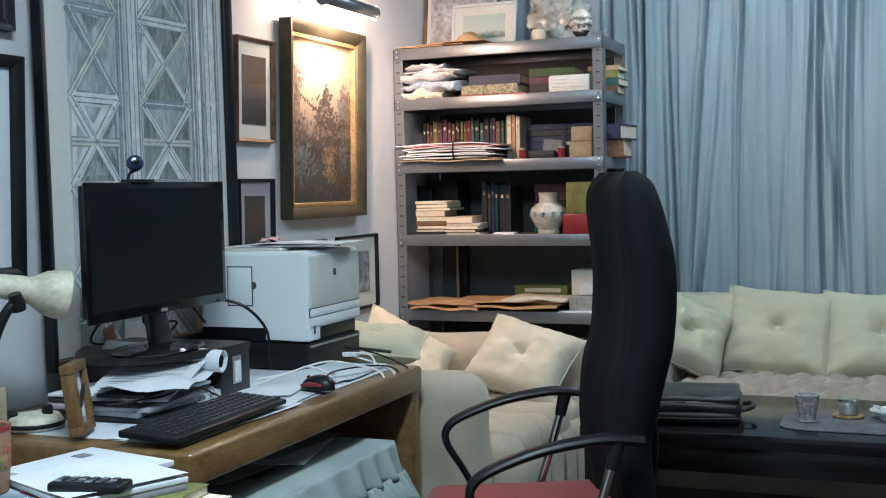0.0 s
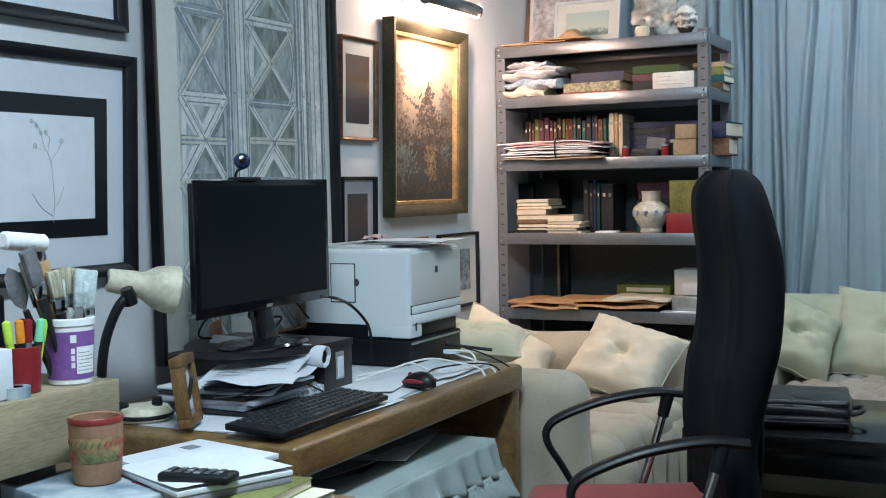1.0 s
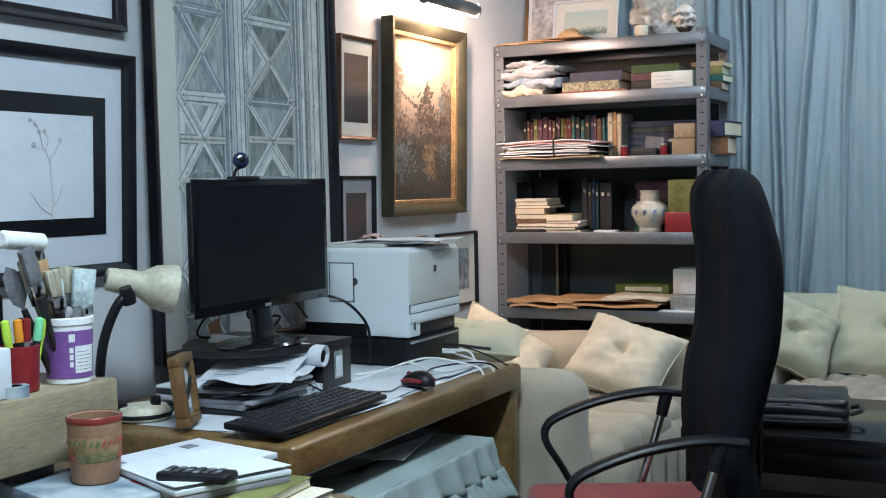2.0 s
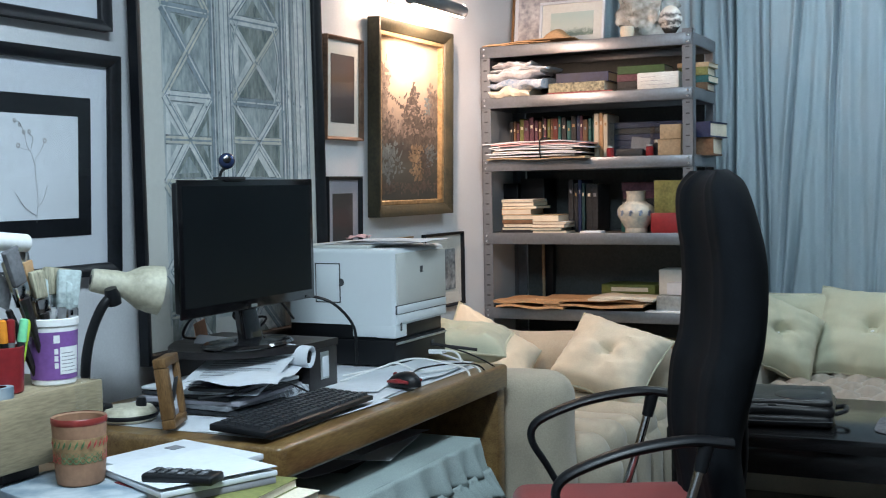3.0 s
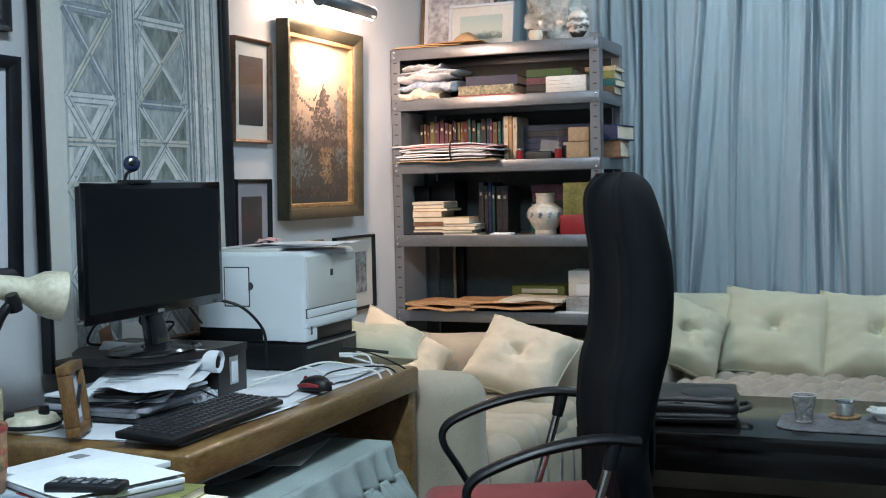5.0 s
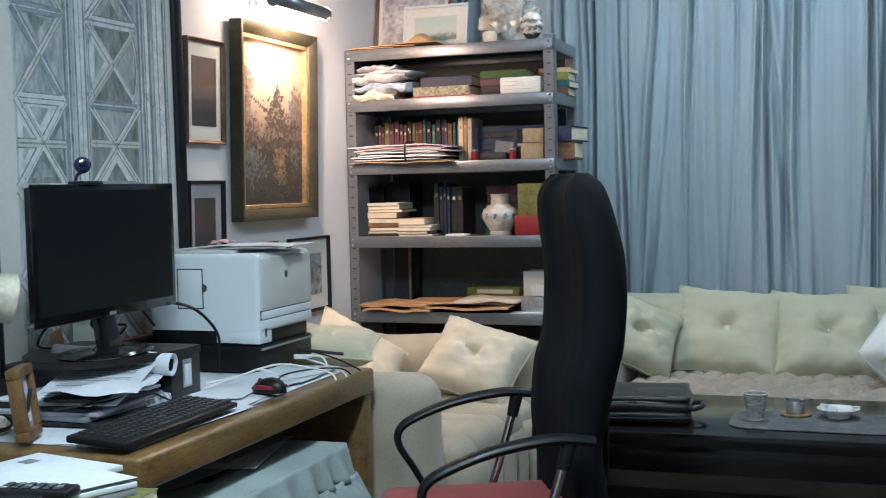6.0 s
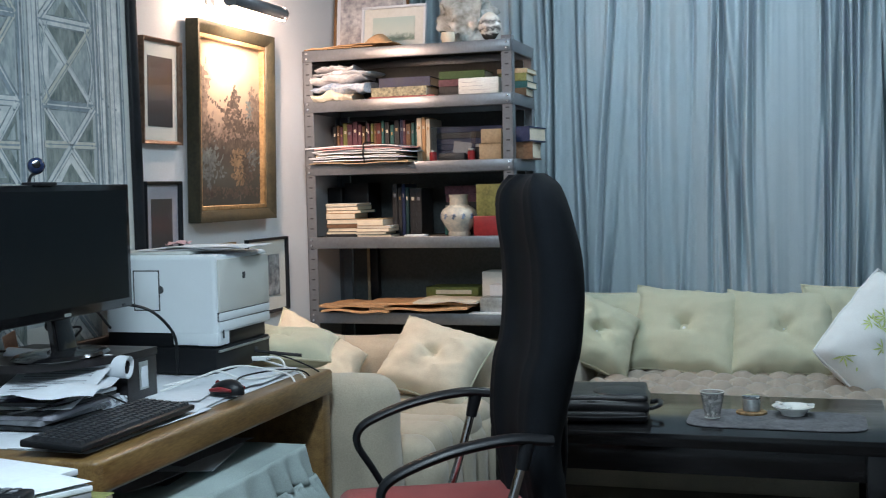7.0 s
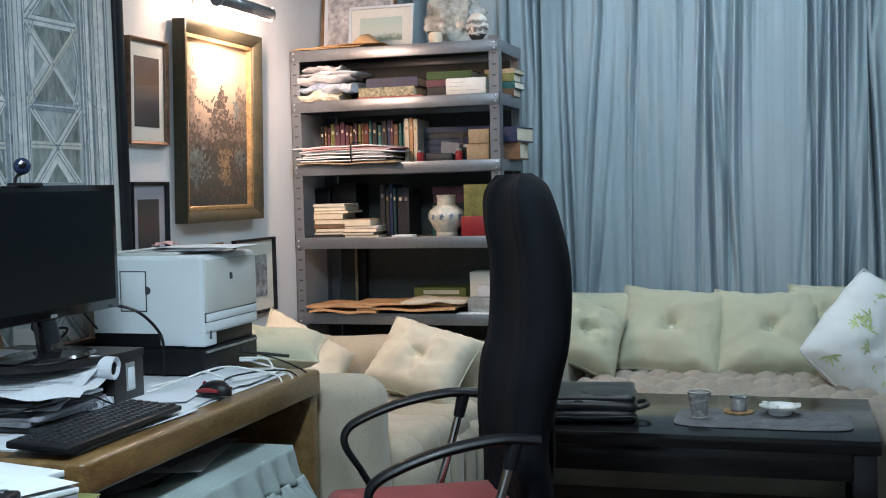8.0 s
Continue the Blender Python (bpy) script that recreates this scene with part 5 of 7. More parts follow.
bm = lathe([(0.93, 0), (1, 0.002), (1, 0.005), (0.97, 0.006)], 40)
for v in bm.verts:
    a = math.atan2(v.co.y, v.co.x)
    r = math.hypot(v.co.x, v.co.y)
    c, s = math.cos(a), math.sin(a)
    v.co.x, v.co.y = r * 0.285 * abs(c) ** 0.35 * (1 if c > 0 else -1), r * 0.155 * abs(s) ** 0.35 * (1 if s > 0 else -1)
solo("table_runner", bm, M_GREYSLATE, (-0.112, 3.975, TZ), "grey slate-coloured rounded mat on the coffee table", "mat")
gl = thing("glass_tumbler", (-0.316, 3.955, TZ + 0.006), "small cut-glass tumbler standing on the grey mat", "glass")
part("bowl", lathe([(0.026, 0), (0.030, 0.003), (0.034, 0.03), (0.043, 0.072), (0.047, 0.102), (0.0445, 0.102), (0.040, 0.072), (0.031, 0.03), (0.024, 0.012), (0.004, 0.010)], 12, cap=False), M_TUMBLER, gl)
part("rim", tube([(0.046 * math.cos(math.tau * k / 24), 0.046 * math.sin(math.tau * k / 24), 0.102) for k in range(25)], 0.0018, 6, steps=0), M_CERAMIC, gl, "bright ground rim")
part("foot_ring", tube([(0.029 * math.cos(math.tau * k / 24), 0.029 * math.sin(math.tau * k / 24), 0.004) for k in range(25)], 0.002, 6, steps=0), M_CERAMIC, gl)
gl.scale = (0.84, 0.84, 0.88)
solo("coaster", lathe([(0.05, 0), (0.052, 0.003), (0.052, 0.007), (0.049, 0.009)], 28), M_CORK, (-0.194, 4.06, TZ + 0.006), "round brown cork coaster on the grey mat", "coaster")
can = thing("tin_pot", (-0.194, 4.06, TZ + 0.015), "small dull tin pot on the cork coaster", "pot")
part("body", lathe([(0.026, 0), (0.029, 0.003), (0.029, 0.04), (0.027, 0.043)], 24), M_TIN, can)
part("lid", lathe([(0.029, 0.042), (0.0305, 0.044), (0.0305, 0.052), (0.028, 0.053)], 24), M_CHROME, can)
ash = thing("ashtray", (-0.058, 4.05, TZ + 0.006), "round white glazed ceramic ashtray with notched rim", "ashtray")
part("dish", lathe([(0.038, 0), (0.045, 0.003), (0.052, 0.018), (0.078, 0.032), (0.080, 0.036), (0.066, 0.036), (0.055, 0.028), (0.046, 0.012), (0.02, 0.010)], 36), M_CERAMIC, ash)
for a in (20, 140, 260):
    part("cigarette_rest", box(0.056, 0.084, -0.008, 0.008, 0.034, 0.042, 0.003, m=pose(0, 0, 0, 0, 0, a)), M_CERAMIC, ash)
ash.scale = (0.86, 0.86, 0.9)
bag = thing("briefcase", (-0.70, 3.93, TZ), "black leather satchel with flap lying on the coffee table", "bag", rz=8)
part("body", rounded(-0.20, 0.175, -0.13, 0.15, 0.002, 0.062, 0.028, 21, 0.005, 4), M_LEATHER, bag)
part("gusset", rounded(-0.195, 0.18, -0.128, 0.148, 0.042, 0.096, 0.024, 22, 0.006, 4), M_LEATHER, bag)
part("flap", rounded(-0.205, 0.17, -0.12, 0.155, 0.085, 0.115, 0.014, 23, 0.008, 4), M_LEATHER, bag)
part("pocket_flap", lathe([(0.001, 0.006), (0.055, 0.006), (0.068, 0.003), (0.07, 0)], 26, m=pose(0.075, -0.02, 0.113) @ Matrix.Diagonal((1.25, 1.3, 1, 1))), M_LEATHER, bag)
part("clasp", box(-0.03, 0.0, -0.125, -0.118, 0.06, 0.095, 0.003), M_BLACK, bag)
part("zip", tube([(-0.19, -0.135, 0.034), (0.0, -0.142, 0.032), (0.17, -0.132, 0.034)], 0.0025, 6), M_GROOVE, bag)
bag.scale = (1, 1, 0.84)
part("handle", tube([(0.178, -0.06, 0.05), (0.21, -0.04, 0.06), (0.212, 0.04, 0.06), (0.178, 0.06, 0.05)], 0.009, 8), M_LEATHER, bag)

# ---- office chair ----
chair = thing("office_chair", (-0.856, 2.69, 0), "tall black high-back office chair with red seat", "chair", rz=116.7)
bm = bmesh.new()
nw = 26
front, back = [], []
# height, middle and thickness of the back from the lumbar swell up to the head
spine = smooth_path([(0.43, -0.245, 0.060), (0.54, -0.243, 0.073), (0.65, -0.227, 0.079), (0.735, -0.233, 0.094), (0.83, -0.249, 0.106), (0.90, -0.268, 0.102), (1.01, -0.277, 0.103), (1.106, -0.274, 0.102), (1.175, -0.262, 0.098), (1.25, -0.251, 0.084), (1.285, -0.251, 0.062), (1.308, -0.25, 0.018)], 4)
nz = len(spine) - 1
for i, (z, yc, th) in enumerate(spine):
    f = i / nz
    half = 0.25 * (0.80 + 0.20 * math.sin(math.pi * min(1, 0.15 + 0.75 * f))) * (1 - max(0, (z - 1.18) / 0.128) ** 3 * 0.34)
    fr, br = [], []
    for j in range(nw + 1):
        u = 2 * j / nw - 1
        dish = 0.045 * u * u
        e = (1 - abs(u) ** 5) ** 0.5
        ridge = 0.010 * math.exp(-((abs(u) - 0.55) / 0.10) ** 2)
        fr.append(bm.verts.new((half * u, yc + dish + ridge + th * 0.6 * e, z)))
        br.append(bm.verts.new((half * u, yc + dish - th * 0.6 * e, z)))
    front.append(fr)
    back.append(br)
for a, b in zip(front, front[1:]):
    for j in range(nw):
        bm.faces.new((a[j], a[j + 1], b[j + 1], b[j]))
for a, b in zip(back, back[1:]):
    for j in range(nw):
        bm.faces.new((a[j], b[j], b[j + 1], a[j + 1]))
for j in range(nw):
    bm.faces.new((front[-1][j], front[-1][j + 1], back[-1][j + 1], back[-1][j]))
    bm.faces.new((front[0][j], back[0][j], back[0][j + 1], front[0][j + 1]))
bmesh.ops.remove_doubles(bm, verts=bm.verts, dist=0.0005)
part("backrest", bm, M_CHAIRCLOTH, chair, "tall curved black mesh backrest").data.set_sharp_from_angle(angle=radians(180))
part("seat", rounded(-0.25, 0.25, -0.22, 0.25, 0.415, 0.497, 0.04, 31, 0.004, 6), M_REDCLOTH, chair, "red cloth seat pad")
part("seat_pan", rounded(-0.23, 0.23, -0.21, 0.25, 0.385, 0.417, 0.012, 32, 0.0, 2), M_BLACK, chair)
for s in (-1, 1):
    x = s * 0.307
    arm = part("armrest", tube([(x, -0.195, 0.714), (x, -0.10, 0.722), (x, 0.03, 0.702), (x, 0.14, 0.664), (x, 0.184, 0.632), (x, 0.186, 0.59), (x, 0.15, 0.53), (x * 0.97, 0.115, 0.47), (x * 0.80, 0.08, 0.425)], [0.020, 0.021, 0.021, 0.020, 0.018, 0.016, 0.015, 0.015, 0.015], 12, flat=0.62), M_BLACK, chair, "curved black plastic armrest loop")
    part("arm_strut", tube([(x, -0.135, 0.70), (x * 0.99, -0.10, 0.58), (x * 0.96, -0.055, 0.44), (x * 0.76, -0.05, 0.425)], 0.011, 10), M_CHROME, chair, "chrome arm strut")
    part("strut_socket", tube([(x, -0.138, 0.714), (x, -0.124, 0.655)], [0.018, 0.015], 10, steps=2), M_BLACK, chair)
part("gas_lift", lathe([(0.045, 0.09), (0.045, 0.22), (0.028, 0.23), (0.028, 0.41)], 20), M_BLACK, chair)
for k in range(5):
    a = math.tau * k / 5 + 0.3
    c, s = math.cos(a), math.sin(a)
    leg = part("base_leg", tube([(0.03 * c, 0.03 * s, 0.12), (0.17 * c, 0.17 * s, 0.10), (0.30 * c, 0.30 * s, 0.075)], [0.03, 0.024, 0.018], 10), M_BLACK, chair)
    part("castor", lathe([(0.012, -0.02), (0.028, -0.016), (0.03, 0), (0.028, 0.016), (0.012, 0.02)], 16, m=pose(0.30 * c, 0.30 * s, 0.031, 90, 0, math.degrees(a))), M_BLACK, leg)
part("back_spine", tube([(0, -0.05, 0.42), (0, -0.25, 0.43), (0, -0.295, 0.56), (0, -0.30, 0.72)], 0.022, 10, flat=0.5), M_BLACK, chair)

# ---- desk ----
DX0, DX1, DY0, DY1, DZ = -2.10, -1.374, 2.008, 3.235, 0.74
desk = thing("desk", (0, 0, 0), "varnished brown wooden desk with rounded edge band", "desk")


def slab(x0, x1, y0, y1, z0, z1, corner, edge):
    """A board whose upright corners are rounded by corner and whose other edges by edge."""
    bm = box(x0, x1, y0, y1, z0, z1, 0)
    up = [e for e in bm.edges if abs(e.verts[0].co.z - e.verts[1].co.z) > 1e-4 and max(v.co.x for v in e.verts) > (x0 + x1) / 2]
    bmesh.ops.bevel(bm, geom=up, offset=corner, segments=7, profile=0.5, affect="EDGES")
    bmesh.ops.bevel(bm, geom=[e for e in bm.edges if e.calc_face_angle(0) > 0.9], offset=edge, segments=3, profile=0.5, affect="EDGES")
    return bm


part("tabletop", slab(DX0, DX1, DY0, DY1, DZ - 0.072, DZ, 0.024, 0.010), M_DESKWOOD, desk)
part("end_panel", box(DX0 + 0.02, DX1 - 0.012, DY1 - 0.065, DY1 - 0.012, 0, DZ - 0.072, 0.006), M_DESKWOOD, desk)
part("end_panel", box(DX0 + 0.02, DX1 - 0.012, DY0 + 0.012, DY0 + 0.065, 0, DZ - 0.072, 0.006), M_DESKWOOD, desk)
part("back_panel", box(DX0, DX0 + 0.02, DY0 + 0.065, DY1 - 0.065, 0.15, DZ - 0.072, 0.002), M_DESKWOOD, desk)


def leaf(name, x, y, z, w, d, rz, m, label, seed, curl=0.003, cat="paper", group="papers on the desk", thick=0.0008):
    return solo(name, sheet(w, d, 8, 8, lambda u, v: curl * (0.5 + noise.noise(Vector((u * 2.4, v * 2.4, seed * 3.7)))), thick), m, (x, y, z), label, cat, group, rz)


leaf("desk_liner", -1.74, 2.61, DZ + 0.0015, 0.60, 1.08, 0, M_PAPER, "white paper sheet covering most of the desktop", 1, 0.001)
for k, (x, y, rz) in enumerate(((-1.545, 2.22, 4), (-1.53, 2.42, -3), (-1.55, 2.62, 6), (-1.57, 2.86, -5), (-1.56, 3.02, 3), (-1.62, 2.74, 12))):
    leaf("paper_sheet", x, y, DZ + 0.003 + 0.0014 * k, 0.21, 0.29, rz, M_PAPER, "loose white paper sheet lying on the desk", 10 + k, 0.003)

# keyboard
kb = thing("keyboard", (-1.497, 2.255, DZ + 0.0145), "black full-size computer keyboard lying on papers", "keyboard", rz=91.0)
bm = box(-0.238, 0.238, -0.074, 0.074, 0, 0.013, 0.004, 2)
for v in bm.verts:
    v.co.z += 0.010 * (v.co.y + 0.072) / 0.144 if v.co.z > 0.006 else 0.007 * (v.co.y + 0.072) / 0.144
part("base", bm, M_BLACK, kb)
keycap = None
M_KEY = mat("black_keycap", (0.022, 0.024, 0.028), 0.34, scale=60, vary=0.2, bump=0.05)
for row in range(6):
    x = -0.222
    while x < 0.215:
        w = 0.0185
        if row == 0 and -0.10 < x < -0.02:
            w = 0.105
        if -0.222 + 15 * 0.0193 < x < -0.222 + 15 * 0.0193 + 0.008:
            x += 0.008
        if keycap is None or w > 0.02:
            bm = bmesh.new()
            a, b = w / 2 - 0.0008, 0.0085
            lo = [bm.verts.new((s * a, t * b, 0)) for s, t in ((-1, -1), (1, -1), (1, 1), (-1, 1))]
            hi = [bm.verts.new((s * (a - 0.0022), t * (b - 0.002), 0.007)) for s, t in ((-1, -1), (1, -1), (1, 1), (-1, 1))]
            for i in range(4):
                bm.faces.new((lo[i], lo[(i + 1) % 4], hi[(i + 1) % 4], hi[i]))
            bm.faces.new(hi)
            me = bpy.data.meshes.new("key")
            bm.to_mesh(me)
            bm.free()
            me.materials.append(M_KEY)
            if w < 0.02:
                keycap = me
        k = new("key", me if w > 0.02 else keycap)
        k.parent = kb
        yy = -0.054 + 0.0205 * row
        k.matrix_basis = pose(x + w / 2, yy, 0.0128 + 0.010 * (yy + 0.072) / 0.144, 4)
        x += w + 0.0008

# mouse
ms = thing("computer_mouse", (-1.458, 2.715, DZ + 0.013), "black computer mouse with red side panels", "mouse", rz=80)
bm = bmesh.new()
bmesh.ops.create_uvsphere(bm, u_segments=28, v_segments=18, radius=1)
for v in bm.verts:
    q = v.co
    v.co = Vector((q.x * 0.031 * (1 - 0.12 * q.y * q.y), q.y * 0.053, max(0, q.z * 0.034 * (1 - 0.22 * q.y) + 0.004)))
part("shell", bm, M_BLACK, ms)
for s in (-1, 1):
    part("side_panel", tube([(s * 0.0285, -0.034, 0.014), (s * 0.0315, 0.0, 0.016), (s * 0.0285, 0.034, 0.012)], [0.004, 0.007, 0.004], 8), M_RED, ms, "red side panel")
part("scroll_wheel", lathe([(0.006, -0.003), (0.008, 0), (0.006, 0.003)], 14, m=pose(0, 0.030, 0.027, 0, 90)), M_RED, ms)

# cables across the desk
solo("usb_cable", tube([(-1.66, 2.72, 0.752), (-1.60, 2.80, 0.775), (-1.53, 2.90, 0.795), (-1.47, 2.98, 0.775), (-1.42, 3.01, 0.757), (-1.392, 2.99, 0.735), (-1.388, 2.97, 0.70), (-1.392, 3.06, 0.74), (-1.46, 3.10, 0.76), (-1.56, 3.14, 0.775)], 0.0030, 7), M_WHITECABLE, (0, 0, 0), "white cable looping over the desk edge", "cable")
solo("usb_cable", tube([(-1.70, 2.80, 0.752), (-1.62, 2.86, 0.768), (-1.55, 2.84, 0.79), (-1.50, 2.90, 0.76), (-1.46, 3.05, 0.755), (-1.50, 3.12, 0.785), (-1.58, 3.10, 0.79)], 0.0032, 7), M_WHITECABLE, (0, 0, 0), "white cable coiled beside the printer", "cable")
solo("mouse_cable", tube([(-1.467, 2.768, 0.762), (-1.50, 2.88, 0.770), (-1.47, 3.03, 0.765), (-1.41, 3.08, 0.757), (-1.385, 3.11, 0.72), (-1.380, 3.14, 0.70), (-1.39, 3.17, 0.735), (-1.47, 3.16, 0.775), (-1.55, 3.14, 0.80)], 0.0026, 6), M_BLACK, (0, 0, 0), "thin black cable drooping over the desk edge", "cable")
plug = thing("usb_plug", (-1.575, 3.135, 0.775), "white cable plug lying by the printer tray", "plug", rz=14)
part("grip", box(-0.02, 0.022, -0.008, 0.008, 0, 0.013, 0.003), M_WHITEPLASTIC, plug)
part("tip", box(0.022, 0.036, -0.006, 0.006, 0.003, 0.010, 0.001), M_CHROME, plug)
solo("black_pen", tube([(-1.60, 3.16, 0.80), (-1.46, 3.19, 0.785)], 0.005, 8, steps=2), M_BLACK, (0, 0, 0), "black pen lying across the cables", "pen")

# monitor riser
rs = thing("monitor_riser", (0, 0, DZ + 0.004), "dark stained wooden monitor riser with bowed front", "monitor stand")
bm = bmesh.new()
edge = [(v.x, v.y) for v in smooth_path([(-2.04, 2.50, 0), (-1.98, 2.40, 0), (-1.90, 2.345, 0), (-1.80, 2.36, 0), (-1.715, 2.44, 0), (-1.67, 2.54, 0), (-1.657, 2.62, 0), (-1.655, 2.715, 0)], 4)] + [(-2.04, 2.715)]
lo = [bm.verts.new((x, y - 0.012, 0.113)) for x, y in edge]
hi = [bm.verts.new((x, y - 0.012, 0.132)) for x, y in edge]
bm.faces.new(lo[::-1])
bm.faces.new(hi)
for i in range(len(edge)):
    bm.faces.new((lo[i], lo[(i + 1) % len(edge)], hi[(i + 1) % len(edge)], hi[i]))
part("top", bm, M_DARKWOOD, rs)
part("side_panel", box(-2.03, -1.93, 2.478, 2.496, 0, 0.1128, 0.002), M_DARKWOOD, rs)
part("drawer_box", box(-2.03, -1.655, 2.560, 2.698, 0, 0.1128, 0.003), M_DARKWOOD, rs)
part("back_panel", box(-2.04, -2.03, 2.478, 2.698, 0, 0.1128, 0.002), M_DARKWOOD, rs)
part("label_holder", box(-1.656, -1.652, 2.612, 2.652, 0.03, 0.103, 0.002), M_TIN, rs, "metal label holder")
part("label_card", box(-1.653, -1.650, 2.618, 2.646, 0.036, 0.090, 0.0005), M_PAPER, rs, "white label card")

# monitor
mon = thing("monitor", (-1.80, 2.492, DZ + 0.137), "black widescreen computer monitor, switched off", "monitor", rz=1.0)
part("housing", box(-0.022, 0.017, -0.272, 0.297, 0.107, 0.425, 0.006, 3), M_BLACK, mon)
part("bezel", box(0.016, 0.0225, -0.302, 0.302, 0.097, 0.432, 0.003, 2), M_GLOSSBLACK, mon)
part("screen", box(0.018, 0.0232, -0.286, 0.286, 0.122, 0.416, 0.0), M_SCREEN, mon, "dark switched-off screen")
part("back_bulge", box(-0.05, -0.02, -0.18, 0.18, 0.14, 0.37, 0.02, 3), M_BLACK, mon)
part("logo_mark", box(0.0225, 0.0236, -0.013, 0.013, 0.101, 0.109, 0), M_TIN, mon, "small grey maker's mark")
part("power_light", box(0.0225, 0.0238, 0.255, 0.268, 0.100, 0.106, 0), M_GROOVE, mon)
bm = box(-0.02, 0.005, -0.035, 0.035, 0.0, 0.15, 0.008)
for v in bm.verts:
    v.co.y *= 1.3 - 2.2 * v.co.z
    v.co.x -= 0.2 * v.co.z - 0.02
part("neck", bm, M_GLOSSBLACK, mon)
part("base", lathe([(0.128, 0), (0.133, 0.004), (0.125, 0.011), (0.06, 0.016), (0.03, 0.02)], 44, m=Matrix.Diagonal((0.78, 1.12, 1, 1))), M_GLOSSBLACK, mon, "glossy oval foot")
web = thing("webcam", (-1.795, 2.415, DZ + 0.570), "small dark blue ball webcam clipped to the monitor", "webcam")
part("clip", box(-0.02, 0.03, -0.035, 0.04, -0.004, 0.006, 0.003), M_BLACK, web)
part("stem", tube([(0, -0.03, 0.006), (0, -0.02, 0.022), (0, 0, 0.028)], 0.004, 7), M_BLACK, web)
bm = bmesh.new()
bmesh.ops.create_uvsphere(bm, u_segments=24, v_segments=16, radius=0.021, matrix=Matrix.Translation((0.0, 0, 0.046)))
part("ball", bm, mat("dark_blue_gloss", (0.02, 0.035, 0.09), 0.15, vary=0.1, bump=0), web)
part("lens", lathe([(0.003, 0.021), (0.009, 0.0205), (0.011, 0.017), (0.011, 0.012)], 18, m=pose(0, 0, 0.046, 78, 0, 40)), M_GLOSSBLACK, web)
for pts in ([(-1.84, 2.52, 1.00), (-1.90, 2.62, 0.95), (-1.88, 2.74, 0.97), (-1.86, 2.80, 0.91)], [(-1.85, 2.46, 1.00), (-1.93, 2.43, 0.95), (-1.97, 2.44, 0.90), (-1.96, 2.50, 0.885)], [(-1.86, 2.54, 0.99), (-1.92, 2.60, 0.93), (-1.86, 2.66, 0.93), (-1.92, 2.70, 0.885)]):
    solo("monitor_cable", tube(pts, 0.0035, 6), M_BLACK, (0, 0, 0), "thin black cable hanging behind the monitor", "cable", "monitor cables")
M_PEACH = mat("plain_peach", (0.66, 0.38, 0.25), 0.7, vary=0.1)
# small upright peach piece left of the monitor neck
solo("card_tag", box(-0.001, 0.001, -0.025, 0.025, 0, 0.05, 0), M_PEACH, (-1.97, 2.52, 0.882), "small flat peach piece behind the monitor neck", "paper", rx=14)

# things in the riser
for k, (w, d, h, m) in enumerate(((0.29, 0.31, 0.010, M_DARKBOOK), (0.28, 0.30, 0.012, M_INK), (0.29, 0.31, 0.010, M_MATGREY), (0.27, 0.29, 0.009, M_DARKBOOK), (0.28, 0.28, 0.008, M_PAPER))):
    solo("magazine", box(-w / 2, w / 2, -d / 2, d / 2, 0, h, 0.002), m, (-1.80, 2.375, DZ + 0.006 + 0.0118 * k), "magazine lying in a stack under the riser", "magazine", "magazines under the riser", random.Random(k).uniform(-4, 5))
tab = thing("tablet", (-1.715, 2.30, DZ + 0.066), "thin black tablet lying on the magazines", "tablet", rz=5)
part("body", box(-0.06, 0.06, -0.10, 0.10, 0, 0.009, 0.004), M_BLACK, tab)
part("screen", box(-0.052, 0.052, -0.09, 0.09, 0.0085, 0.0095, 0), M_GLOSSBLACK, tab)
pr = thing("printed_sheet", (-1.755, 2.375, DZ + 0.080), "white printed letter slanting out of the riser", "paper", rz=14, rx=9)
part("leaf", sheet(0.23, 0.31, 8, 10, lambda u, v: 0.012 * v * v + 0.004 * noise.noise(Vector((u * 3, v * 3, 2)))), M_PAPER, pr)
for k in range(15):
    l = 0.17 if k % 5 else 0.09
    part("text_line", box(-0.085, -0.085 + l, -0.0012, 0.0012, 0.0, 0.0008, 0, m=Matrix.Translation((0, 0.125 - 0.017 * k, 0.0032 + 0.012 * ((0.28 - 0.017 * k) / 0.31) ** 2))), M_INK, pr)
leaf("paper_sheet", -1.72, 2.36, DZ + 0.080, 0.24, 0.33, 22, M_PAPER, "white sheet sliding off the magazines", 31, 0.02)
bm = bmesh.new()
spiral = [(0.030 * (1 - 0.16 * i / 60) * math.cos(0.209 * i), 0.030 * (1 - 0.16 * i / 60) * math.sin(0.209 * i)) for i in range(61)]
rows = [[bm.verts.new((xx, a, b)) for a, b in spiral] for xx in (-0.17, 0.16)]
for i in range(60):
    bm.faces.new((rows[0][i], rows[0][i + 1], rows[1][i + 1], rows[1][i]))
ob = solo("paper_roll", bm, M_PAPER, (-1.80, 2.525, DZ + 0.115), "rolled-up white paper lying under the riser", "paper roll", rz=8, ry=4)
ob.modifiers.new("thickness", "SOLIDIFY").thickness = 0.0012
for k in range(2):
    rb = thing("ring_binder_spine", (-1.66, 2.50 - 0.05 * k, DZ + 0.012), "metal spiral binding on a notepad edge", "notepad", rz=80)
    part("pad", box(-0.05, 0.05, 0, 0.12, 0, 0.02, 0.002), M_PAPER, rb)
    for j in range(6):
        part("ring", tube([(-0.04 + 0.016 * j, 0.006, 0.0), (-0.04 + 0.016 * j, -0.008, 0.010), (-0.04 + 0.016 * j, 0.004, 0.022)], 0.0014, 5), M_CHROME, rb)
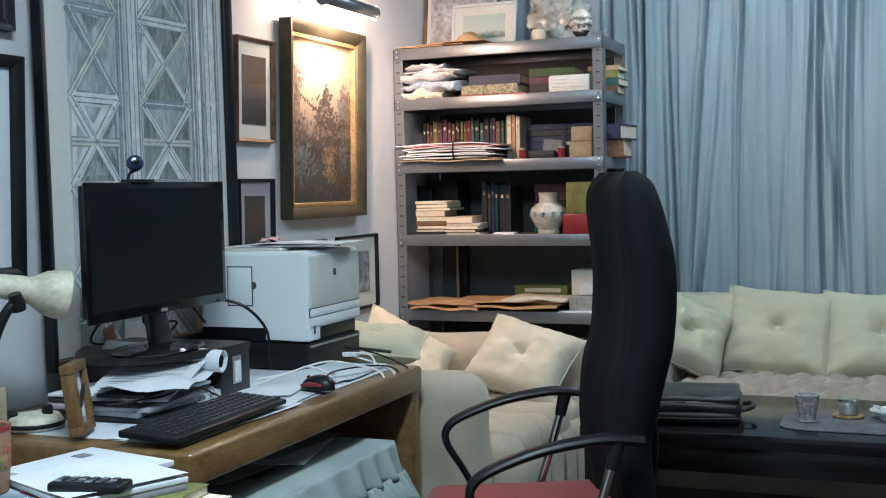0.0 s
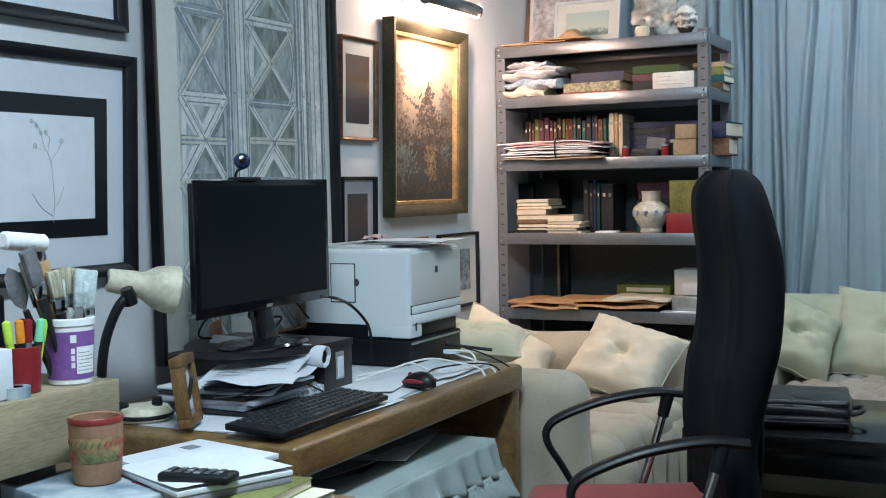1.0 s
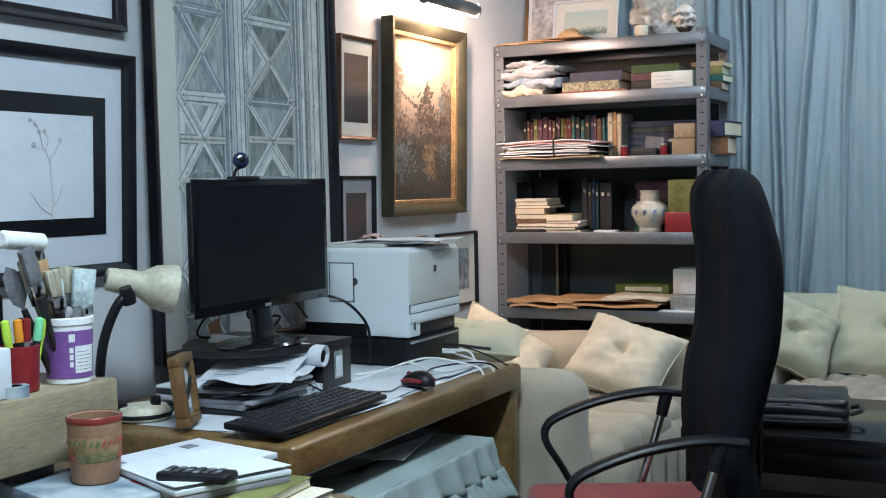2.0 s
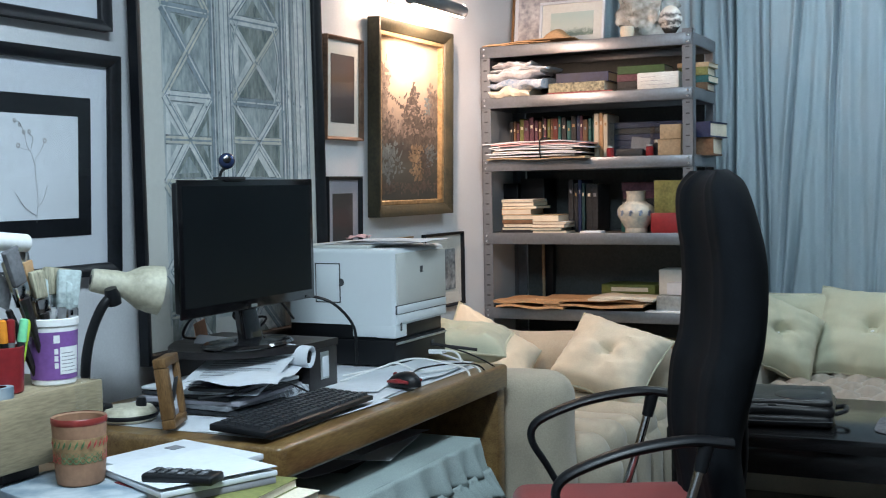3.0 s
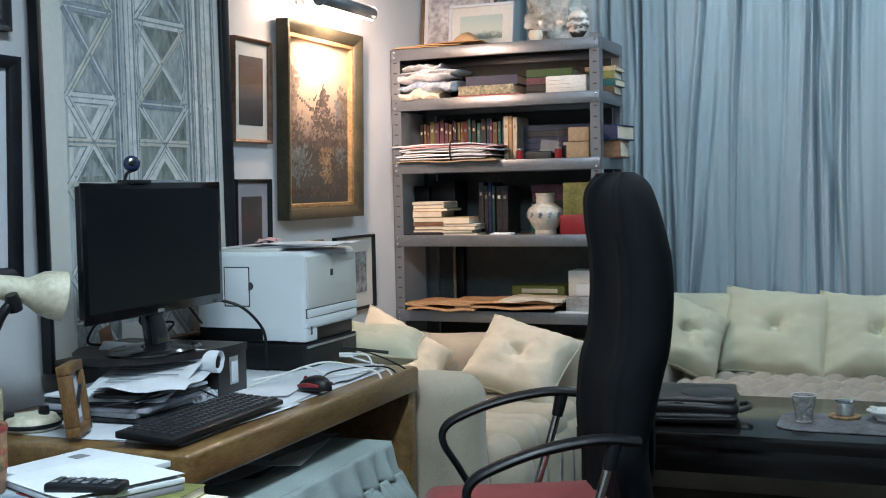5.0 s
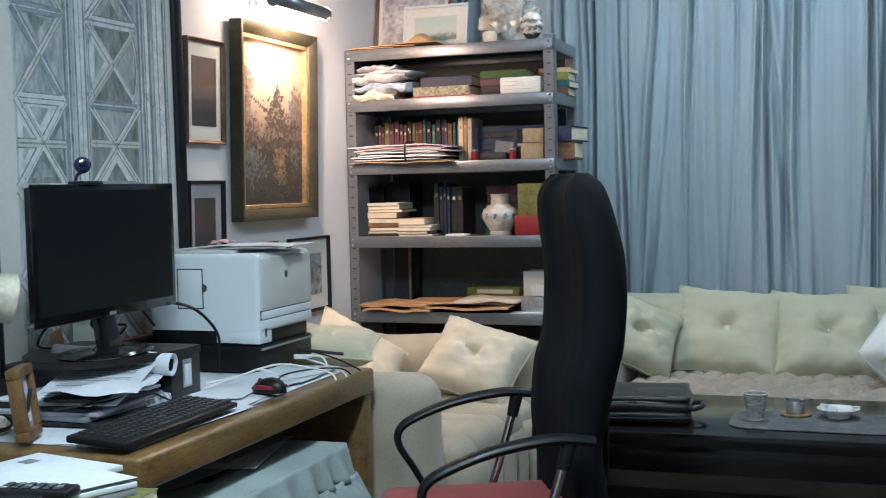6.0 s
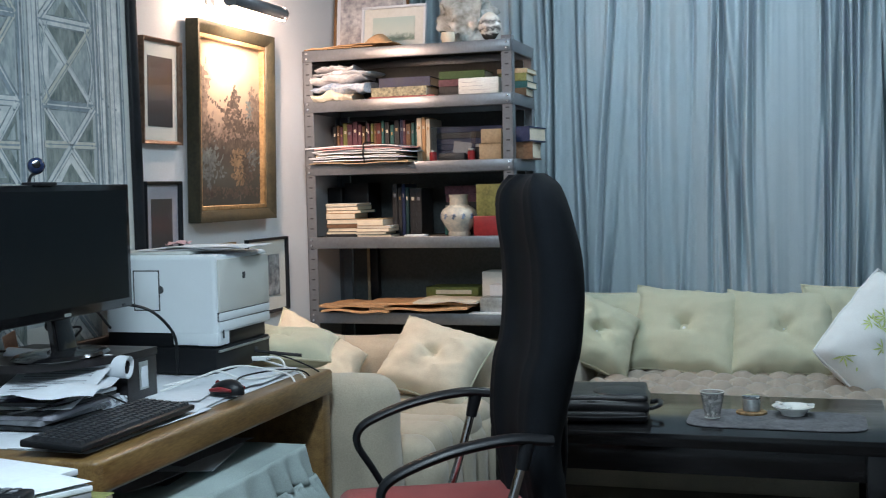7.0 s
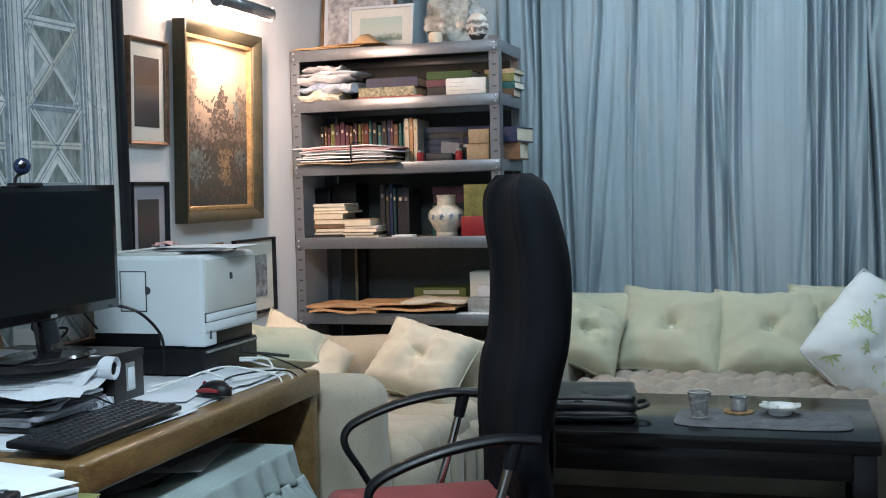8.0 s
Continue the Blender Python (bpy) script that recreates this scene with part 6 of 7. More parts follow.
solo("black_cable", tube([(-1.70, 2.15, 0.80), (-1.64, 2.26, 0.802), (-1.62, 2.38, 0.806), (-1.60, 2.44, 0.78), (-1.60, 2.50, 0.752)], 0.0026, 6), M_BLACK, (0, 0, 0), "thin black cable over the stacked papers", "cable")
solo("small_bottle", lathe([(0.012, 0), (0.013, 0.002), (0.013, 0.045), (0.009, 0.05), (0.009, 0.062)], 14), M_WHITEPLASTIC, (-1.70, 2.735, DZ + 0.004), "tiny white bottle beside the riser", "bottle")

# photo frame
ph = thing("photo_frame", (-1.715, 2.085, DZ + 0.010), "small tan wooden photo frame standing on the desk", "photo frame", rz=114, rx=-7)
for x0, x1, z0, z1 in ((-0.055, 0.055, 0, 0.022), (-0.055, 0.055, 0.138, 0.16), (-0.055, -0.033, 0.022, 0.138), (0.033, 0.055, 0.022, 0.138)):
    part("frame_rail", box(x0, x1, -0.016, 0.014, z0, z1, 0.003), M_FRAMEWOOD, ph)
part("photo", box(-0.035, 0.035, -0.004, 0.0, 0.02, 0.14, 0), M_MATGREY, ph)
part("mount", box(-0.022, 0.022, -0.0055, -0.002, 0.035, 0.125, 0), M_MATWHITE, ph)
part("strut", box(-0.012, 0.012, 0.010, 0.014, 0.0, 0.11, 0.001, m=pose(0, 0.0, 0.0, 16)), M_DARKBOOK, ph)

# gooseneck desk lamp
dl = thing("desk_lamp", (-1.885, 2.125, DZ + 0.004), "cream enamel gooseneck desk lamp with black stem", "desk lamp")
part("foot", lathe([(0.062, 0), (0.066, 0.004), (0.066, 0.016), (0.060, 0.024), (0.056, 0.03), (0.02, 0.034)], 36), M_LAMPCREAM, dl, "round scratched cream foot")
part("foot_ring", lathe([(0.067, 0.006), (0.0685, 0.009), (0.0685, 0.013), (0.067, 0.016)], 36), M_BLACK, dl)
part("switch", lathe([(0.012, 0.03), (0.013, 0.04), (0.011, 0.052)], 16, m=Matrix.Translation((0.028, 0.012, 0))), M_BLACK, dl)
part("gooseneck", tube([(-0.03, -0.03, 0.03), (-0.045, -0.085, 0.05), (-0.02, -0.118, 0.12), (-0.005, -0.118, 0.20), (0.015, -0.10, 0.27), (0.03, -0.075, 0.305)], 0.0115, 12), M_BLACK, dl, "thick black flexible stem")
part("joint", lathe([(0.016, -0.02), (0.018, 0.0), (0.014, 0.02)], 16, m=pose(0.03, -0.075, 0.30, 20)), M_BLACK, dl)
shade = pose(0.02, -0.025, 0.322, -102, 0, -38)
part("shade", lathe([(0.001, -0.077), (0.025, -0.075), (0.027, -0.071), (0.031, -0.02), (0.030, 0.0), (0.036, 0.012), (0.050, 0.035), (0.056, 0.06), (0.058, 0.085), (0.056, 0.085), (0.052, 0.055), (0.03, 0.01)], 36, m=shade, cap=False), M_LAMPCREAM, dl, "bell-shaped cream shade with worn paint")
part("vent", lathe([(0.001, -0.0775), (0.012, -0.0772), (0.012, -0.076)], 20, m=shade, cap=False), M_BLACK, dl)
bm = bmesh.new()
bmesh.ops.create_uvsphere(bm, u_segments=16, v_segments=10, radius=0.03, matrix=shade @ Matrix.Translation((0, 0, 0.05)))
part("bulb", bm, M_CERAMIC, dl, "unlit bulb")

# printer on its paper tray
pt = thing("printer", (0, 0, DZ + 0.006), "pale grey laser printer on a black paper tray", "printer")
PX0, PX1, PY0, PY1 = -2.03, -1.652, 3.028, 3.372
part("paper_tray", box(PX0, PX1 - 0.004, PY0 - 0.004, PY1 + 0.004, 0, 0.078, 0.006), M_BLACK, pt, "black lower paper tray")
part("tray_lip", box(PX1 - 0.006, PX1 + 0.002, PY0 + 0.01, PY1 - 0.004, 0.064, 0.071, 0.002), M_TIN, pt)
part("tray_handle", box(PX1 - 0.006, PX1 - 0.001, PY0 + 0.24, PY0 + 0.26, 0.03, 0.05, 0.002), M_GROOVE, pt)
part("plinth", box(PX0 + 0.004, PX1 - 0.014, PY0 + 0.006, PY1 - 0.006, 0.078, 0.125, 0.004), M_BLACK, pt)
bm = box(PX0, PX1, PY0, PY1, 0.122, 0.352, 0)
bmesh.ops.bevel(bm, geom=[e for e in bm.edges if max(v.co.z for v in e.verts) > 0.3], offset=0.016, segments=4, profile=0.5, affect="EDGES")
part("body", bm, M_PRINTER, pt)
part("side_skirt", box(-1.80, PX1 - 0.002, PY0 + 0.0005, PY0 + 0.03, 0.086, 0.124, 0.003), M_PRINTER, pt)
part("corner_skirt", box(-1.72, PX1 - 0.0005, PY0 + 0.001, PY0 + 0.075, 0.084, 0.124, 0.004), M_PRINTER, pt)
part("front_panel", box(PX1 - 0.004, PX1 + 0.006, PY0 + 0.010, PY1 - 0.008, 0.182, 0.338, 0.005), M_PRINTERWARM, pt, "beige-grey front cover")
part("tray_front", box(PX1 - 0.004, PX1 + 0.005, PY0 + 0.008, PY1 - 0.006, 0.156, 0.180, 0.003), M_PRINTER, pt)
part("tray_front", box(PX1 - 0.004, PX1 + 0.004, PY0 + 0.008, PY1 - 0.006, 0.126, 0.154, 0.003), M_PRINTER, pt)
part("seam", box(PX1 - 0.004, PX1 + 0.002, PY0 + 0.008, PY1 - 0.008, 0.1545, 0.1825, 0), M_GROOVE, pt)
part("badge", box(PX1 + 0.005, PX1 + 0.0072, PY0 + 0.155, PY0 + 0.173, 0.272, 0.292, 0.0015), M_GROOVE, pt, "small dark square badge")
part("slot", box(PX1 + 0.002, PX1 + 0.0052, PY0 + 0.028, PY0 + 0.033, 0.105, 0.130, 0), M_GROOVE, pt)
door = part("side_door", box(-1.925, -1.842, PY0 - 0.003, PY0 + 0.004, 0.190, 0.305, 0.003), M_PRINTER, pt, "small hinged side door")
part("door_seam", box(-1.928, -1.839, PY0 - 0.0012, PY0 + 0.003, 0.187, 0.308, 0), M_GROOVE, door)
part("finger_pull", lathe([(0.001, 0), (0.012, 0), (0.012, 0.003)], 18, m=pose(-1.838, PY0 + 0.001, 0.25, 90)), M_GROOVE, door)
part("top_lid", box(PX0 + 0.03, PX1 - 0.10, PY0 + 0.02, PY1 - 0.02, 0.351, 0.362, 0.005), M_PRINTERWARM, pt)
for k, (x, y, rz) in enumerate(((-1.80, 3.17, 6), (-1.77, 3.20, -8), (-1.75, 3.22, 3))):
    leaf("paper_sheet", x, y, DZ + 0.3685 + 0.0025 * k, 0.29, 0.21, rz, M_PAPER, "loose printed sheet lying on the printer top", 40 + k, 0.005, group="sheets on the printer")
leaf("pink_slip", -1.83, 3.13, DZ + 0.385, 0.06, 0.12, 20, M_PINK, "small pink printed slip on the printer", 50, 0.012)
solo("printer_cable", tube([(-1.95, 2.90, 0.95), (-1.86, 2.86, 0.97), (-1.78, 2.88, 0.95), (-1.74, 2.93, 0.88), (-1.76, 2.98, 0.80), (-1.77, 3.00, 0.752)], 0.0045, 7), M_BLACK, (0, 0, 0), "black cable looping in front of the printer", "cable")

# ---- cloth-covered stand under the desk ----
ut = thing("small_stand", (0, 0, 0), "small stand under the desk with frilled cloth", "stand")
UX0, UX1, UY0, UY1, UZ = -2.0, -1.335, 2.15, 2.92, 0.575
part("top", box(UX0, UX1, UY0, UY1, UZ - 0.02, UZ, 0.004), M_DESKWOOD, ut)
for x in (UX0 + 0.03, UX1 - 0.07):
    for y in (UY0 + 0.03, UY1 - 0.07):
        part("leg", box(x, x + 0.04, y, y + 0.04, 0, UZ - 0.02, 0.003), M_DESKWOOD, ut)
cl = thing("table_cloth", (0, 0, UZ), "pale green cotton cloth with gathered frill hem", "tablecloth")
part("cover", sheet(UX1 - UX0 + 0.004, UY1 - UY0 + 0.004, 14, 14, lambda u, v: 0.004 + 0.002 * noise.noise(Vector((u * 6, v * 6, 4))), 0.002, m=Matrix.Translation(((UX0 + UX1) / 2, (UY0 + UY1) / 2, 0))), M_CLOTH, cl)


def frill(z0, z1, out0, out1, waves, amp, name, label):
    """The hanging edge along the front and the far end, waved more towards its hem."""
    bm = bmesh.new()
    n, rows = 150, 7
    grid = []
    for i in range(n + 1):
        s = i / n * (0.77 + 0.60)
        if s < 0.77:
            base, normal = Vector((UX1, UY0 + s, 0)), Vector((1, 0, 0))
        else:
            base, normal = Vector((UX1 - (s - 0.77), UY1, 0)), Vector((0, 1, 0))
        turn = math.exp(-((s - 0.77) / 0.05) ** 2)
        normal = (normal + turn * Vector((0.6, 0.6, 0))).normalized()
        col = []
        for j in range(rows + 1):
            f = j / rows
            wob = amp * 1.25 * f * math.sin(waves * s * math.tau + 1.5 * math.sin(9 * s)) + 0.01 * f * noise.noise(Vector((s * 7, f * 2, 1)))
            p = base + normal * (out0 + (out1 - out0) * f + wob)
            p.z = z0 + (z1 - z0) * f - 0.03 * f * turn
            col.append(bm.verts.new(p))
        grid.append(col)
    for a, b in zip(grid, grid[1:]):
        for j in range(rows):
            bm.faces.new((a[j], b[j], b[j + 1], a[j + 1]))
    ob = part(name, bm, M_CLOTH, cl, label)
    ob.modifiers.new("thickness", "SOLIDIFY").thickness = 0.0015


frill(0.0036, -0.085, 0.0022, 0.030, 9, 0.012, "drop", "")
frill(-0.078, -0.135, 0.030, 0.066, 26, 0.019, "hem_frill", "gathered frill hem")
# the grey sheets are white paper with the desk's shade in their colour
for k, (x, y, rz, m) in enumerate(((-1.60, 2.55, 8, M_DARKBOOK), (-1.60, 2.50, -12, M_MATGREY), (-1.56, 2.66, 14, M_PAPER), (-1.60, 2.72, -5, M_MATGREY))):
    leaf("paper_sheet", x, y, UZ + 0.010 + 0.004 * k, 0.24, 0.33, rz, m, "loose sheet lying on the cloth-covered stand", 60 + k, 0.006, group="papers on the stand")

# ---- side table beside the camera ----
st = thing("side_table", (0, 0, 0), "plain wooden side table crowded with books and tools", "table")
part("tabletop", box(-2.0, -1.14, 1.05, 1.86, 0.665, 0.70, 0.005), M_DESKWOOD, st)
for x in (-1.97, -1.22):
    for y in (1.08, 1.78):
        part("leg", box(x, x + 0.05, y, y + 0.05, 0, 0.665, 0.004), M_DESKWOOD, st)
stack = ((-1.34, 1.66, 0.36, 0.30, 0.016, M_DARKBOOK, "dark magazine at the bottom of the stack", 3), (-1.31, 1.655, 0.34, 0.26, 0.016, M_PAPEROLD, "cream booklet in the stack by the desk", -2), (-1.33, 1.64, 0.31, 0.26, 0.018, M_GREENBOOK, "olive covered book in the stack by the desk", 4))
z = 0.70
for x, y, w, d, h, m, label, rz in stack:
    loose_book((x, y, z), w, d, h, m, label, rz, "stack of books by the desk", spine="-x")
    z += h
solo("spine_label", box(-0.03, 0.03, -0.001, 0.001, 0, 0.028, 0), M_YELLOW, (-1.235, 1.512, 0.726), "yellow paper label on a book spine", "label", rz=4)
nb = thing("notebook", (-1.34, 1.655, z), "open white notepad with torn edge by the remote", "notebook", rz=-24)
part("page_block", box(-0.15, 0.10, -0.10, 0.13, 0.014, 0.024, 0.002), M_PAPER, nb)
part("lower_pad", box(-0.145, 0.098, -0.095, 0.128, 0, 0.0138, 0.002), M_MATGREY, nb)
part("top_page", sheet(0.25, 0.23, 8, 8, lambda u, v: 0.0255 + 0.006 * u * u, m=Matrix.Translation((-0.025, 0.015, 0))), M_PAPER, nb)
nb = thing("writing_pad", (-1.455, 1.79, 0.70), "white writing pad lying behind the notebook", "notebook", rz=-12)
part("page_block", box(-0.12, 0.12, -0.12, 0.10, 0.054, 0.066, 0.002), M_PAPER, nb)
part("lower_book", box(-0.118, 0.118, -0.118, 0.10, 0.024, 0.0535, 0.003), M_TEAL, nb)
part("lower_book", box(-0.115, 0.116, -0.115, 0.10, 0, 0.0235, 0.003), M_PAPEROLD, nb)
part("printed_mark", box(-0.085, -0.055, 0.02, 0.05, 0.0655, 0.0672, 0), M_INK, nb)
rc = thing("remote_control", (-1.298, 1.592, z + 0.027), "black remote control lying on the white notepad", "remote control", rz=10)
part("body", box(-0.068, 0.068, -0.026, 0.026, 0, 0.017, 0.006, 3), M_BLACK, rc)
for i in range(6):
    for j in range(3):
        part("button", box(-0.058 + 0.019 * i, -0.046 + 0.019 * i, -0.018 + 0.013 * j, -0.009 + 0.013 * j, 0.0165, 0.0195, 0.001, 1), M_GROOVE if (i + j) % 3 else M_INK, rc)
for k, (m, label) in enumerate(((M_SKYBLUE, "pale blue printed magazine under the mug"), (M_PAPER, "white magazine under the mug"))):
    solo("magazine", box(-0.15, 0.15, -0.11, 0.11, 0, 0.030, 0.004), m, (-1.50, 1.555, 0.730 - 0.030 * k), label, "magazine", "magazines under the mug", -18 + 6 * k)
solo("red_photo_print", box(-0.03, 0.03, -0.02, 0.02, 0, 0.0012, 0), M_RED, (-1.415, 1.60, 0.7605), "small red printed picture on the magazine", "print", rz=-18)
mug = thing("mug", (-1.512, 1.572, 0.760), "terracotta mug with red and green lattice band", "mug")
part("body", lathe([(0.036, 0), (0.041, 0.003), (0.043, 0.012), (0.045, 0.04), (0.047, 0.085), (0.0485, 0.118), (0.0475, 0.121), (0.044, 0.118), (0.042, 0.06), (0.036, 0.012), (0.01, 0.008)], 44, cap=False), M_CLAY, mug)
part("rim_band", lathe([(0.0486, 0.110), (0.0492, 0.112), (0.0492, 0.120), (0.0478, 0.1218)], 44, cap=False), mat("dark_red_glaze", (0.22, 0.03, 0.025), 0.3, vary=0.1), mug, "dark red glazed rim")
M_MUGGREEN = mat("green_glaze", (0.06, 0.14, 0.05), 0.35, vary=0.15)
M_MUGRED = mat("red_glaze", (0.34, 0.035, 0.03), 0.35, vary=0.15)
band = lathe([(0.0452, 0.042), (0.0460, 0.043), (0.0475, 0.086), (0.0470, 0.087)], 44, cap=False)
part("painted_band", band, M_CORK, mug)
for k in range(26):
    a = math.tau * k / 26
    for zz in (0.049, 0.058):
        bm = tube([(0.0457 * math.cos(a + t), 0.0457 * math.sin(a + t), zz + h_) for t, h_ in ((-0.11, 0), (0, 0.0055), (0.11, 0), (0, -0.0055), (-0.11, 0))], 0.0011, 5, steps=3)
        part("lattice_mark", bm, M_MUGRED if math.sin(a * 2) > 0 else M_MUGGREEN, mug)
    bm = tube([(0.0460 * math.cos(a - 0.05), 0.0460 * math.sin(a - 0.05), 0.069), (0.0461 * math.cos(a + 0.03), 0.0461 * math.sin(a + 0.03), 0.076), (0.0466 * math.cos(a + 0.09), 0.0466 * math.sin(a + 0.09), 0.083)], [0.0012, 0.0025, 0.001], 6)
    part("leaf_mark", bm, M_MUGRED if math.sin(a * 2 + 1) > 0 else M_MUGGREEN, mug)

# pine box with brushes
CZ = 0.918
crate = thing("pine_box", (0, 0, 0), "raw pine box partly wrapped in clear film", "box")
part("front_board", box(-1.625, -1.600, 1.10, 1.732, 0.785, CZ, 0.004), M_PINE, crate)
part("top_board", box(-1.95, -1.6255, 1.10, 1.732, CZ - 0.025, CZ, 0.004), M_PINE, crate)
part("end_board", box(-1.95, -1.6255, 1.706, 1.731, 0.785, CZ - 0.0255, 0.004), M_PINE, crate)
part("knot", lathe([(0.001, 0), (0.006, 0.0002), (0.007, -0.001)], 12, m=pose(-1.5998, 1.60, 0.83, 0, 90)), M_BROWNBOOK, crate)
film = part("film_wrap", box(-1.70, -1.5985, 1.655, 1.7335, 0.783, CZ + 0.0015, 0.003), M_CLEAR, crate, "crinkled clear plastic film")
film.visible_shadow = False
for y in (1.20, 1.50):
    part("foot_block", box(-1.93, -1.63, y, y + 0.09, 0.70, 0.785, 0.004), M_DARKWOOD, crate)
solo("glass_sheet", box(-1.60, -1.36, 1.30, 1.45, 0.70, 0.712, 0.002), M_GREYSLATE, (0, 0, 0), "grey speckled sheet lying on the side table", "sheet")

tb = thing("paint_tub", (-1.655, 1.66, CZ), "white plastic tub with purple printed label, full of brushes", "tub")
part("pail", lathe([(0.038, 0), (0.041, 0.003), (0.0465, 0.112), (0.049, 0.114), (0.049, 0.126), (0.0465, 0.128), (0.045, 0.112), (0.036, 0.01)], 44, cap=False), M_WHITEPLASTIC, tb)
wrap = bmesh.new()
pts = []
for i in range(25):
    a = radians(-130 + 200 * i / 24)
    pts.append([wrap.verts.new((r * math.cos(a), r * math.sin(a), zz)) for r, zz in ((0.0425, 0.012), (0.0468, 0.103))])
for a, b in zip(pts, pts[1:]):
    wrap.faces.new((a[0], b[0], b[1], a[1]))
part("label", wrap, M_PURPLE, tb, "purple wrap-round label")


def on_tub(a0, a1, z0, z1, m, name):
    bm = bmesh.new()
    cols = []
    for i in range(7):
        a = radians(a0 + (a1 - a0) * i / 6)
        cols.append([bm.verts.new(((0.0428 + 0.0463 * (z_ - 0.012) / 0.91 * 0.09 + 0.0006 + 0.043 * (z_ - 0.012)) * math.cos(a), (0.0428 + 0.0463 * (z_ - 0.012) / 0.91 * 0.09 + 0.0006 + 0.043 * (z_ - 0.012)) * math.sin(a), z_)) for z_ in (z0, z1)])
    for a, b in zip(cols, cols[1:]):
        bm.faces.new((a[0], b[0], b[1], a[1]))
    part(name, bm, m, tb)


on_tub(-30, 25, 0.022, 0.074, M_WHITEPLASTIC, "white_panel")
on_tub(-44, -30, 0.082, 0.097, M_WHITEPLASTIC, "white_emblem")
for k in range(3):
    on_tub(-43, -34, 0.034 + 0.0135 * k, 0.0445 + 0.0135 * k, M_WHITEPLASTIC, "pictogram_box")
for k in range(6):
    on_tub(-26, 21 - 8 * (k % 3), 0.0275 + 0.0068 * k, 0.0292 + 0.0068 * k, M_INK, "small_print_bar")


def brush(x, y, lean, rz, long, wide, m_head, m_handle, label, head=0.06):
    """A paint brush standing head up in a pot."""
    ob = thing("paint_brush", (x, y, CZ + 0.012), label, "paint brush", "brushes in the tub", rz=rz, ry=lean)
    part("handle", tube([(0, 0, 0), (0, 0, long * 0.5), (0, 0, long)], [0.004, 0.006, wide * 0.35], 8), m_handle, ob)
    part("ferrule", box(-wide / 2, wide / 2, -0.006, 0.006, long, long + 0.028, 0.002), M_CHROME, ob)
    bm = box(-wide / 2, wide / 2, -0.006, 0.006, long + 0.028, long + 0.028 + head, 0.003, 2)
    for v in bm.verts:
        f = (v.co.z - long - 0.028) / head
        v.co.x *= 1 + 0.15 * f
        v.co.z += 0.008 * noise.noise(v.co * 60)
    part("bristles", bm, m_head, ob)


brush(-1.648, 1.675, 6, 70, 0.105, 0.042, M_BRISTLEBLUE, M_WHITEPLASTIC, "wide paint brush with pale caked bristles", 0.07)
brush(-1.640, 1.690, 3, 95, 0.10, 0.030, M_BRISTLEBLUE, M_WHITEPLASTIC, "narrow paint brush with pale bristles", 0.055)
brush(-1.665, 1.680, 2, 80, 0.13, 0.055, M_BRISTLE, M_WHITEPLASTIC, "wide paint brush with straw bristles", 0.05)
brush(-1.660, 1.645, -16, 80, 0.15, 0.035, M_BRISTLE, M_PINE, "old paint brush leaning over the tub rim", 0.06)
brush(-1.650, 1.640, -20, 95, 0.17, 0.032, M_GREYSLATE, M_DARKWOOD, "dark-handled paint brush leaning far over", 0.07)
brush(-1.640, 1.650, -11, 88, 0.13, 0.028, M_BRISTLE, M_DARKWOOD, "thin worn paint brush among others", 0.05)
for k, (dy, lean, long) in enumerate(((-0.012, -9, 0.19), (-0.02, -24, 0.15))):
    sp = thing("palette_knife", (-1.665, 1.648 + dy, CZ + 0.012), "broad dark palette knife standing in the tub", "palette knife", "brushes in the tub", rz=86, ry=lean)
    part("handle", tube([(0, 0, 0), (0, 0, long * 0.6), (0, 0, long)], [0.006, 0.009, 0.006], 8), M_DARKWOOD, sp)
    bm = lathe([(0.001, 0), (0.017, 0.02), (0.021, 0.045), (0.016, 0.075), (0.001, 0.09)], 16, m=Matrix.Translation((0, 0, long)) @ Matrix.Diagonal((1, 0.1, 1, 1)))
    part("blade", bm, M_GREYSLATE, sp, "rounded dull blade")
brush(-1.652, 1.655, -6, 60, 0.12, 0.026, M_BRISTLEBLUE, M_PINE, "small paint brush with pale tip", 0.045)
brush(-1.668, 1.655, -13, 100, 0.155, 0.024, M_MANILA, M_PINE, "thin paint brush with ochre bristles", 0.05)
rollr = thing("paint_roller", (-1.66, 1.635, CZ + 0.012), "white foam paint roller on a bent wire", "paint roller")
part("wire", tube([(0, 0.0, 0), (0, -0.01, 0.12), (0, -0.035, 0.20), (0, -0.03, 0.245), (0, -0.055, 0.262), (0, -0.075, 0.262)], 0.003, 7), M_CHROME, rollr)
part("sleeve", lathe([(0.012, -0.05), (0.017, -0.046), (0.017, 0.046), (0.012, 0.05)], 20, m=pose(0, -0.075, 0.265, 84)), M_WHITEPLASTIC, rollr)
bk = thing("black_holder", (-1.72, 1.735, CZ + 0.02), "round black plastic cap beside the tub", "cap", ry=90, rz=20)
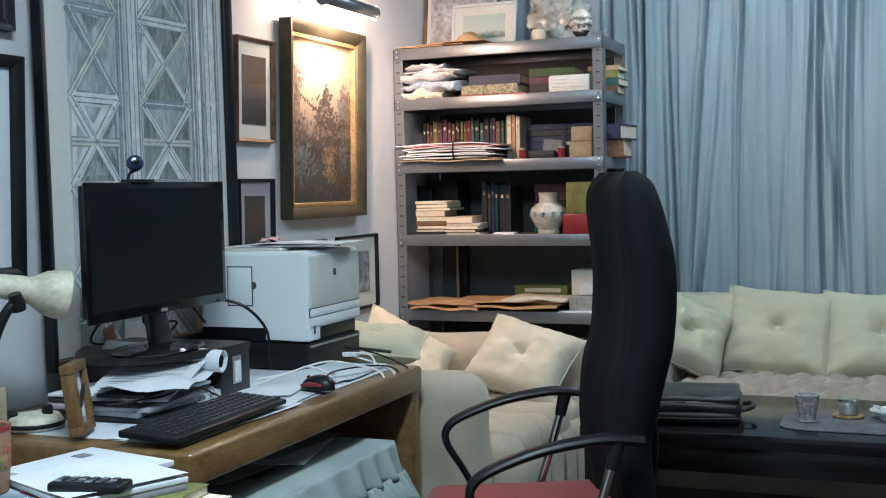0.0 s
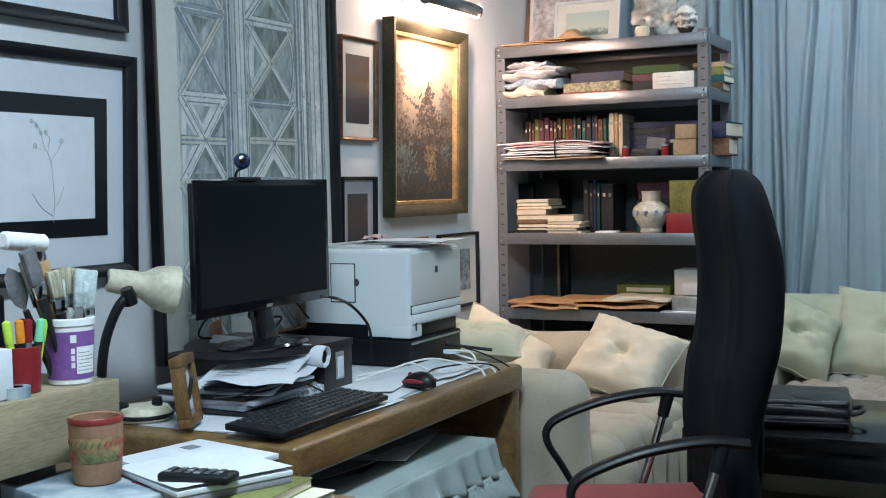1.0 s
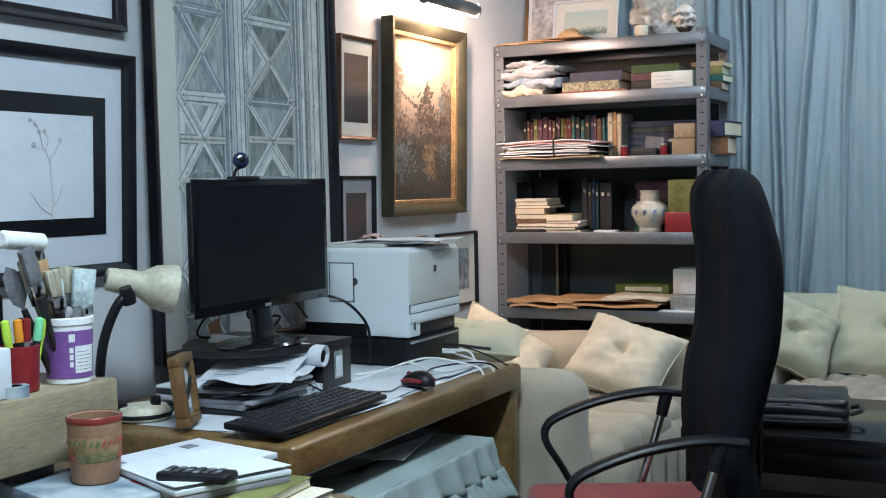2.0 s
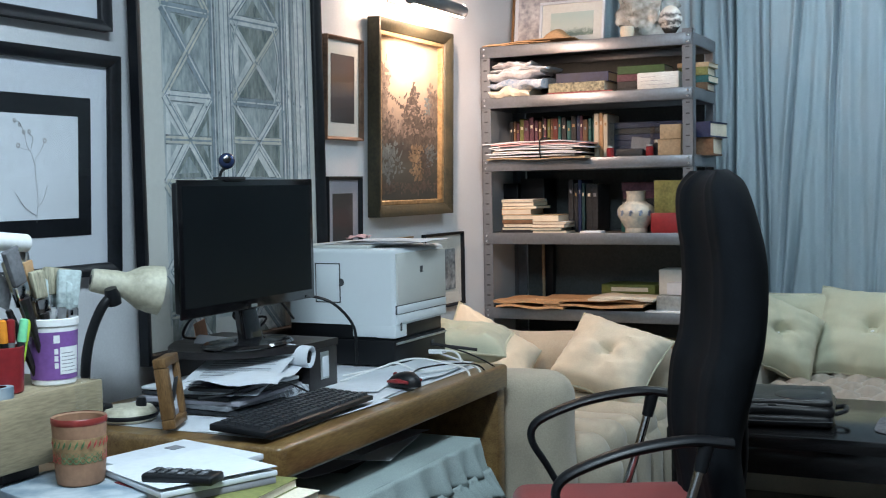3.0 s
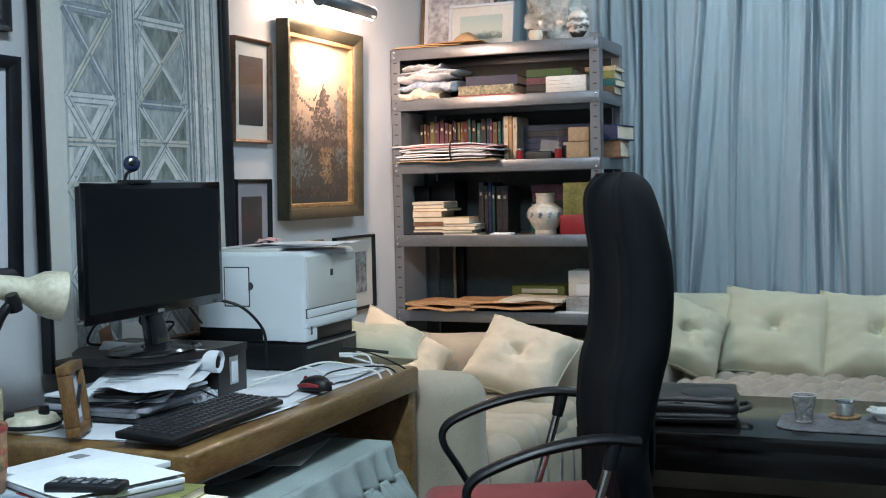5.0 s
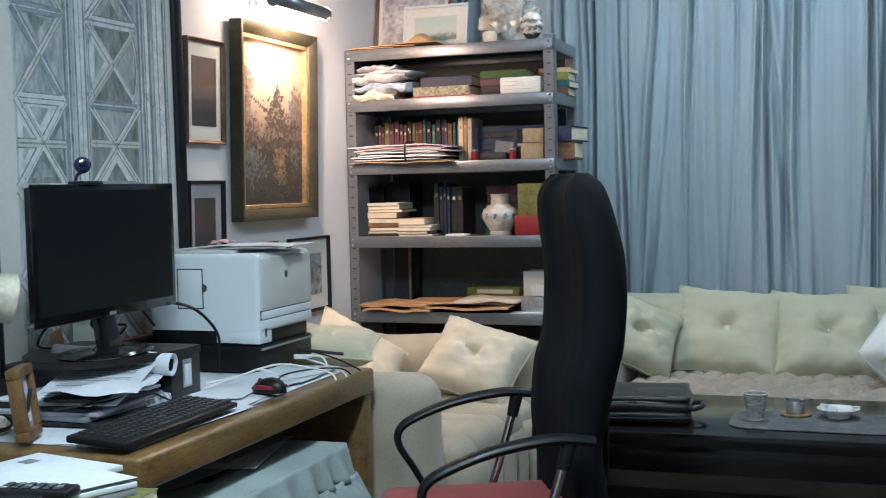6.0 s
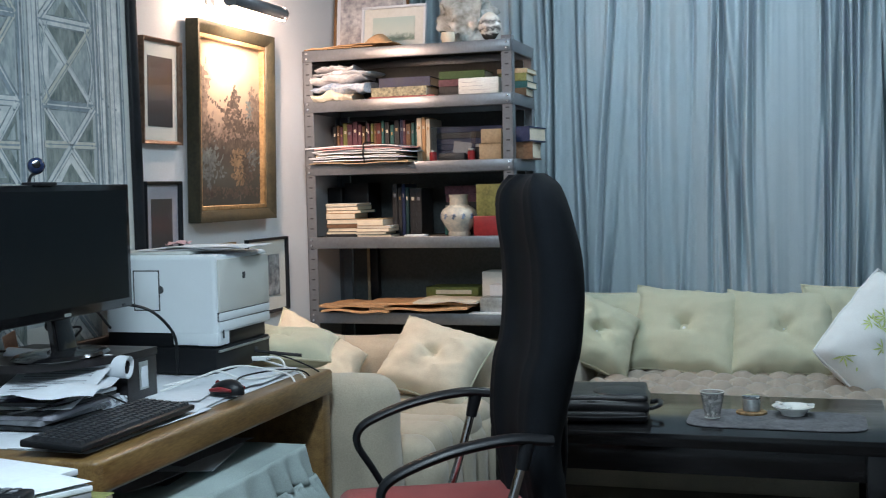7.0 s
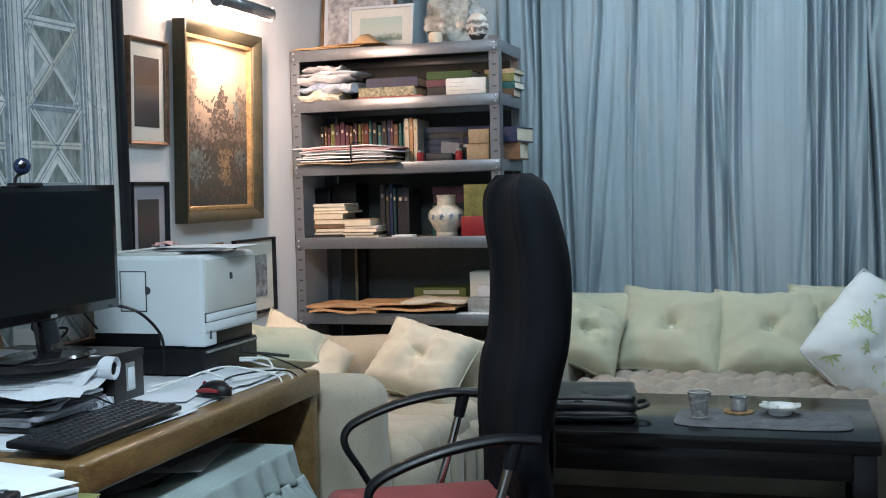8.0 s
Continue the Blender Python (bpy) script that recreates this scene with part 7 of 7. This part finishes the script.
part("shell", lathe([(0.02, -0.02), (0.032, -0.018), (0.034, 0.012), (0.026, 0.02)], 24, m=Matrix.Translation((-0.06, 0, 0))), M_BLACK, bk)
part("foot", box(-0.03, 0.02, -0.02, 0.02, -0.015, 0.015, 0.004), M_BLACK, bk)
solo("black_case", box(-0.06, 0.06, -0.05, 0.05, 0, 0.18, 0.008, 3), M_BLACK, (-1.76, 1.50, CZ), "tall black plastic case behind the pens", "case")

pot = thing("pen_pot", (-1.662, 1.545, CZ), "dark red plastic pot holding markers", "pot")
part("pot", lathe([(0.030, 0), (0.033, 0.003), (0.036, 0.085), (0.034, 0.086), (0.031, 0.01)], 34, cap=False), M_RED, pot)
for k, (dx, dy, lean, rz, m, m2, label) in enumerate(((0.012, 0.014, 9, 60, M_MINT, M_DARKBOOK, "mint green highlighter pen in the pot"), (0.006, 0.022, 12, 75, M_LIME, M_LIME, "lime highlighter pen in the pot"), (0.014, -0.006, -3, 40, M_ORANGE, M_BLACK, "orange marker pen in the pot"), (0.0, -0.012, -8, 80, M_LIME, M_LIME, "yellow-green highlighter in the pot"), (-0.008, 0.004, 4, 20, M_BLACK, M_BLACK, "black marker pen in the pot"), (0.010, 0.004, 2, 50, M_RED, M_TIN, "red ballpoint pen in the pot"))):
    pen = thing("marker_pen", (-1.662 + dx, 1.545 + dy, CZ + 0.008), label, "pen", "pens in the pot", rz=rz, ry=lean)
    part("barrel", lathe([(0.006, 0), (0.0075, 0.005), (0.0075, 0.09)], 14), m2, pen)
    part("cap", lathe([(0.008, 0.085), (0.0085, 0.088), (0.008, 0.125), (0.004, 0.128)], 14), m, pen, "bright pen cap")
solo("card_box", box(-0.03, 0.03, -0.03, 0.03, 0, 0.09, 0.003), M_PAPER, (-1.655, 1.462, CZ), "white card box beside the pens", "box")
solo("tape_roll", lathe([(0.014, 0), (0.026, 0), (0.026, 0.02), (0.014, 0.02)], 28, cap=False), M_SKYBLUE, (-1.63, 1.50, CZ), "blue tape roll lying on the pine box", "tape")
